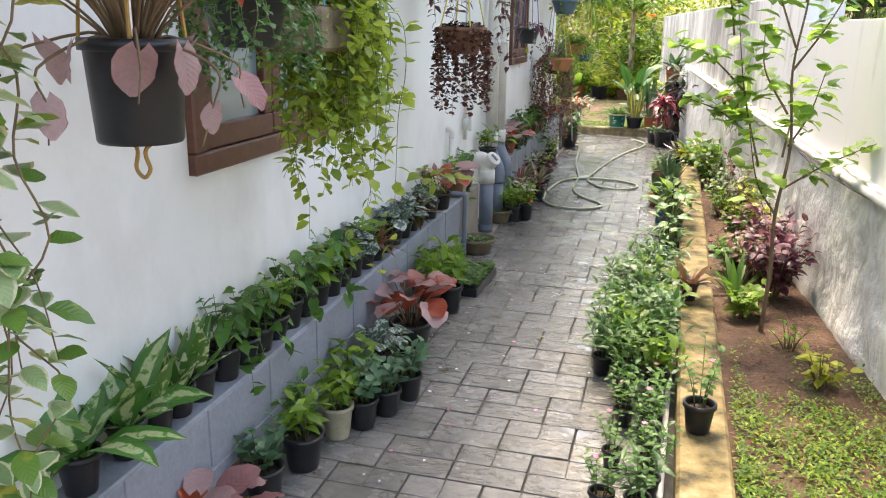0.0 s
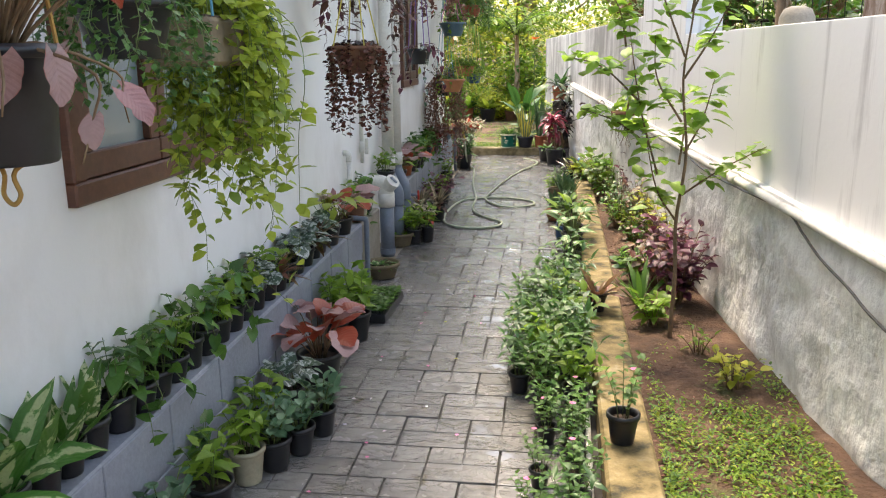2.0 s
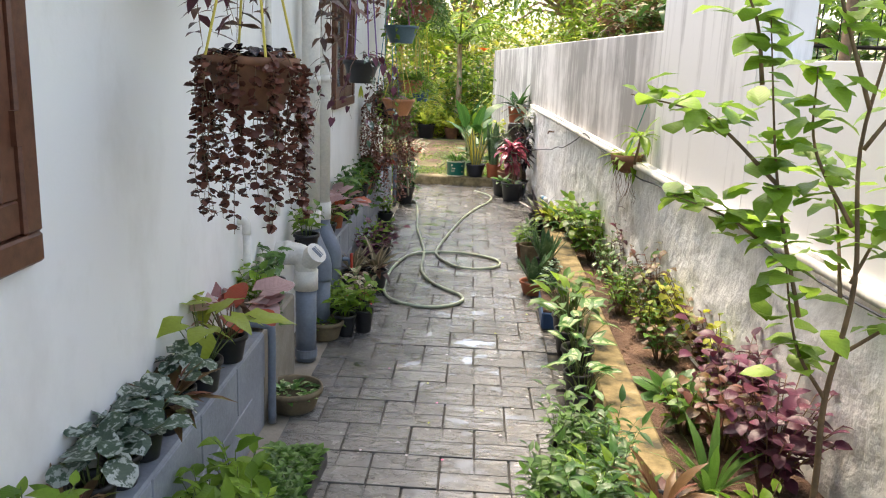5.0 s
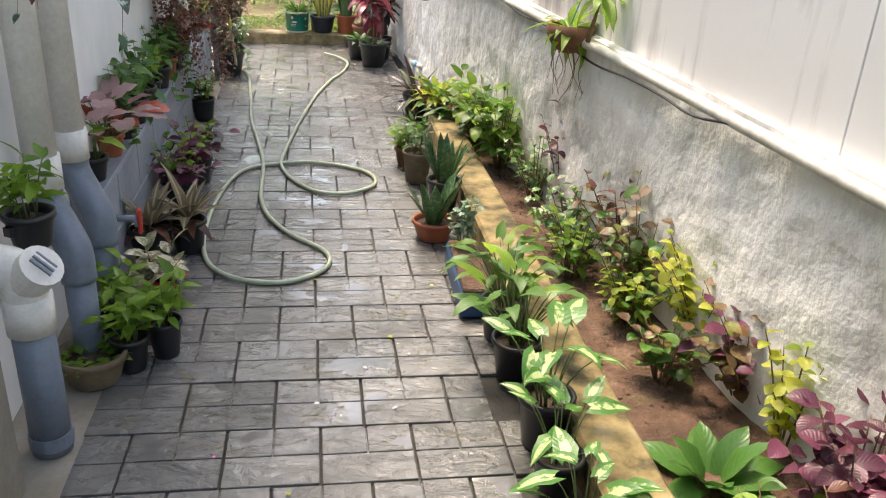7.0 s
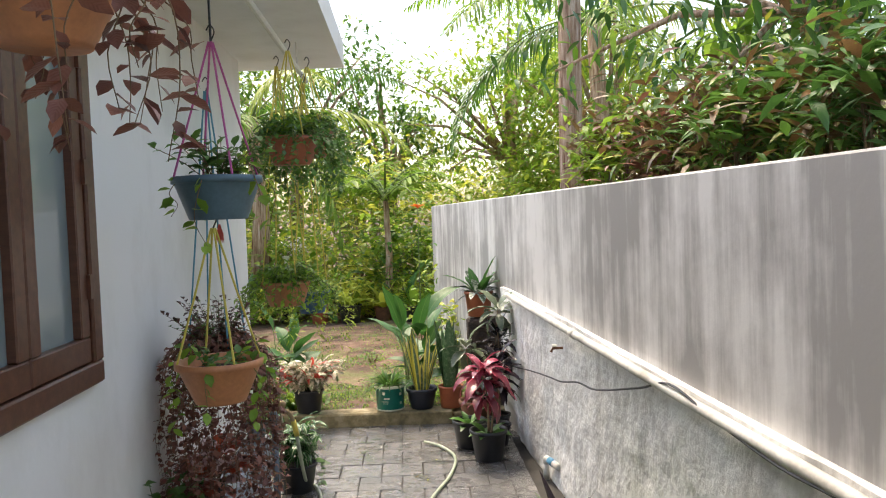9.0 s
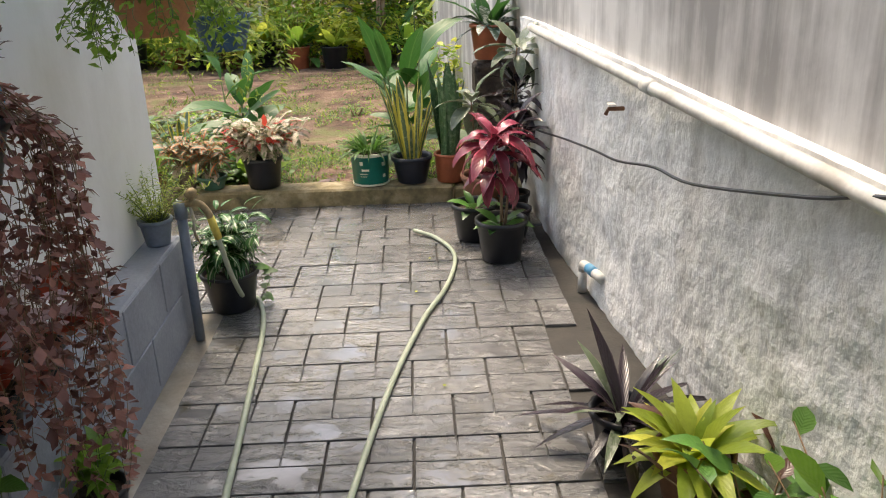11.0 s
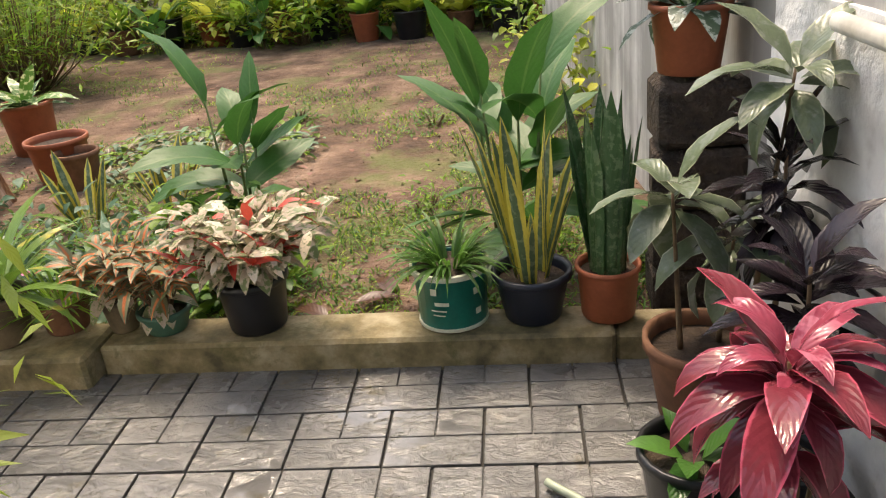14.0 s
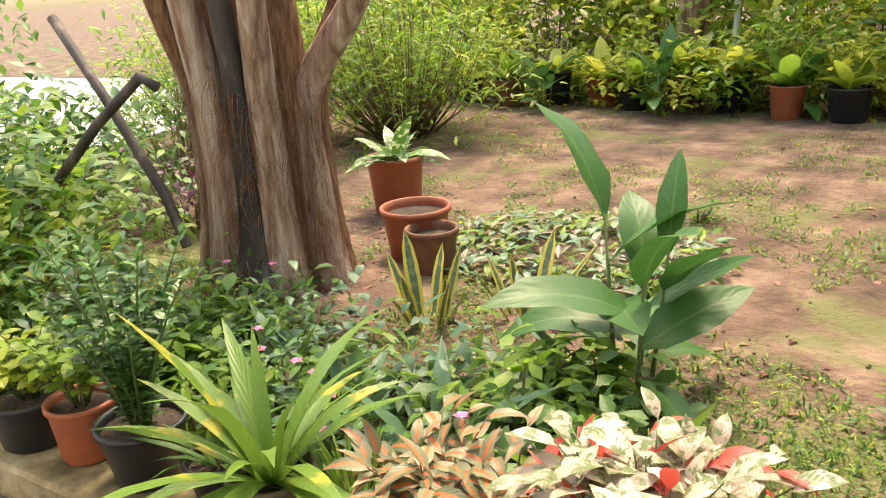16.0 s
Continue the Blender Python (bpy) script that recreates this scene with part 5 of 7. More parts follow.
    ext, ln = trailing(rnd, 7, 0.95, 0.04, 0.05, 0.036, 0.07, 0.12, 0.14, 0.08, wav=0.06)
    for r in ext.rows:
        allr.rows.append((r[0], r[1] + 0.05, *r[2:]))
    al += [[p + Vector((0, 0.05, 0)) for p in pts] for pts in ln]
    allr.attach(o, G_LIME, "oval", 3)
    stems(o, al, 0.0016)
    # pale coir basket with a yellow-green plant
    o, z = hanger("coir_basket", "pale coir hanging basket with yellow-green leaves", (-0.60, -0.42, 1.89), 0.135, 0.15, M_COIR, bar + 0.05, M_BLUECORD, 0.45)
    lv, ln = bushy(rnd, 10, 0.16, 0.16, 5, 0.12, 0.025, z, 1.2, (0, 0.9))
    lv.attach(o, G_LIME, "lance", 4)
    # dark plum wandering plant
    o, z = hanger("wandering_plant", "plum-coloured wandering plant in a hanging pot", (-0.66, 0.62, 1.78), 0.10, 0.11, M_BLACK, bar, M_BLUECORD)
    lv, ln = trailing(rnd, 26, 0.34, 0.034, 0.075, 0.028, 0.10, z, 0.12, 0.10)
    lv.attach(o, G_DUSK, "lance", 3)
    l2, s2 = trailing(rnd, 9, 0.30, 0.05, 0.07, 0.028, 0.10, z, 0.14, 0.1)
    l2.attach(o, G_PURPLE, "lance", 3, "plum_leaves")
    stems(o, ln + s2, 0.002, M_TWIG)
    # dark button-leaved basket
    o, z = hanger("button_vine", "dark purple-brown button-leaved vine in a hanging coir pot", (-0.65, 0.34, 1.36), 0.115, 0.13, M_CLAY, bar - 0.4, M_YELCORD)
    lv, ln = trailing(rnd, 40, 0.37, 0.0085, 0.025, 0.021, 0.115, z, 0.02, 0.03, (-0.7, 0.3), wav=0.012)
    lv.attach(o, G_BUTTON, "round", 5)
    l2, s2 = bushy(rnd, 24, 0.04, 0.12, 5, 0.03, 0.026, z)
    l2.attach(o, G_BLACKISH, "round", 3, "top_leaves")
    stems(o, ln, 0.0018, M_TWIG)
    # black pot on purple cords, with a few thin runners
    o, z = hanger("hanging_black_pot", "black hanging pot with dark silver-veined runners", (-0.72, 2.30, 1.38), 0.085, 0.11, M_BLACK, bar, plain("purple_cord", (0.22, 0.12, 0.32), 0.8), knot=True)
    lv, ln = trailing(rnd, 9, 0.30, 0.06, 0.045, 0.030, 0.085, z, 0.12, 0.05, (-1.2, 0.2))
    lv.attach(o, G_PURPLE, "heart", 4)
    l2, s2 = trailing(rnd, 4, 0.36, 0.09, 0.045, 0.026, 0.085, z, 0.2, 0.05, (-1.0, 0.2))
    l2.attach(o, G_SILVER, "heart", 4, "silver_leaves")
    stems(o, ln + s2, 0.0015, M_TWIG)
    o, z = hanger("hanging_basket", "brown hanging basket with russet trailing leaves", (-0.77, 3.45, 1.90), 0.12, 0.11, M_ORPOT, bar + 0.04, M_PINKCORD, 0.6)
    lv, ln = trailing(rnd, 22, 0.24, 0.03, 0.055, 0.03, 0.12, z, 0.08, 0.06)
    lv.attach(o, G_DRYRED, "oval", 3)
    l2, s2 = bushy(rnd, 14, 0.08, 0.14, 5, 0.05, 0.03, z)
    l2.attach(o, G_MID, "oval", 3, "green_leaves")
    stems(o, ln + s2, 0.002, M_TWIG)
    # slate blue pot over an orange one
    o, z = hanger("blue_hanging_pot", "slate blue hanging pot on pink cords with mixed plants", (-0.83, 4.62, 1.625), 0.13, 0.13, M_TEAL, 2.16, M_PINKCORD, 0.68, True)
    lv, ln = bushy(rnd, 18, 0.14, 0.17, 7, 0.05, 0.028, z)
    lv.attach(o, G_MID, "oval", 3)
    l2, s2 = trailing(rnd, 6, 0.18, 0.03, 0.05, 0.03, 0.12, z, 0.05)
    l2.attach(o, G_FRESH, "oval", 3, "trailing_leaves")
    stems(o, ln + s2, 0.002, M_TWIG)
    cord(o, (0, 0, 2.16 - 1.625), (0, 0.0, bar + 0.05 - 1.625), 0.004, M_BLACK)
    o, z = hanger("orange_hanging_pot", "orange hanging pot on yellow cords with trailing leaves", (-0.83, 4.55, 1.085), 0.125, 0.125, M_ORPOT, 1.60, M_YELCORD, 0.62)
    lv, ln = trailing(rnd, 6, 0.20, 0.028, 0.04, 0.025, 0.12, z, 0.03)
    lv.attach(o, G_FRESH, "oval", 3)
    l2, s2 = bushy(rnd, 10, 0.05, 0.1, 4, 0.04, 0.025, z)
    l2.attach(o, G_MID, "oval", 3, "top_leaves")
    stems(o, ln, 0.0015)
    # russet fine-leaved curtain
    o, z = hanger("russet_vine", "dense russet fine-leaved vine spilling from a hanging pot", (-1.0, 5.15, 1.02), 0.11, 0.13, M_BLACK, 2.1, M_BLUECORD)
    lv, ln = trailing(rnd, 90, 0.80, 0.016, 0.030, 0.020, 0.11, z, 0.09, 0.08, wav=0.03)
    lv.attach(o, G_DRYRED, "oval", 2)
    l2, s2 = bushy(rnd, 34, 0.20, 0.19, 12, 0.028, 0.018, z)
    l2.attach(o, G_DUSK, "oval", 2, "top_leaves")
    l3, s3 = bushy(rnd, 16, 0.2, 0.22, 9, 0.028, 0.018, z)
    l3.attach(o, G_MID, "oval", 2, "green_leaves")
    stems(o, ln + s2 + s3, 0.0014, M_TWIG)
    # green baskets at the eave corner
    for at, n, ln_, m, lab in (((-0.80, 5.75, 1.86), 60, 0.22, G_MID, "green trailing fern in a hanging terracotta pot"), ((-0.78, 6.15, 1.92), 60, 0.24, G_MID, "dark green trailing plant in a hanging pot"),
                               ((-0.92, 6.1, 1.20), 60, 0.14, G_FRESH, "bushy green plant in a low hanging pot")):
        o, z = hanger("green_hanging_basket", lab, at, 0.12, 0.12, M_TERRA if n == 60 and at[2] > 1.8 else M_ORPOT, bar, M_YELCORD)
        lv, l1 = trailing(rnd, n, ln_, 0.018, 0.034, 0.02, 0.12, z, 0.10, 0.08)
        lv.attach(o, m, "oval", 2)
        l2, s2 = bushy(rnd, 20, 0.11, 0.17, 10, 0.05, 0.024, z)
        l2.attach(o, G_FRESH, "lance", 3, "top_leaves")
        stems(o, l1 + s2, 0.0015)
    o, z = hanger("blue_hanging_pot", "small blue hanging pot with ferny leaves", (-0.88, 6.62, 1.10), 0.10, 0.12, plain("blue_pot", (0.035, 0.10, 0.19), 0.4), bar, M_YELCORD)
    lv, ln = trailing(rnd, 24, 0.3, 0.018, 0.04, 0.012, 0.10, z, 0.12, 0.1)
    lv.attach(o, G_LIME, "lance", 2)
    # basket on the boundary wall
    o = thing("wall_basket", "wire basket of strap-leaved orchid on the boundary wall", (0.80, 3.62, 0.84), "wall planter")
    bm = bmesh.new()
    lathe(bm, [(0.03, 0), (0.07, 0.02), (0.10, 0.07), (0.105, 0.12), (0.09, 0.115)], 16)
    part("basket", bm, M_CLAY, o, smooth=True)
    lv = rosette(rnd, 24, 0.175, 0.046, (-0.5, 1.2), 1.2, 0.10)
    lv.attach(o, G_FRESH, "lance", 6, apart=True)
    l2 = rosette(rnd, 14, 0.17, 0.045, (-0.6, 1.3), 1.1, 0.26)
    for i, r in enumerate(l2.rows):
        l2.rows[i] = (r[0] + 0.04, r[1] - 0.25, *r[2:])
    l2.attach(o, G_FRESH, "lance", 6, apart=True)
    rt, lines = trailing(rnd, 14, 0.22, 9, 0.01, 0.01, 0.05, 0.03, 0.03, 0.0)
    stems(o, lines, 0.003, M_TWIG, "root")
    stems(o, [[(0.02, -0.2, 0.08), (0.04, -0.25, 0.28)]], 0.012, M_TWIG, "cane")
    cord(o, (0.0, 0.0, 0.12), (0.14, -0.02, 0.60), 0.003, plain("green_cord", (0.02, 0.25, 0.16), 0.7))


def pipework():
    o = thing("soil_pipe", "thick grey drain pipe with white elbow and cap", (-0.945, 2.10, 0.0), "pipe")
    part("pipe", tube(bmesh.new(), [(0, 0, 0), (0, 0, 0.40)], 0.052, 20), M_PVC, o, smooth=True)
    part("collar", lathe(bmesh.new(), [(0.053, 0.02), (0.057, 0.02), (0.057, 0.06), (0.053, 0.06)], 20), M_PVC, o)
    part("socket", tube(bmesh.new(), [(0, 0, 0.37), (0, 0, 0.47)], 0.060, 20), M_WPVC, o, smooth=True)
    part("elbow", tube(bmesh.new(), curve_pts([(0, 0, 0.46), (-0.006, 0, 0.515), (-0.04, 0, 0.545), (-0.155, 0, 0.55)], 6), 0.056, 18), M_WPVC, o, smooth=True)
    part("ring", tube(bmesh.new(), [(-0.075, 0, 0.549), (-0.105, 0, 0.55)], 0.061, 18), M_WPVC, o, smooth=True)
    cap = part("cap", tube(bmesh.new(), [(0.01, -0.005, 0.515), (0.055, -0.03, 0.56), (0.062, -0.034, 0.567)], 0.054, 20), M_WPVC, o, smooth=False)
    for k in range(3):
        part("wing", B(-0.03, 0.03, -0.004, 0.004, 0, 0.006, 0.001, map_to=lambda c: Vector((0.064, -0.035, 0.57)) + Matrix.Rotation(0.78, 3, "Y") @ Vector((c[0], c[1] + 0.022 * (k - 1), c[2]))), M_PVC, cap)
    for s, d in ((2.58, 0.075), (2.86, 0.085)):
        p = thing("rain_pipe", "white rain pipe on the wall running into a grey bend", (xl(s) + d, s, 0.0), "pipe", "rain pipes")
        part("white_pipe", tube(bmesh.new(), [(0, 0, 0.60), (0, 0, 2.56)], 0.048, 18), M_WPVC, p, smooth=True)
        part("coupling", tube(bmesh.new(), [(0, 0, 0.58), (0, 0, 0.68)], 0.055, 18), M_WPVC, p, smooth=True)
        part("coupling", tube(bmesh.new(), [(0, 0, 1.36), (0, 0, 1.40)], 0.053, 18), M_WPVC, p, smooth=True)
        part("bend", tube(bmesh.new(), curve_pts([(0, 0, 0.60), (0.0, 0, 0.54), (0.035, -0.02, 0.47), (0.075, -0.05, 0.40), (0.08, -0.055, 0.3)], 6), 0.052, 18), M_PVC, p, smooth=True)
        part("grey_pipe", tube(bmesh.new(), [(0.08, -0.055, 0.0), (0.08, -0.055, 0.32)], 0.045, 16), M_PVC, p, smooth=True)
        for z in (1.25, 2.2):
            part("clip", tube(bmesh.new(), [(0, 0, z), (0, 0, z + 0.018)], 0.051, 16), M_WPVC, p)
    p = thing("vent_pipe", "thin white pipe stub with an elbow above the plinth", (xl(1.44) + 0.035, 1.44, 0.402), "pipe")
    part("pipe", tube(bmesh.new(), [(0, 0, 0), (0, 0, 0.40)], 0.016, 12), M_WPVC, p, smooth=True)
    part("elbow", tube(bmesh.new(), curve_pts([(0, 0, 0.38), (0, 0, 0.42), (-0.012, 0.0, 0.435), (-0.034, 0, 0.435)], 4), 0.019, 12), M_WPVC, p, smooth=True)
    part("valve", tube(bmesh.new(), [(0, 0, 0.12), (0, 0, 0.19)], 0.026, 12), M_WPVC, p, smooth=True)
    part("handle", B(0.02, 0.045, -0.006, 0.006, 0.13, 0.18, 0.003), M_WPVC, p)
    p = thing("supply_pipe", "thin white supply pipe with a stop valve on the house wall", (xl(1.86) + 0.03, 1.86, 0.72), "pipe")
    part("pipe", tube(bmesh.new(), [(0, 0, 0), (0, 0, 1.84)], 0.014, 12), M_WPVC, p, smooth=True)
    part("valve", tube(bmesh.new(), [(0, 0, 0.07), (0, 0, 0.15)], 0.022, 12), M_WPVC, p, smooth=True)
    part("handle", B(0.02, 0.045, 0.0, 0.012, 0.06, 0.17, 0.003), M_WPVC, p)
    p = thing("waste_pipe", "thin grey waste pipe bending over the plinth edge", (xl(1.36) + 0.155, 1.36, 0.0), "pipe")
    part("pipe", tube(bmesh.new(), curve_pts([(0, 0, 0), (0, 0, 0.2), (0, 0, 0.40), (-0.02, 0, 0.425), (-0.12, 0, 0.43)], 6), 0.017, 12), M_PVC, p, smooth=True)
    p = thing("floor_pipe", "white plastic pipe lying in the gutter by the bed edging", (0.485, 0.3, 0.0), "pipe")
    part("pipe", tube(bmesh.new(), [(0.03, -3.4, 0.0), (0.0, 0, 0.0), (-0.03, 1.2, 0.0)], 0.012, 10), M_WPVC, p, smooth=True)
    # pipe along the boundary wall's foot, with a cable
    p = thing("wall_pipe", "white water pipe along the ledge of the boundary wall", (0, 0, 0), "pipe")
    pts = [right((0.028 if s < 3 else 0.03, s, 0.80 + 0.027 * min(max(s, -1.5), 8))) for s in [-6 + 0.7 * i for i in range(21)]]
    part("pipe", tube(bmesh.new(), pts, 0.021, 12), M_OLDPVC, p, smooth=True)
    for s in (-2.5, 0.6, 3.5, 6.3):
        part("coupling", tube(bmesh.new(), [right((0.029, s, 0.80 + 0.027 * s)), right((0.029, s + 0.07, 0.80 + 0.027 * (s + 0.07)))], 0.026, 12), M_WPVC, p, smooth=True)
    c = thing("wall_cable", "dark cable sagging along the boundary wall", (0, 0, 0), "cable")
    ctrl = [right((0.042, s, z)) for s, z in ((-6, 0.42), (-1.8, 0.50), (-1.15, 0.565), (-0.87, 0.603), (-0.70, 0.644), (-0.46, 0.687), (-0.28, 0.743), (-0.09, 0.795), (0.5, 0.79), (1.15, 0.793), (1.8, 0.85), (2.33, 0.865), (2.62, 0.829), (2.84, 0.84), (3.09, 0.844), (3.39, 0.831), (3.62, 0.847), (4.0, 0.893), (4.34, 0.89), (4.73, 0.925), (5.08, 0.967), (5.38, 0.889), (5.94, 0.762), (6.23, 0.737), (6.56, 0.675), (6.82, 0.65), (7.28, 0.598), (7.85, 0.525), (8.35, 0.50))]
    part("cable", tube(bmesh.new(), curve_pts(ctrl, 5), 0.005, 6), M_BLACK, c)
    t = thing("wall_tap", "small brass wall tap with a white knob", tuple(right((0.03, 6.62, 0.85))), "tap")
    t.scale = (0.7, 0.7, 0.7)
    part("body", tube(bmesh.new(), [(0.03, 0, 0), (-0.05, 0, 0), (-0.065, 0, -0.03)], 0.011, 8), M_CLAY, t, smooth=True)
    part("knob", B(-0.055, -0.015, -0.03, 0.03, 0.015, 0.028, 0.004), M_WPVC, t)
    t = thing("drain_outlet", "white drain pipe with a blue band at the wall foot", tuple(right((0.0, 6.88, 0.0))), "pipe")
    part("stub", tube(bmesh.new(), [(-0.045, 0.11, -0.01), (-0.045, 0.11, 0.09)], 0.020, 12), M_OLDPVC, t, smooth=True)
    part("spout", tube(bmesh.new(), curve_pts([(-0.045, 0.11, 0.09), (-0.043, 0.10, 0.115), (-0.03, 0.06, 0.118), (0.01, -0.06, 0.11)], 5), 0.021, 12), M_WPVC, t, smooth=True)
    part("band", tube(bmesh.new(), [(-0.030, 0.06, 0.1185), (-0.012, 0.005, 0.1145)], 0.0222, 12), plain("blue_print", (0.10, 0.34, 0.55), 0.4), t, smooth=True)
    # standpipe with tap and hose
    p = thing("standpipe", "grey standpipe with an old encrusted tap by the house corner", (-1.12, 6.62, 0.0), "tap")
    part("pipe", tube(bmesh.new(), [(0, 0, 0), (0, 0, 0.535)], 0.019, 12), M_PVC, p, smooth=True)
    part("socket", tube(bmesh.new(), [(0, 0, 0.50), (0, 0, 0.56)], 0.025, 12), M_PVC, p, smooth=True)
    part("tap", tube(bmesh.new(), curve_pts([(-0.012, 0, 0.545), (0.035, 0, 0.555), (0.075, 0.0, 0.55), (0.10, 0, 0.515), (0.105, 0.0, 0.495)], 5), 0.0135, 10), M_BRASS, p, smooth=True)
    part("knob", lathe(bmesh.new(), [(0.010, 0.56), (0.012, 0.575), (0.022, 0.58), (0.025, 0.60), (0.014, 0.612), (0.002, 0.613)], 12, (0.045, 0, 0)), M_BRASS, p, smooth=True)
    part("rag", tube(bmesh.new(), curve_pts([(0.04, -0.014, 0.545), (0.05, -0.02, 0.50), (0.045, -0.018, 0.45), (0.06, -0.016, 0.40)], 5), [0.004, 0.006, 0.007, 0.006, 0.005, 0.007, 0.006, 0.005, 0.006, 0.007, 0.005, 0.006, 0.005, 0.004, 0.003, 0.002], 6), M_COIR, p, "frayed pale rag tied on", smooth=True)
    t = thing("red_tap", "grey pipe tap with a bright red handle", (-0.93, 3.03, 0.0), "tap")
    part("pipe", tube(bmesh.new(), [(-0.10, 0, 0.30), (0.02, 0, 0.30), (0.03, 0, 0.27)], 0.013, 8), M_PVC, t, smooth=True)
    part("handle", B(0.03, 0.045, -0.014, 0.014, 0.24, 0.34, 0.006), plain("red_plastic", (0.55, 0.05, 0.03), 0.4), t)


def hose():
    z = 0.012
    pts = [(-1.013, 6.62, 0.485), (-1.002, 6.635, 0.42), (-0.995, 6.70, 0.26), (-0.998, 6.82, 0.11), (-1.0, 6.92, 0.03), (-0.985, 6.98, 0.013), (-0.95, 6.93, 0.012)] + [(x, y, z) for x, y in HOSE[1:]]
    pts[-1] = (*HOSE[-1], z + 0.008)
    o = thing("garden_hose", "pale green rubber hose looped on the wet pavers", (0, 0, 0), "hose")
    part("hose", tube(bmesh.new(), curve_pts(pts, 7), 0.0105, 8), M_HOSE, o, smooth=True)
    part("ferrule", tube(bmesh.new(), [(-1.014, 6.618, 0.50), (-1.0, 6.638, 0.41)], 0.0145, 10), M_YELCORD, o, smooth=True)


ledge_row()
floor_left()
floor_right()
bed()
young_tree()
hangers()
pipework()
HOSE = [(-0.98, 6.92), (-0.88, 6.65), (-0.80, 5.95), (-0.74, 5.42), (-0.60, 4.61), (-0.55, 3.96), (-0.42, 3.61), (-0.23, 3.37), (-0.24, 3.19), (-0.41, 3.08), (-0.62, 3.15), (-0.74, 3.39),
        (-0.77, 3.91), (-0.70, 4.41), (-0.49, 4.57), (-0.26, 4.58), (-0.03, 4.44), (0.01, 4.24), (-0.13, 4.10), (-0.31, 4.14), (-0.47, 4.43), (-0.49, 4.79), (-0.38, 5.95), (-0.26, 6.65),
        (-0.15, 7.05), (-0.11, 7.42), (-0.20, 7.68), (-0.32, 7.79)]
hose()


def petals():
    """Small fallen petals and leaf scraps on the wet paving."""
    rnd = random.Random(58)
    for m, n, word in ((P_PINK, 14, "pink"), (P_WHITE, 26, "pale"), (G_YEL, 16, "yellow")):
        lv = Leaves()
        for i in range(n):
            y = rnd.uniform(-2.2, 2.6) if m is not G_YEL else rnd.uniform(-2.0, 7.8)
            lv.add((rnd.uniform(-0.55, 0.30) - 0.03 * y, y, 0.006), rnd.uniform(0, 6.28), 0.08, rnd.uniform(0.012, 0.024), rnd.uniform(0.010, 0.016), 0.15)
        o = tagged(new("fallen_petals", lv.mesh("fallen_petals", "round", 3)), word + " fallen petals scattered on the wet pavers", "petals", kind="stuff")
        o.data.materials.append(m)


petals()

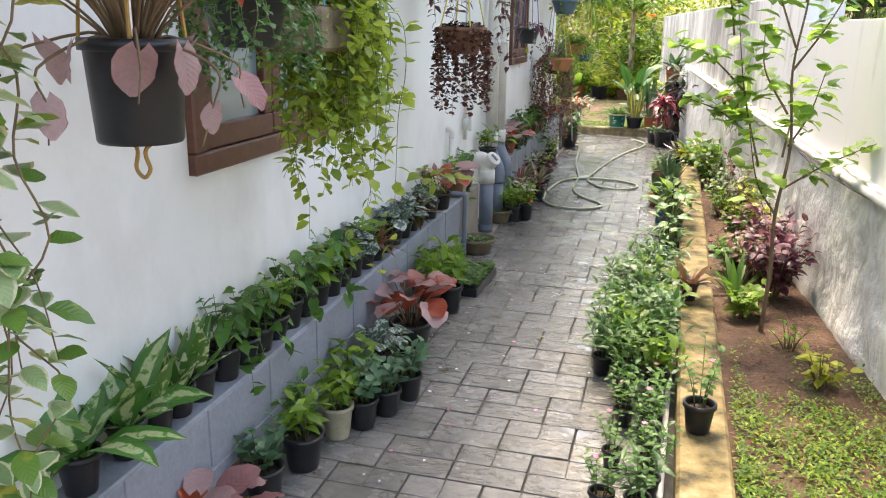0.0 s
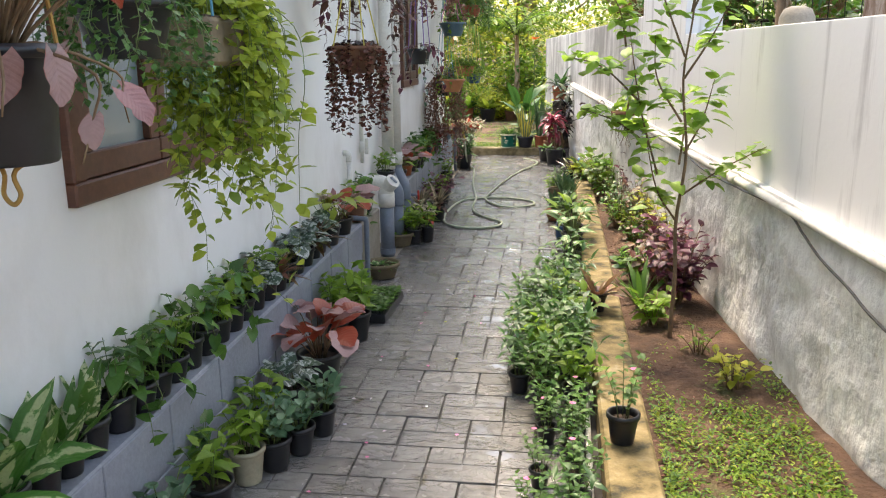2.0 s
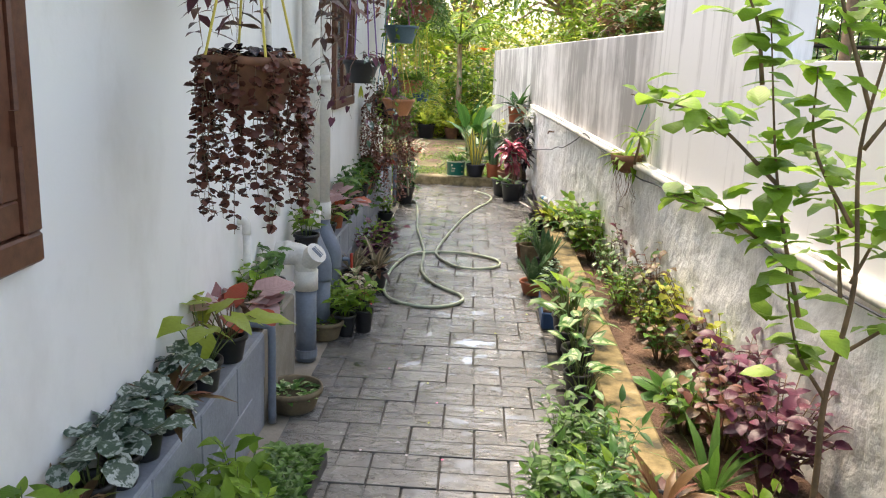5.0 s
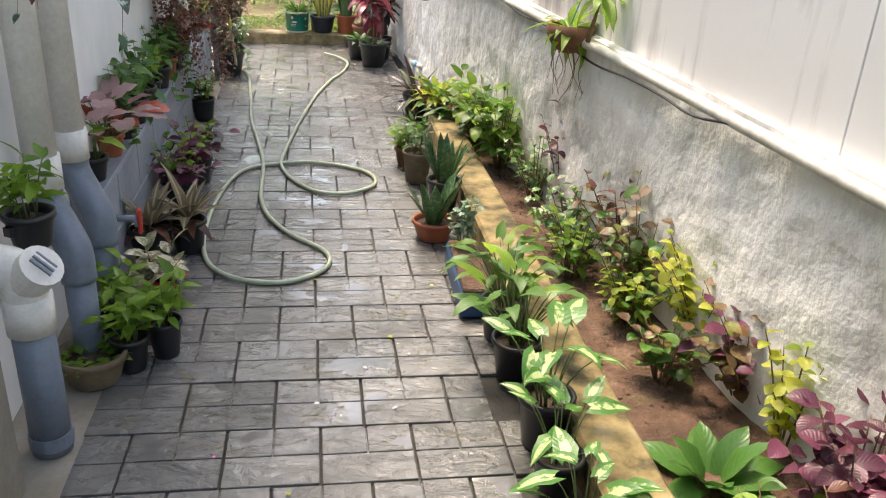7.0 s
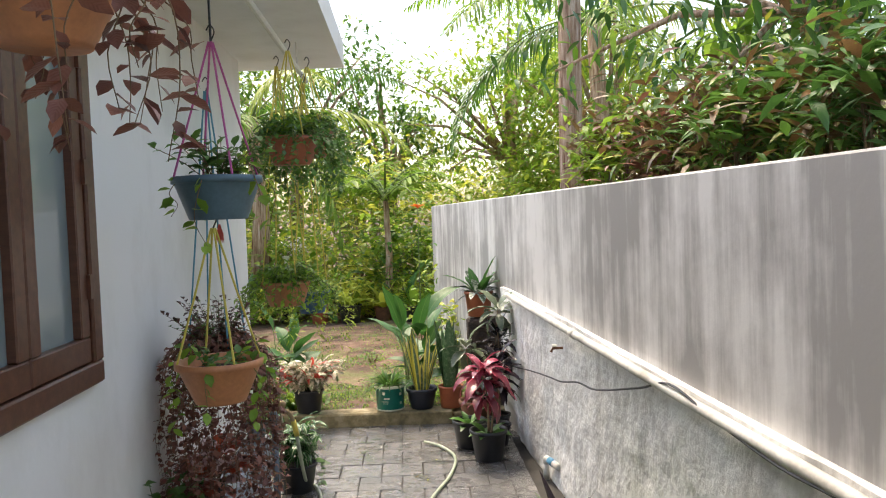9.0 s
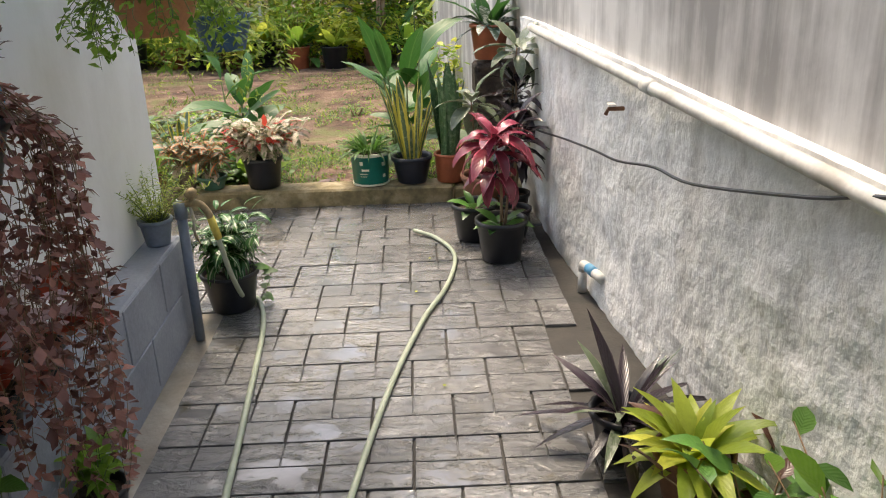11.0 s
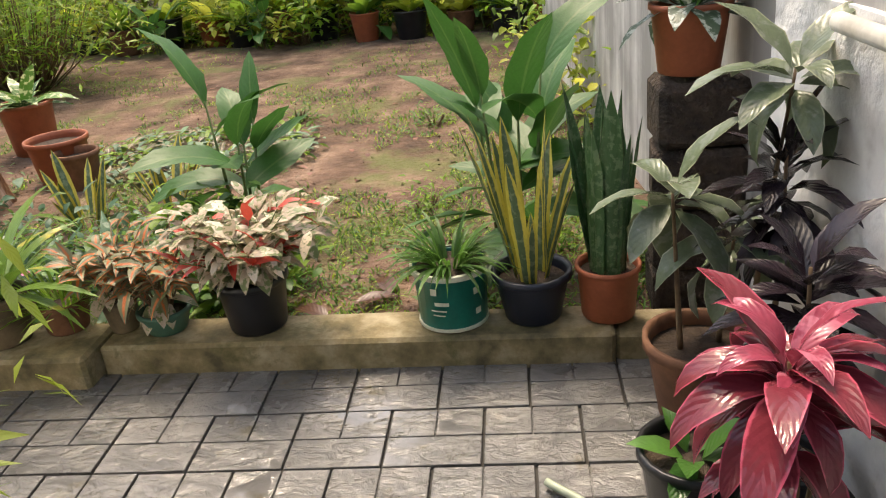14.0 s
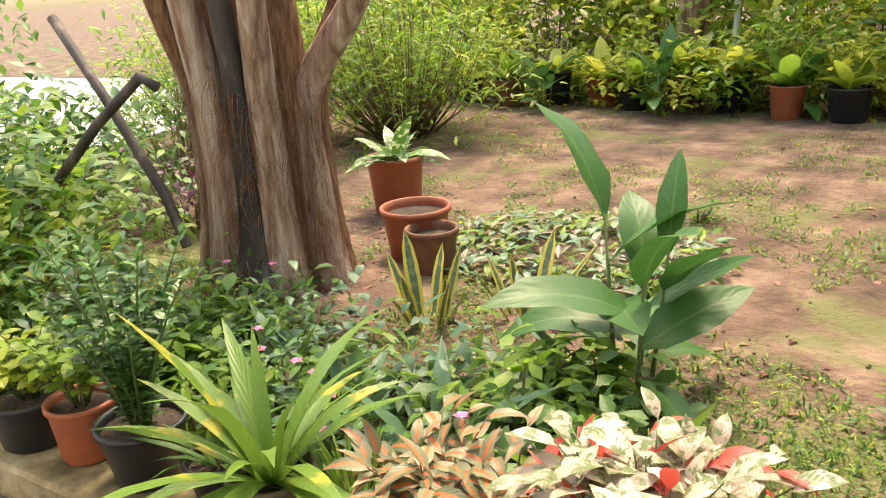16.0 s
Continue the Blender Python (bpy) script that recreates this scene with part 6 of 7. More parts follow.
# ---- end of the path and garden ----
def end_pots():
    g = "pots on the end kerb"
    rnd = random.Random(31)
    # red cordyline in a black pot
    o = thing("red_cordyline", "glossy dark red cordyline with pink margins in a black pot", (0.115, 7.40, 0.001), "potted plant")
    z = pot(o, 0.12, 0.20, M_BLACK, 0.78, 0.012)
    stems(o, [curve_pts([(0, 0, z), (0.0, 0, z + 0.2), (-0.03, 0.0, z + 0.42)], 5), curve_pts([(0.02, 0.01, z), (0.03, 0.02, z + 0.1), (0.04, 0.03, z + 0.2)], 5)], 0.009, M_TWIG)
    for n, L, W, el, up, m in ((22, 0.225, 0.062, (0.0, 1.15), 0.40, G_CORDY), (11, 0.17, 0.046, (0.75, 1.4), 0.43, G_CORDYPINK), (12, 0.19, 0.058, (-0.35, 0.6), 0.27, G_CORDY)):
        lv = rosette(rnd, n, L, W, el, 1.55, z + up, 0.01, 0.35)
        for i, r in enumerate(lv.rows):
            lv.rows[i] = (r[0] - 0.03, r[1], r[2] - 0.05 * i / n, *r[3:])
        lv.attach(o, m, "oval", 8, apart=True)
    rosette(rnd, 10, 0.12, 0.05, (0.0, 0.9), 0.7, z).attach(o, G_DARK, "oval", 4, "low_leaves")
    o = thing("black_pot_plant", "second black pot with low green leaves beside the cordyline", (0.0, 7.70, 0.001), "potted plant")
    z = pot(o, 0.115, 0.19, M_BLACK, 0.78, 0.012)
    rosette(rnd, 9, 0.13, 0.05, (0.3, 1.2), 0.7, z).attach(o, G_DARK, "oval", 4)
    # grey ti plants in a large clay pot
    o = thing("grey_ti_plant", "grey-green cream-edged ti plant in a mossy clay pot", (0.085, 8.08, 0.001), "potted plant")
    z = pot(o, 0.14, 0.24, M_CLAY, 0.72, 0.014)
    for (bx, by), top, n in (((-0.05, 0.0), 0.44, 13), ((0.05, 0.03), 0.30, 11), ((0.10, -0.04), 0.72, 15)):
        stems(o, [curve_pts([(bx, by, z), (bx * 1.3, by, z + top * 0.5), (bx * 1.6, by * 1.5, z + top)], 5)], 0.009, M_TWIG)
        lv = rosette(rnd, n - 1, 0.20, 0.074, (-0.5, 1.15), 1.15, z + top, 0.01, 0.35)
        for i, r in enumerate(lv.rows):
            lv.rows[i] = (r[0] + bx * 1.6, r[1] + by * 1.5, r[2] - 0.07 * i / n, *r[3:])
        lv.attach(o, G_TIGREY, "oval", 6, apart=True)
    # blackish cordylines against the wall
    for at, top in (((0.20, 7.72, 0.001), 0.46), ((0.22, 8.0, 0.001), 0.62)):
        o = thing("black_cordyline", "almost black glossy cordyline against the wall", at, "potted plant")
        z = pot(o, 0.09, 0.15, M_BLACK)
        stems(o, [curve_pts([(0, 0, z), (0.02, 0, z + top * 0.5), (0.02, 0.02, z + top)], 5)], 0.010, M_TWIG)
        lv = rosette(rnd, 40, 0.17, 0.05, (-0.6, 1.3), 0.9, z + top, 0.01)
        for i, r in enumerate(lv.rows):
            lv.rows[i] = (r[0] + 0.02, r[1] + 0.02, r[2] - 0.20 * i / 40, *r[3:])
        lv.attach(o, G_BLACKISH, "oval", 4)
    # stack of laterite blocks with a pot on top
    s = thing("block_pillar", "rough dark laterite block pillar in the corner", (0.18, 8.70, 0.0), "pillar")
    lat = speckled("laterite", [(0.3, (0.03, 0.022, 0.018)), (0.7, (0.11, 0.075, 0.055))], 12, 0.95, 1.0, 0.03, 40)
    for k in range(4):
        bm = B(-0.14, 0.14, -0.11, 0.11, 0.2 * k - 0.03, 0.2 * k + 0.165, 0.02)
        for v in bm.verts:
            v.co += 0.012 * Vector((noise.noise(v.co * 9), noise.noise(v.co * 9 + Vector((5, 0, 0))), 0))
        b = part("block", bm, lat, s)
        b.rotation_euler = (0, 0, rnd.uniform(-0.1, 0.1))
    o = thing("pillar_plant", "white-veined green plant in a terracotta pot on the pillar", (0.14, 8.68, 0.785), "potted plant")
    z = pot(o, 0.115, 0.20, M_TERRA, 0.78)
    rosette(rnd, 15, 0.25, 0.09, (0.0, 1.3), 1.0, z, 0.02).attach(o, G_SILVER, "oval", 6, apart=True)
    rosette(rnd, 7, 0.3, 0.10, (0.7, 1.4), 0.6, z, 0.02).attach(o, G_CANNA, "oval", 6, apart=True)
    # the kerb's own row
    o = thing("white_pink_aglaonema", "cream, pink and red leaved plant in a dented black pot", (-1.235, 8.47, 0.102), "potted plant", g)
    z = pot(o, 0.115, 0.185, M_BLACK, 0.8, 0.012)
    lv, ln = bushy(rnd, 54, 0.23, 0.25, 9, 0.11, 0.046, z, 0.9, (-0.5, 0.8), 0.35)
    lv.attach(o, G_WHITEPINK, "oval", 5)
    l2, s2 = bushy(rnd, 26, 0.20, 0.27, 3, 0.11, 0.036, z, 0.9, (-0.3, 0.9), 0.75)
    l2.attach(o, G_RED, "lance", 4, "red_leaves")
    stems(o, ln + s2, 0.004)
    o = thing("paint_bucket_lily", "grassy lily in a green and white paint bucket", (-0.595, 8.475, 0.102), "potted plant", g)
    teal = plain("bucket_green", (0.0, 0.17, 0.13), 0.35, var=0.08)
    white = plain("bucket_white", (0.62, 0.62, 0.48), 0.4, var=0.1)
    z = pot(o, 0.118, 0.19, teal, 0.90, 0.002, name="bucket")
    for z0, z1, r in ((0.176, 0.196, 0.124), (0.0, 0.013, 0.111)):
        part("rim", lathe(bmesh.new(), [(r - 0.007, z0), (r, z0 + 0.002), (r, z1 - 0.002), (r - 0.009, z1)], 28), white, o)
    for a, zz, w, h in ((-1.95, 0.13, 0.02, 0.022), (-1.85, 0.075, 0.05, 0.005), (-1.85, 0.06, 0.04, 0.004), (-1.75, 0.095, 0.045, 0.012), (-0.75, 0.12, 0.022, 0.022), (-0.7, 0.05, 0.022, 0.02)):
        bm = bmesh.new()
        cols = []
        for k in range(6):
            q = a + (k / 5 - 0.5) * w / 0.113
            rb = 0.107 + 0.0075 * zz / 0.19 + 0.0035
            cols.append((bm.verts.new((rb * math.cos(q), rb * math.sin(q), zz)), bm.verts.new((rb * math.cos(q), rb * math.sin(q), zz + h))))
        for p, q in zip(cols, cols[1:]):
            bm.faces.new((p[0], q[0], q[1], p[1]))
        part("print_mark", bm, white, o)
    cord(o, (0.118, 0, 0.18), (0.165, 0.03, 0.205), 0.004, white, "handle")
    rosette(rnd, 130, 0.17, 0.011, (0.5, 1.5), 1.2, z, 0.045).attach(o, G_MID, "strap", 4)
    o = thing("snake_plant", "yellow-edged snake plant in a dark blue-black pot", (-0.345, 8.475, 0.102), "potted plant", g)
    z = pot(o, 0.118, 0.16, plain("navy_plastic", (0.014, 0.018, 0.03), 0.4), 0.74, 0.012)
    lv = rosette(rnd, 11, 0.40, 0.050, (1.22, 1.55), 0.06, z, 0.05, 0.45, 0.35)
    lv.attach(o, G_SNAKE, "sword", 7, apart=True)
    o = thing("snake_plant", "tall plain green snake plant in a red plastic pot", (-0.115, 8.47, 0.102), "potted plant", g)
    z = pot(o, 0.095, 0.17, M_TERRA, 0.86)
    rosette(rnd, 15, 0.47, 0.055, (1.44, 1.58), 0.02, z, 0.052, 0.5).attach(o, G_SNAKEG, "sword", 7, apart=True)
    for at, r, h, m, pm, lab in (((-1.545, 8.46, 0.102), 0.085, 0.08, G_ORANGE, plain("green_bowl", (0.06, 0.15, 0.10), 0.5), "orange-ribbed leaves in a green bowl"),
                                 ((-1.70, 8.47, 0.102), 0.06, 0.12, G_ORANGE, M_OLIVE, "orange-ribbed leaves in a mossy plastic jar")):
        o = thing("aglaonema", lab, at, "potted plant", g)
        z = pot(o, r, h, pm, 0.75)
        lv, ln = bushy(rnd, 20, 0.22, 0.18, 6, 0.11, 0.038, z, 1.0, (-0.2, 0.8), 0.4)
        lv.attach(o, G_ORANGE, "lance", 4)
        rosette(rnd, 8, 0.11, 0.05, (-0.6, 0.2), 0.8, z + 0.05).attach(o, G_WHITEPINK, "oval", 4, "pale_leaves")
        stems(o, ln, 0.004, M_TWIG)
    o = thing("fern_pot", "feathery green plant in a dark clay pot", (-1.90, 8.47, 0.112), "potted plant", g)
    z = pot(o, 0.09, 0.11, M_CLAY)
    rosette(rnd, 130, 0.16, 0.008, (0.2, 1.5), 0.5, z, 0.05).attach(o, G_FRESH, "strap", 3)
    o = thing("strap_leaf_lily", "long arching yellow-green strap leaves in a weathered bucket", (-2.08, 8.40, 0.112), "potted plant", g)
    z = pot(o, 0.10, 0.17, M_OLIVE, 0.8)
    rosette(rnd, 27, 0.43, 0.044, (0.45, 1.5), 0.9, z, 0.03).attach(o, G_STRAP, "strap", 7, apart=True)
    o = thing("dark_spike_plant", "upright dark green spikes in a black pot", (-2.30, 8.44, 0.112), "potted plant", g)
    z = pot(o, 0.085, 0.12, M_BLACK)
    rosette(rnd, 14, 0.2, 0.02, (0.6, 1.4), 0.6, z).attach(o, G_MID, "strap", 4)
    o = thing("zz_plant", "dense dark green feathered stems in a black pot", (-2.55, 8.42, 0.112), "potted plant", g)
    z = pot(o, 0.115, 0.17, M_BLACK)
    lv, ln = bushy(rnd, 24, 0.48, 0.22, 46, 0.042, 0.022, z, 0.2, (0.1, 0.6), 0.05)
    lv.attach(o, G_DARK, "lance", 3)
    stems(o, ln, 0.005)
    o = thing("round_leaf_plant", "yellow-green round-leaved plant in a terracotta pot", (-2.80, 8.42, 0.112), "potted plant", g)
    z = pot(o, 0.095, 0.17, M_TERRA, 0.82)
    lv, ln = bushy(rnd, 14, 0.24, 0.15, 9, 0.055, 0.035, z)
    lv.attach(o, G_FRESH, "oval", 4)
    stems(o, ln, 0.003)
    o = thing("round_leaf_plant", "bright yellow-green shrub in a black tub", (-3.02, 8.40, 0.112), "potted plant", g)
    z = pot(o, 0.12, 0.15, M_BLACK, 0.82)
    lv, ln = bushy(rnd, 16, 0.2, 0.2, 9, 0.06, 0.04, z)
    lv.attach(o, G_LIME, "oval", 4)
    stems(o, ln, 0.003)


def canna(at, n, height, rnd, lab, per=4):
    o = thing("canna_lily", lab, at, "garden plant")
    lines = []
    lv = Leaves()
    for i in range(n):
        a = i * 2.4 + rnd.random()
        hh = height * rnd.uniform(0.55, 1.1)
        b = Vector((0.06 * math.cos(a), 0.06 * math.sin(a), 0))
        t = b + Vector((0.06 * math.cos(a), 0.06 * math.sin(a), hh))
        lines.append([b, (b + t) / 2, t])
        for k in range(per):
            q = b.lerp(t, 0.95 - 0.2 * (per - 1 - k))
            L = rnd.uniform(0.32, 0.50)
            lv.add(q, a + k * 2.3 + rnd.uniform(-0.5, 0.5), 1.3 - 0.34 * (per - 1 - k) + rnd.uniform(-0.3, 0.1), L, L * rnd.uniform(0.27, 0.38), rnd.uniform(0.2, 1.3), 0.3, rnd.uniform(-0.4, 0.4))
    lv.attach(o, G_CANNA, "oval", 7, apart=True)
    stems(o, lines, 0.010)
    return o


def shrub(name, label, at, r, h, n, L, W, mats, shape="oval", rnd=None, parts=3, z0=0.0, tall=1.0):
    """A leafy mass of twigs: leaves at the ends of many branching stems."""
    o = thing(name, label, at, "shrub", "garden shrubs")
    rnd = rnd or RND
    sets = [Leaves() for _ in mats]
    lines = []
    for i in range(max(6, n // 40)):
        a, rr = rnd.uniform(0, 6.28), r * math.sqrt(rnd.random())
        top = Vector((rr * math.cos(a), rr * math.sin(a), z0 + (h - z0) * rnd.uniform(0.35, 1.0) * (1 - 0.35 * (rr / r) ** 2)))
        foot = Vector((0.25 * top.x, 0.25 * top.y, 0))
        lines.append([foot, foot.lerp(top, 0.5) + Vector((0.1 * top.x, 0.1 * top.y, 0)), top])
        s = sets[rnd.randrange(len(mats))]
        spread = 0.22 * r + 0.05
        for k in range(40):
            q = top + Vector((rnd.gauss(0, spread), rnd.gauss(0, spread), rnd.gauss(0, spread * 0.8 * tall) - spread * 0.4))
            q.z = max(q.z, 0.02)
            sc = rnd.uniform(0.6, 1.25)
            s.add(q, rnd.uniform(0, 6.28), rnd.uniform(-0.5, 0.8), L * sc, W * sc, rnd.uniform(0.2, 1.1), 0.2, rnd.uniform(-0.5, 0.5))
    for s, m in zip(sets, mats):
        s.attach(o, m, shape, 3, "foliage")
    st = stems(o, lines, 0.008, M_TWIG)
    st["kind"] = "stuff"
    return o


def frond(root, base, az, el, length, rnd, droop=1.3, L=0.55, n=46, material=None, hang=0.5):
    """A palm frond: a curved rib with leaflets to both sides."""
    pts, p, ang = [], Vector(base), el
    k = 14
    for i in range(k + 1):
        pts.append(p.copy())
        p = p + Vector((math.cos(az) * math.cos(ang), math.sin(az) * math.cos(ang), math.sin(ang))) * length / k
        ang -= droop / k
    part("rib", tube(bmesh.new(), pts, [0.022 * (1 - 0.85 * i / k) for i in range(k + 1)], 6), M_STEM, root, smooth=True)
    lv = Leaves()
    for i in range(n):
        t = 0.12 + 0.88 * i / n
        q = pts[min(k - 1, int(t * k))].lerp(pts[min(k, int(t * k) + 1)], t * k - int(t * k))
        ll = L * math.sin(math.pi * (0.15 + 0.8 * t)) * rnd.uniform(0.85, 1.1)
        for sd in (-1, 1):
            lv.add(q, az + sd * rnd.uniform(0.75, 1.05), rnd.uniform(-0.1, 0.3) - hang * 0.4, ll, 0.035, hang * rnd.uniform(0.7, 1.5), 0.3)
    o = lv.attach(root, material or G_MID, "strap", 4, "foliage")
    o["kind"] = "stuff"


def garden():
    rnd = random.Random(77)
    canna((-1.60, 9.42, 0.0), 4, 0.72, rnd, "tall broad-leaved green canna growing in the soil")
    canna((-0.40, 9.0, 0.0), 6, 0.85, rnd, "clump of broad-leaved green canna by the kerb")
    o = thing("canna_flower", "orange canna flower on a tall stalk", (-0.42, 12.0, 0.0), "flower")
    stems(o, [[(0, 0, 0), (0, 0, 0.8), (0.01, 0, 1.70)]], 0.01)
    fl = Leaves()
    for i in range(9):
        fl.add((0.01, 0, 1.70), i * 0.7, 0.9 - 0.1 * (i % 3), 0.12, 0.06, 0.8)
    fl.attach(o, P_ORANGE, "oval", 4, "flower")
    # aspidistra-like clumps behind the kerb
    for x, y, m in ((-2.35, 9.0, G_BLUEGREEN), (-1.98, 8.95, G_BLUEGREEN), (-2.75, 9.15, G_MID), (-1.45, 8.95, G_FRESH), (-3.15, 8.95, G_DARK)):
        o = thing("broad_leaf_clump", "clump of broad grey-green leaves behind the kerb", (x, y, 0.0), "garden plant", "clumps behind the kerb")
        rosette(rnd, 26, 0.30, 0.06, (0.2, 1.3), 0.9, 0.0, 0.06).attach(o, m, "lance", 5, apart=True)
    for x, y in ((-2.55, 9.75), (-2.2, 9.95)):
        o = thing("snake_plant", "short yellow-edged snake plants in the soil", (x, y, 0.0), "garden plant")
        rosette(rnd, 9, 0.30, 0.05, (1.0, 1.5), 0.1, 0.0, 0.08).attach(o, G_SNAKE, "sword", 5, apart=True)
    # low periwinkle with pink flowers
    for x, y in ((-2.25, 8.75), (-1.75, 8.85), (-2.6, 9.0), (-3.3, 9.6)):
        o = shrub("periwinkle", "low green periwinkle with pink flowers", (x, y, 0.0), 0.2, 0.24, 240, 0.05, 0.028, [G_MID, G_DARK], rnd=rnd)
        for k in range(3):
            fl = Leaves()
            p = (rnd.uniform(-0.15, 0.15), rnd.uniform(-0.15, 0.15), 0.24)
            for i in range(5):
                fl.add(p, i * 1.256, 0.2, 0.022, 0.02, 0.2)
            fl.attach(o, P_PINK, "oval", 3, "flower", "bright pink flower")
    for k in range(16):
        x, y = rnd.uniform(-3.4, -1.4), rnd.uniform(8.72, 9.5)
        shrub("ground_plant", "low mixed green plants behind the kerb", (x, y, 0.0), rnd.uniform(0.15, 0.26), rnd.uniform(0.12, 0.28), 240, rnd.uniform(0.05, 0.1), rnd.uniform(0.025, 0.045), rnd.choice([[G_MID, G_FRESH], [G_FRESH, G_MID], [G_FRESH, G_BLUEGREEN]]), rnd.choice(["oval", "lance"]), rnd)
    for k in range(12):
        x, y = rnd.choice([(rnd.uniform(-0.9, 0.2), rnd.uniform(8.7, 9.8)), (rnd.uniform(-3.6, -0.3), rnd.uniform(9.2, 11.5))])
        shrub("weed_tuft", "small green weed tuft in the soil", (x, y, 0.0), 0.1, 0.12, 120, 0.045, 0.014, [G_FRESH, G_MID], "lance", rnd)
    # palm foot with old frond bases
    t = thing("palm_trunk", "broad fibrous palm trunk with spreading old frond bases", (-3.50, 9.95, -0.02), "tree")
    bm = bmesh.new()
    prof = [(0.46, 0.0), (0.40, 0.12), (0.34, 0.35), (0.32, 0.7), (0.33, 1.05), (0.28, 1.6), (0.24, 3.4)]
    lathe(bm, prof, 40)
    for v in bm.verts:
        a = math.atan2(v.co.y, v.co.x)
        f = 1 + 0.10 * math.sin(a * 5 + v.co.z) + 0.05 * noise.noise(v.co * 6)
        v.co.x *= f
        v.co.y *= f
    bmesh.ops.subdivide_edges(bm, edges=[e for e in bm.edges if abs(e.verts[0].co.z - e.verts[1].co.z) > 0.2], cuts=4)
    for v in bm.verts:
        v.co += Vector((1, 1, 0)) * 0.02 * noise.noise(v.co * 11)
    part("trunk", bm, M_FIBRE, t, smooth=True)
    t.scale = (0.68, 0.68, 1.0)
    for k, (a, lean, m, w) in enumerate(((-1.15, 0.10, M_MIDRIBD, 0.085), (-0.75, 0.16, M_BARK, 0.11), (0.15, 0.50, M_BARK, 0.10), (-1.7, 0.10, M_BARK, 0.12), (-2.5, 0.16, M_BARK, 0.12), (-2.0, 0.2, M_FIBRE, 0.10), (0.4, 0.3, M_FIBRE, 0.10))):
        c, s = math.cos(a), math.sin(a)
        ln = curve_pts([(0.40 * c, 0.40 * s, -0.02), (0.36 * c, 0.36 * s, 0.45), (0.38 * c, 0.38 * s, 0.9), ((0.38 + lean * 0.95) * c, (0.38 + lean * 0.95) * s, 1.35), ((0.38 + lean * 2.4) * c, (0.38 + lean * 2.4) * s, 2.3)], 6)
        b = bmesh.new()
        tube(b, ln, [w * (1.25 + (2.3 if k == 0 else 0.6) * math.exp(-i * 0.55) - 0.7 * i / len(ln)) for i in range(len(ln))], 10)
        part("frond_base", b, m, t, "charred dark frond base" if k == 0 else "", smooth=True)
    fib = Leaves()
    for i in range(2600):
        a, z = rnd.uniform(-3.0, 0.6), 1.0 * rnd.random() ** 1.4 + 0.02
        fib.add((0.43 * math.cos(a), 0.43 * math.sin(a), z), a + rnd.uniform(-1.3, 1.3), rnd.uniform(-1.3, 1.2), rnd.uniform(0.06, 0.22), 0.006, 1.2)
    fib.attach(t, M_FIBRE, "strap", 3, "loose_fibre")
    # dead stalks leaning on the trunk
    for a, b, m in (((-4.3, 9.55, 1.25), (-3.62, 9.45, 0.52), M_MIDRIBD), ((-3.95, 9.2, 0.62), (-3.52, 9.35, 1.02), M_MIDRIBD)):
        o = thing("dead_stalk", "dry dark frond stalk leaning against the palm", (0, 0, 0), "stick")
        part("stalk", tube(bmesh.new(), [a, tuple((Vector(a) + Vector(b)) / 2 + Vector((0, 0, 0.02))), b, tuple(Vector(b) + (Vector(b) - Vector(a)) * 0.15 - Vector((0, 0, 0.1)))], 0.022, 8), m, o, smooth=True)
    for at, r, h, m in (((-3.05, 10.45, 0), 0.17, 0.26, M_TERRA), ((-2.85, 10.28, 0), 0.12, 0.22, M_CLAY), ((-3.62, 11.1, 0.0), 0.17, 0.34, M_TERRA)):
        o = thing("clay_planter", "worn terracotta pot standing on the garden soil", at, "pot", "garden pots")
        z = pot(o, r, h, m, 0.8, 0.014)
        if at[1] > 11:
            rosette(rnd, 14, 0.3, 0.08, (0.3, 1.3), 0.9, z).attach(o, G_VARIEG, "oval", 5)
    # heap of cut leaves
    for m, n in ((G_BLUEGREEN, 260), (G_CROTON, 160), (G_FRESH, 200)):
        lv = Leaves()
        for i in range(n):
            a, q = rnd.uniform(0, 6.28), 0.75 * math.sqrt(rnd.random())
            lv.add((-2.35 + q * math.cos(a), 10.75 + 0.75 * q * math.sin(a), 0.03 + 0.12 * rnd.random() * (1 - q)), rnd.uniform(0, 6.28), rnd.uniform(-0.3, 0.5), rnd.uniform(0.05, 0.14), 0.04, 0.5)
        o = tagged(new("leaf_heap", lv.mesh("leaf_heap", "oval", 3)), "heap of wilted cut leaves on the soil", "leaf litter", kind="stuff")
        o.data.materials.append(m)
    # grass and moss tufts, dead leaves
    for m, n, L, W, shp in ((G_FRESH, 12000, 0.030, 0.006, "strap"), (G_MID, 12000, 0.034, 0.008, "strap"), (G_LIME, 2500, 0.03, 0.012, "oval"), (G_DRYRED, 420, 0.07, 0.035, "oval"), (G_BRONZE, 420, 0.06, 0.03, "oval")):
        lv = Leaves()
        while len(lv.rows) < n:
            x, y = rnd.uniform(-5.0, 0.5), 8.6 + abs(rnd.gauss(0, 2.6))
            if noise.noise(Vector((x * 1.5, y * 1.1, 7))) + 0.35 * noise.noise(Vector((x * 6, y * 6, 2))) < (0.12 - 0.25 * (x > -1.3) if m not in (G_DRYRED, G_BRONZE) else -0.3):
                continue
            lv.add((x, y, ground_z(x, y) + 0.004), rnd.uniform(0, 6.28), rnd.uniform(0.2, 1.4) if L < 0.06 else rnd.uniform(-0.1, 0.3), L * rnd.uniform(0.5, 1.4), W, 0.7)
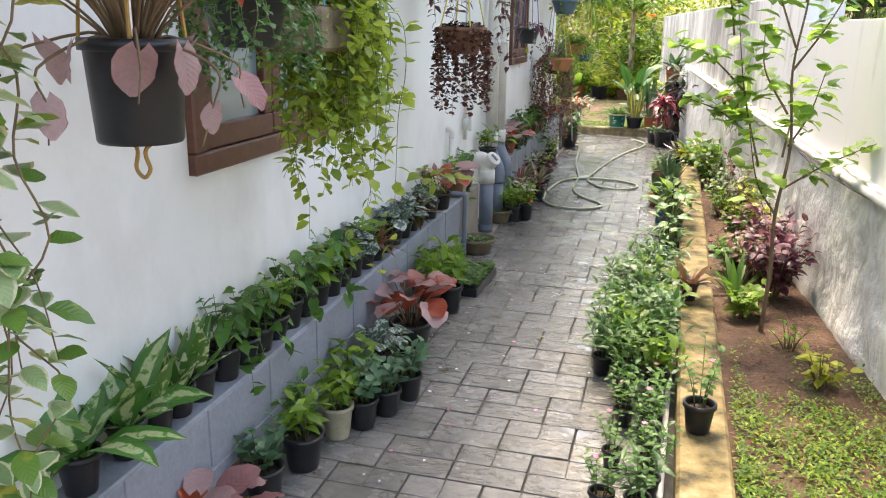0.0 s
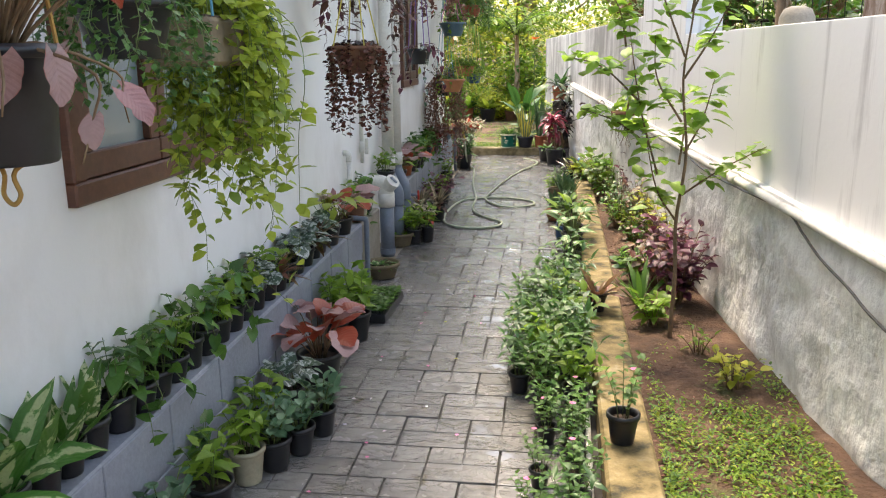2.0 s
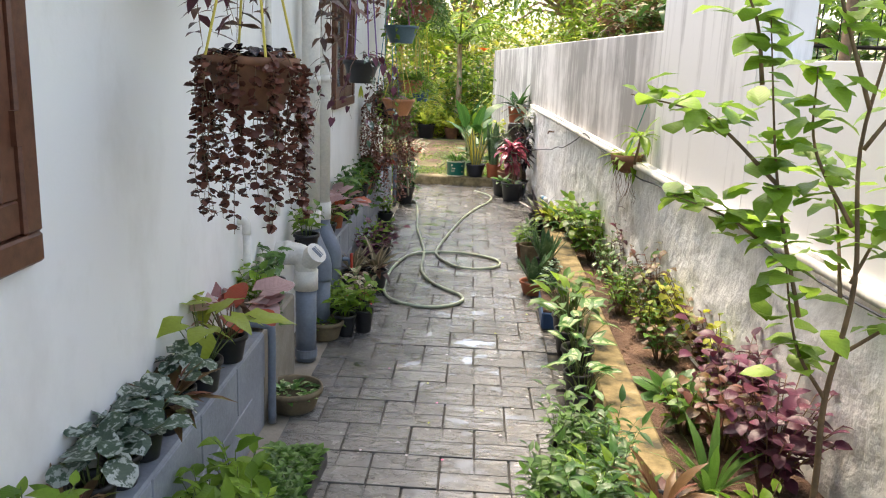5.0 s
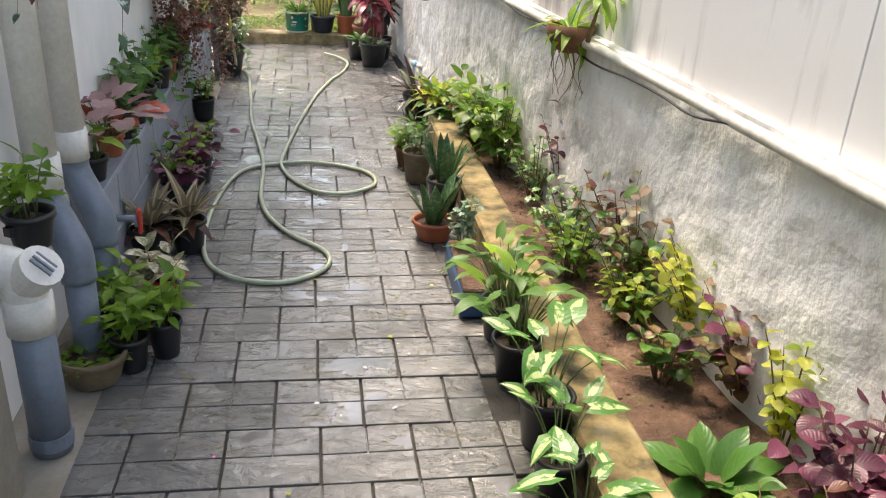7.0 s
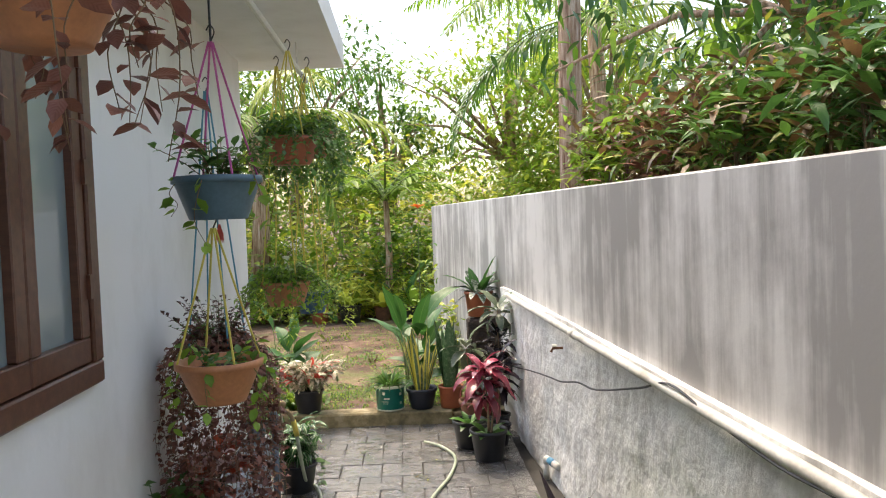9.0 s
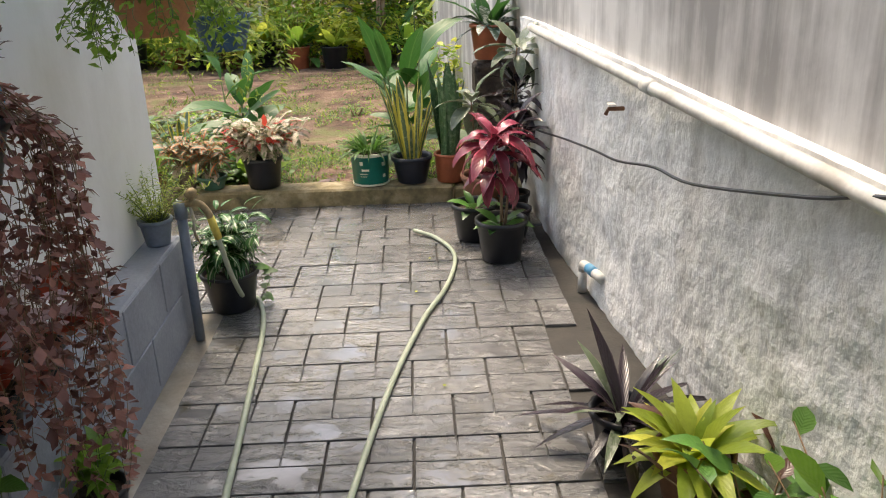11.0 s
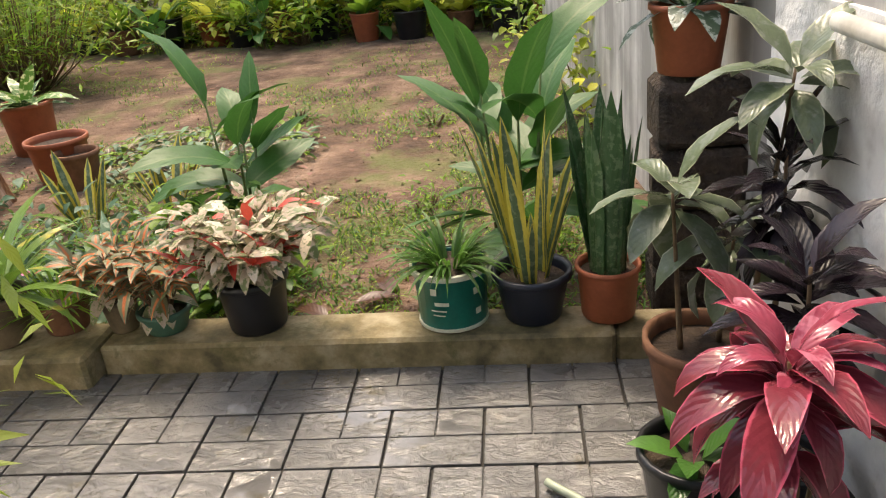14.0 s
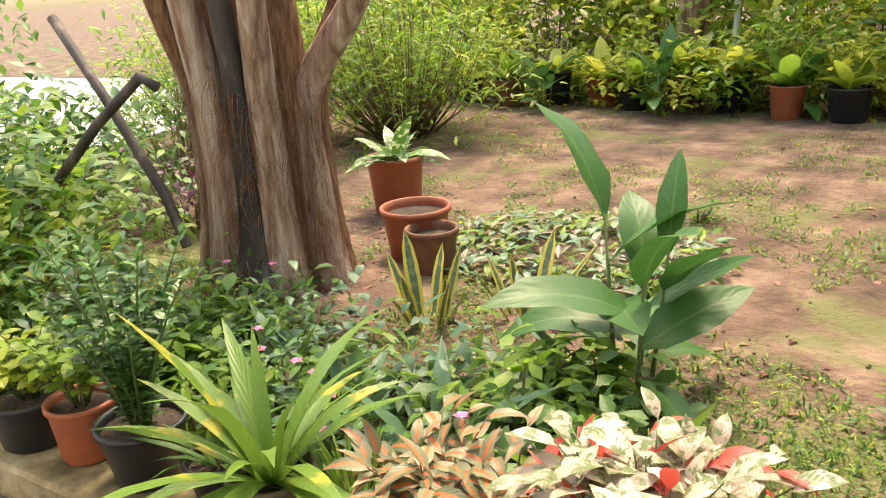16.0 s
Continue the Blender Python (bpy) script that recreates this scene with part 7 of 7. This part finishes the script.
        o = tagged(new("grass" if L < 0.06 else "dead_leaf_litter", lv.mesh("grass", shp, 2)), "patchy grass and moss on red soil" if L < 0.06 else "scattered dry brown leaves on the soil", "grass" if L < 0.06 else "leaf litter", kind="stuff")
        o.data.materials.append(m)
    bm = bmesh.new()
    for i in range(700):
        x, y = rnd.uniform(-4.2, 0.2), 8.6 + abs(rnd.gauss(0, 1.6))
        q = rnd.uniform(0.004, 0.013)
        r = bmesh.ops.create_cube(bm, size=q)
        bmesh.ops.transform(bm, matrix=Matrix.Translation((x, y, ground_z(x, y) + q * 0.15)) @ Euler((rnd.random() * 3, rnd.random() * 3, rnd.random() * 3)).to_matrix().to_4x4(), verts=r["verts"])
    tagged(obj("soil_clods", bm, M_YARD), "clods and pebbles scattered on the yard soil", "soil", kind="stuff")
    # curled dry leaves by the kerb
    for x, y, a in ((-0.98, 8.72, 0.3), (-0.86, 8.78, 1.9), (-1.05, 8.62, 2.6)):
        o = thing("dry_leaf", "large curled dry brown leaf on the soil", (x, y, 0.02), "dead leaf")
        lv = Leaves()
        lv.add((0, 0, 0.012), a, 0.12, 0.17, 0.07, 0.3, 0.6)
        lv.attach(o, G_DUSK, "oval", 5, "blade")
    # row of pots and bright seedlings at the far side of the yard
    for i in range(15):
        x = -6.4 + 0.48 * i + rnd.uniform(-0.1, 0.1)
        y = 15.4 - 0.06 * i + rnd.uniform(-0.2, 0.2)
        o = thing("yard_pot", "dark plastic pot with bright young leaves at the yard's far side", (x, y, -0.02), "potted plant", "far row of pots")
        z = pot(o, rnd.uniform(0.13, 0.19), rnd.uniform(0.22, 0.36), (M_BLACK, M_TERRA, M_BLACK, M_CLAY)[i % 4])
        rosette(rnd, 10, 0.42, 0.14, (0.5, 1.4), 0.8, z).attach(o, (G_FRESH, G_LIME, G_YEL)[i % 3], "oval", 5)
    for i in range(9):
        canna((-5.0 + 0.6 * i, 14.6 + rnd.uniform(-0.3, 0.3), 0), 3, 0.5, rnd, "bright green young canna in the yard") if i % 2 else None
    for k in range(18):
        x = -6.3 + 0.42 * k + rnd.uniform(-0.15, 0.15)
        shrub("seedling_clump", "bright lime green young plants beside the far pots", (x, rnd.uniform(14.7, 16.0), -0.02), rnd.uniform(0.25, 0.45), rnd.uniform(0.45, 1.1), 480, 0.11, 0.05, [[G_LIME, G_YEL], [G_LIME, G_FRESH], [G_YEL, G_FRESH]][k % 3], rnd.choice(["oval", "lance"]), rnd)
    # wispy tall stand and low walls of shrubs
    for x, y, r, h, n, m, L, W in ((-5.0, 13.2, 0.9, 1.5, 5200, [G_FRESH, G_LIME, G_FRESH], 0.11, 0.026), (-6.2, 12.4, 0.9, 1.6, 5000, [G_FRESH, G_LIME], 0.11, 0.028), (-5.6, 11.2, 0.6, 0.9, 1200, [G_FRESH, G_MID], 0.08, 0.03),
                                   (-4.7, 9.2, 0.6, 1.0, 1800, [G_MID, G_FRESH], 0.11, 0.05), (-5.4, 9.9, 0.6, 1.0, 1800, [G_MID, G_DARK], 0.11, 0.05), (-4.15, 8.75, 0.5, 0.85, 1400, [G_FRESH, G_LIME, G_MID], 0.09, 0.05),
                                   (-4.6, 10.4, 0.5, 0.6, 700, [G_PLUM, G_MID], 0.07, 0.03), (-3.55, 8.75, 0.38, 0.6, 900, [G_MID, G_DARK], 0.10, 0.03)):
        shrub("leafy_shrub", "dense green garden shrub in the yard", (x, y, -0.02), r, h, n, L, W, m, "lance", rnd)
    for k in range(26):
        a, b = rnd.uniform(-5.8, -4.2), rnd.uniform(12.6, 13.6)
        o = thing("cosmos_flower", "small orange flower above feathery stems", (a, b, 1.25 + rnd.uniform(0, 0.45)), "flower", "orange flowers")
        stems(o, [[(0, 0, -0.5), (0, 0, 0)]], 0.004)
        fl = Leaves()
        for i in range(6):
            fl.add((0, 0, 0), i * 1.05, 0.3, 0.035, 0.025, 0.3)
        fl.attach(o, P_ORANGE, "oval", 3, "flower")
    # bank of mixed growth closing the yard, seen from the path
    bank = [(-4.6, 19.5, 1.6, 3.2, 3200), (-1.6, 19.5, 1.6, 3.4, 3200), (1.6, 19.0, 1.5, 3.4, 3000), (-8.0, 20.0, 1.6, 3.2, 2600), (-11.5, 19.0, 1.6, 3.0, 2200), (-2.2, 17.2, 1.2, 1.7, 1700), (-0.6, 16.4, 1.0, 1.6, 1600), (-3.8, 17.6, 1.3, 1.8, 1700), (-5.6, 17.8, 1.3, 1.9, 1600), (0.5, 17.4, 1.3, 2.1, 1900),
            (-7.4, 16.8, 1.4, 2.2, 2200), (0.15, 11.2, 0.4, 0.8, 900), (0.1, 13.2, 0.5, 1.3, 1200)]
    for i, (x, y, r, h, n) in enumerate(bank):
        shrub("yard_shrub", "sunlit mixed green shrub at the yard's edge", (x, y, -0.03), r, h, n, 0.18 if r > 0.8 else 0.12, 0.08 if r > 0.8 else 0.05, [[G_FRESH, G_LIME, G_MID], [G_LIME, G_YEL, G_FRESH], [G_LIME, G_FRESH, G_YEL]][i % 3], "oval", rnd)
    # birdbath-like white post with pink-white flowers
    o = thing("white_post", "slim white garden post carrying a pot of pale flowers", (-2.8, 16.0, -0.02), "post")
    part("post", lathe(bmesh.new(), [(0.06, 0), (0.05, 0.05), (0.035, 0.1), (0.03, 0.95), (0.07, 1.0), (0.07, 1.03), (0.0, 1.03)], 14), M_WPVC, o, smooth=True)
    shr = shrub("pale_flowers", "pot of pale pink flowers and leaves on the post", (-2.8, 16.0, 1.01), 0.22, 0.32, 360, 0.07, 0.05, [G_FRESH, P_WHITE, G_LIME], "oval", rnd)
    # young palm in the middle distance
    o = thing("young_palm", "young feathery palm in the middle of the yard", (-1.03, 15.6, -0.02), "tree")
    o.scale = (1.3, 1.3, 1.3)
    part("trunk", tube(bmesh.new(), [(0, 0, 0), (0.02, 0, 0.8), (0, 0, 1.5)], [0.06, 0.045, 0.035], 10), M_BARK, o, smooth=True)
    for i in range(11):
        frond(o, (0, 0, 1.45), i * 2.4, 1.25 - 0.06 * i, 1.1, rnd, 1.5, 0.34, 24, G_FRESH, 0.4)
    # coconut palms whose fronds arch over the yard
    for at, hgt, n in (((-3.4, 16.5, 0), 3.4, 12), ((2.4, 15.0, 0), 4.6, 12), ((-8.5, 19.0, 0), 5.5, 12)):
        o = thing("coconut_palm", "tall coconut palm with long arching fronds", at, "tree")
        part("trunk", tube(bmesh.new(), [(0, 0, 0), (0.1, 0, hgt * 0.5), (0, 0, hgt)], [0.2, 0.15, 0.12], 12), M_BARK, o, smooth=True)
        for i in range(n):
            frond(o, (0, 0, hgt), i * 2.4 + 0.5, 0.9 - 0.11 * i, 3.4, rnd, 1.4, 0.75, 48, (G_MID, G_FRESH, G_LIME)[i % 3], 0.9)
    # areca trunk beyond the wall and a big-leaved tree over it
    o = thing("areca_palm", "ringed pale palm trunk behind the boundary wall", (1.35, 11.2, 0), "tree")
    part("trunk", tube(bmesh.new(), [(0, 0, 0), (0, 0, 2.5), (0.05, 0, 5.2)], [0.15, 0.13, 0.12], 14), M_BARK, o, smooth=True)
    for i in range(9):
        frond(o, (0.05, 0, 5.1), i * 2.4, 1.0 - 0.1 * i, 2.4, rnd, 1.5, 0.7, 30, G_MID, 0.8)
    o = thing("mango_tree", "dark glossy long-leaved tree leaning over the wall", (3.4, 8.6, 0), "tree")
    bm = bmesh.new()
    tube(bm, curve_pts([(0, 0, 0), (-0.1, -0.1, 1.4), (-0.5, -0.3, 2.6), (-0.9, -0.4, 3.5)], 5), [0.16 * (1 - 0.04 * i) for i in range(16)], 10)
    tips = []
    for i in range(16):
        p0 = Vector((-0.5, -0.3, 2.4 + 0.05 * i))
        p1 = Vector((rnd.uniform(-2.4, 0.9), rnd.uniform(-1.7, 1.9), rnd.uniform(2.2, 4.1)))
        tube(bm, [p0, p0.lerp(p1, 0.5) + Vector((0, 0, 0.25)), p1], [0.045, 0.03, 0.012], 6)
        tips += [p1, p0.lerp(p1, 0.7) + Vector((0, 0, 0.2))]
    part("trunk", bm, M_BARK, o, smooth=True)
    a, b = Leaves(), Leaves()
    for p in tips:
        for k in range(46):
            q = p + Vector((rnd.gauss(0, 0.28), rnd.gauss(0, 0.28), rnd.gauss(0, 0.22)))
            (a if rnd.random() < 0.72 else b).add(q, rnd.uniform(0, 6.28), rnd.uniform(-1.2, 0.3), rnd.uniform(0.16, 0.27), 0.06, rnd.uniform(0.2, 0.8), 0.15)
    a.attach(o, G_DARK, "lance", 4, "crown")
    b.attach(o, G_FRESH, "lance", 4, "crown_light")
    # croton hedge showing over the wall
    for s, m in ((5.2, [G_MID, G_DARK, G_BRONZE]), (6.2, [G_BRONZE, G_STRAP, G_MID]), (7.1, [G_BRONZE, G_DRYRED, G_STRAP]), (8.1, [G_LIME, G_FRESH, G_BRONZE])):
        p = right((-1.0, s, 0))
        shrub("croton_shrub", "bronze and yellow croton shrub behind the wall", (p.x, p.y, 0), 0.42, 2.30, 1500, 0.15, 0.042, m, "lance", rnd, z0=1.75)
    # larger trees closing the distance
    for i, (x, y, hgt, r) in enumerate(((-12, 20, 6.0, 2.6), (-6.5, 23, 6.5, 2.8), (-1.5, 24, 6.0, 2.8), (3.5, 22, 6.0, 2.6), (5.5, 14.5, 5.0, 1.9), (7.5, 9.5, 5.5, 2.1), (-15, 14, 5.0, 2.4), (1.6, 22.5, 7.5, 3.0), (-3.8, 22.5, 7.5, 3.0), (3.2, 18.5, 6.5, 2.2), (-9.5, 24, 7, 3.0), (8.0, 4.0, 5.5, 2.2))):
        o = thing("broadleaf_tree", "broad-leaved tree at the edge of the garden", (x, y, -0.05), "tree", "far trees")
        bm = bmesh.new()
        tube(bm, [(0, 0, 0), (0.1, 0, hgt * 0.35), (0.2, 0.1, hgt * 0.6)], [0.2, 0.15, 0.1], 9)
        sets = [Leaves(), Leaves()]
        for k in range(84):
            v = Vector((rnd.gauss(0, 1), rnd.gauss(0, 1), rnd.gauss(0, 1))).normalized() * rnd.uniform(0.45, 1.0)
            c = Vector((v.x * r, v.y * r, hgt * 0.55 + v.z * hgt * 0.45))
            if k % 4 == 0:
                tube(bm, [(0.1, 0.05, hgt * 0.4), tuple(c * 0.6 + Vector((0, 0, hgt * 0.2))), tuple(c)], [0.07, 0.04, 0.015], 5)
            s = sets[k % 2]
            for q in range(46):
                d = Vector((rnd.gauss(0, 0.34), rnd.gauss(0, 0.34), rnd.gauss(0, 0.26)))
                s.add(c + d, rnd.uniform(0, 6.28), rnd.uniform(-0.8, 0.6), rnd.uniform(0.16, 0.32), rnd.uniform(0.07, 0.13), rnd.uniform(0.2, 0.9), 0.2)
        part("trunk", bm, M_BARK, o, smooth=True)
        sets[0].attach(o, (G_MID, G_FRESH)[i % 2], "oval", 2, "crown")
        sets[1].attach(o, (G_FRESH, G_LIME)[i % 2], "oval", 2, "crown_light")
    # bright drive beyond the yard
    tagged(obj("road", B(-40, -7.6, 10.6, 16.4, -0.12, 0.03), plain("pale_concrete", (0.74, 0.73, 0.70), 0.8)), "pale concrete drive beyond the yard", "road", kind="structure")


def neighbour():
    o = thing("shed", "open shed with a crumpled pale metal sheet roof behind the wall", (0, 0, 0), "shed")
    metal = speckled("sheet_metal", [(0.3, (0.42, 0.43, 0.45)), (0.7, (0.72, 0.73, 0.75))], 3, 0.45, 0.3, 0.01, 20, metal=0.3)
    bm = bmesh.new()
    nx, ny = 60, 10
    g = [[bm.verts.new((1.75 + 5.2 * i / nx, 3.1 + 2.6 * j / ny, 2.28 + 0.20 * j / ny * 2.6 + 0.03 * math.sin(i * 1.9) + 0.06 * noise.noise(Vector((i * 0.23, j * 0.4, 0))))) for i in range(nx + 1)] for j in range(ny + 1)]
    for j in range(ny):
        for i in range(nx):
            bm.faces.new((g[j][i], g[j][i + 1], g[j + 1][i + 1], g[j + 1][i]))
    r = bmesh.ops.extrude_face_region(bm, geom=bm.faces[:])
    bmesh.ops.translate(bm, verts=[v for v in r["geom"] if isinstance(v, bmesh.types.BMVert)], vec=(0, 0, 0.012))
    part("roof", bm, metal, o)
    for x, y in ((1.95, 3.3), (2.95, 3.3), (4.4, 3.3), (6.6, 3.3), (1.95, 5.5), (4.2, 5.5), (6.6, 5.5)):
        part("post", tube(bmesh.new(), [(x, y, -0.05), (x, y, 2.30 + (0.4 if y > 5 else 0))], 0.035, 8), M_TWIG, o, smooth=True)
    for z in (1.3, 1.75, 2.15):
        part("rail", tube(bmesh.new(), [(1.9, 5.5, z), (6.6, 5.5, z)], 0.018, 6), M_BLACK, o)
    for i in range(30):
        x = 1.95 + 4.6 * i / 29
        part("wire", tube(bmesh.new(), [(x, 5.5, 0), (x, 5.5, 2.4)], 0.006, 4), M_BLACK, o)
    for x, y in ((2.3, 6.3), (3.6, 6.5), (4.9, 6.4), (6.2, 6.3)):
        shrub("shade_shrub", "dark shrub in the shade behind the shed", (x, y, -0.05), 0.7, 2.3, 1100, 0.15, 0.06, [G_DARK, G_MID], "oval", RND)
    p = thing("areca_palm", "green-topped ringed areca trunk behind the wall", (2.56, 3.0, -0.05), "tree")
    bm = bmesh.new()
    zs = [0.05 * i for i in range(46)]
    lathe(bm, [(0.115 - 0.012 * z + (0.008 if i % 2 else 0.0), z) for i, z in enumerate(zs)], 16)
    part("trunk", bm, M_BARK, p, smooth=True)
    part("crownshaft", lathe(bmesh.new(), [(0.09, 2.2), (0.105, 2.4), (0.095, 3.2), (0.06, 3.8)], 16), plain("green_sheath", (0.25, 0.33, 0.08), 0.5), p, smooth=True)
    for i in range(8):
        frond(p, (0, 0, 3.7), i * 2.4, 1.0 - 0.08 * i, 1.9, RND, 1.5, 0.6, 26, G_MID, 0.8)
    c = thing("wall_dome", "small weathered cement dome on top of the wall", tuple(right((-0.15, 0.5, 1.553))), "ornament")
    part("dome", lathe(bmesh.new(), [(0.08, 0), (0.078, 0.04), (0.06, 0.075), (0.03, 0.088), (0.001, 0.09)], 20), M_CEMENT, c, smooth=True)


end_pots()
garden()
neighbour()

paving()
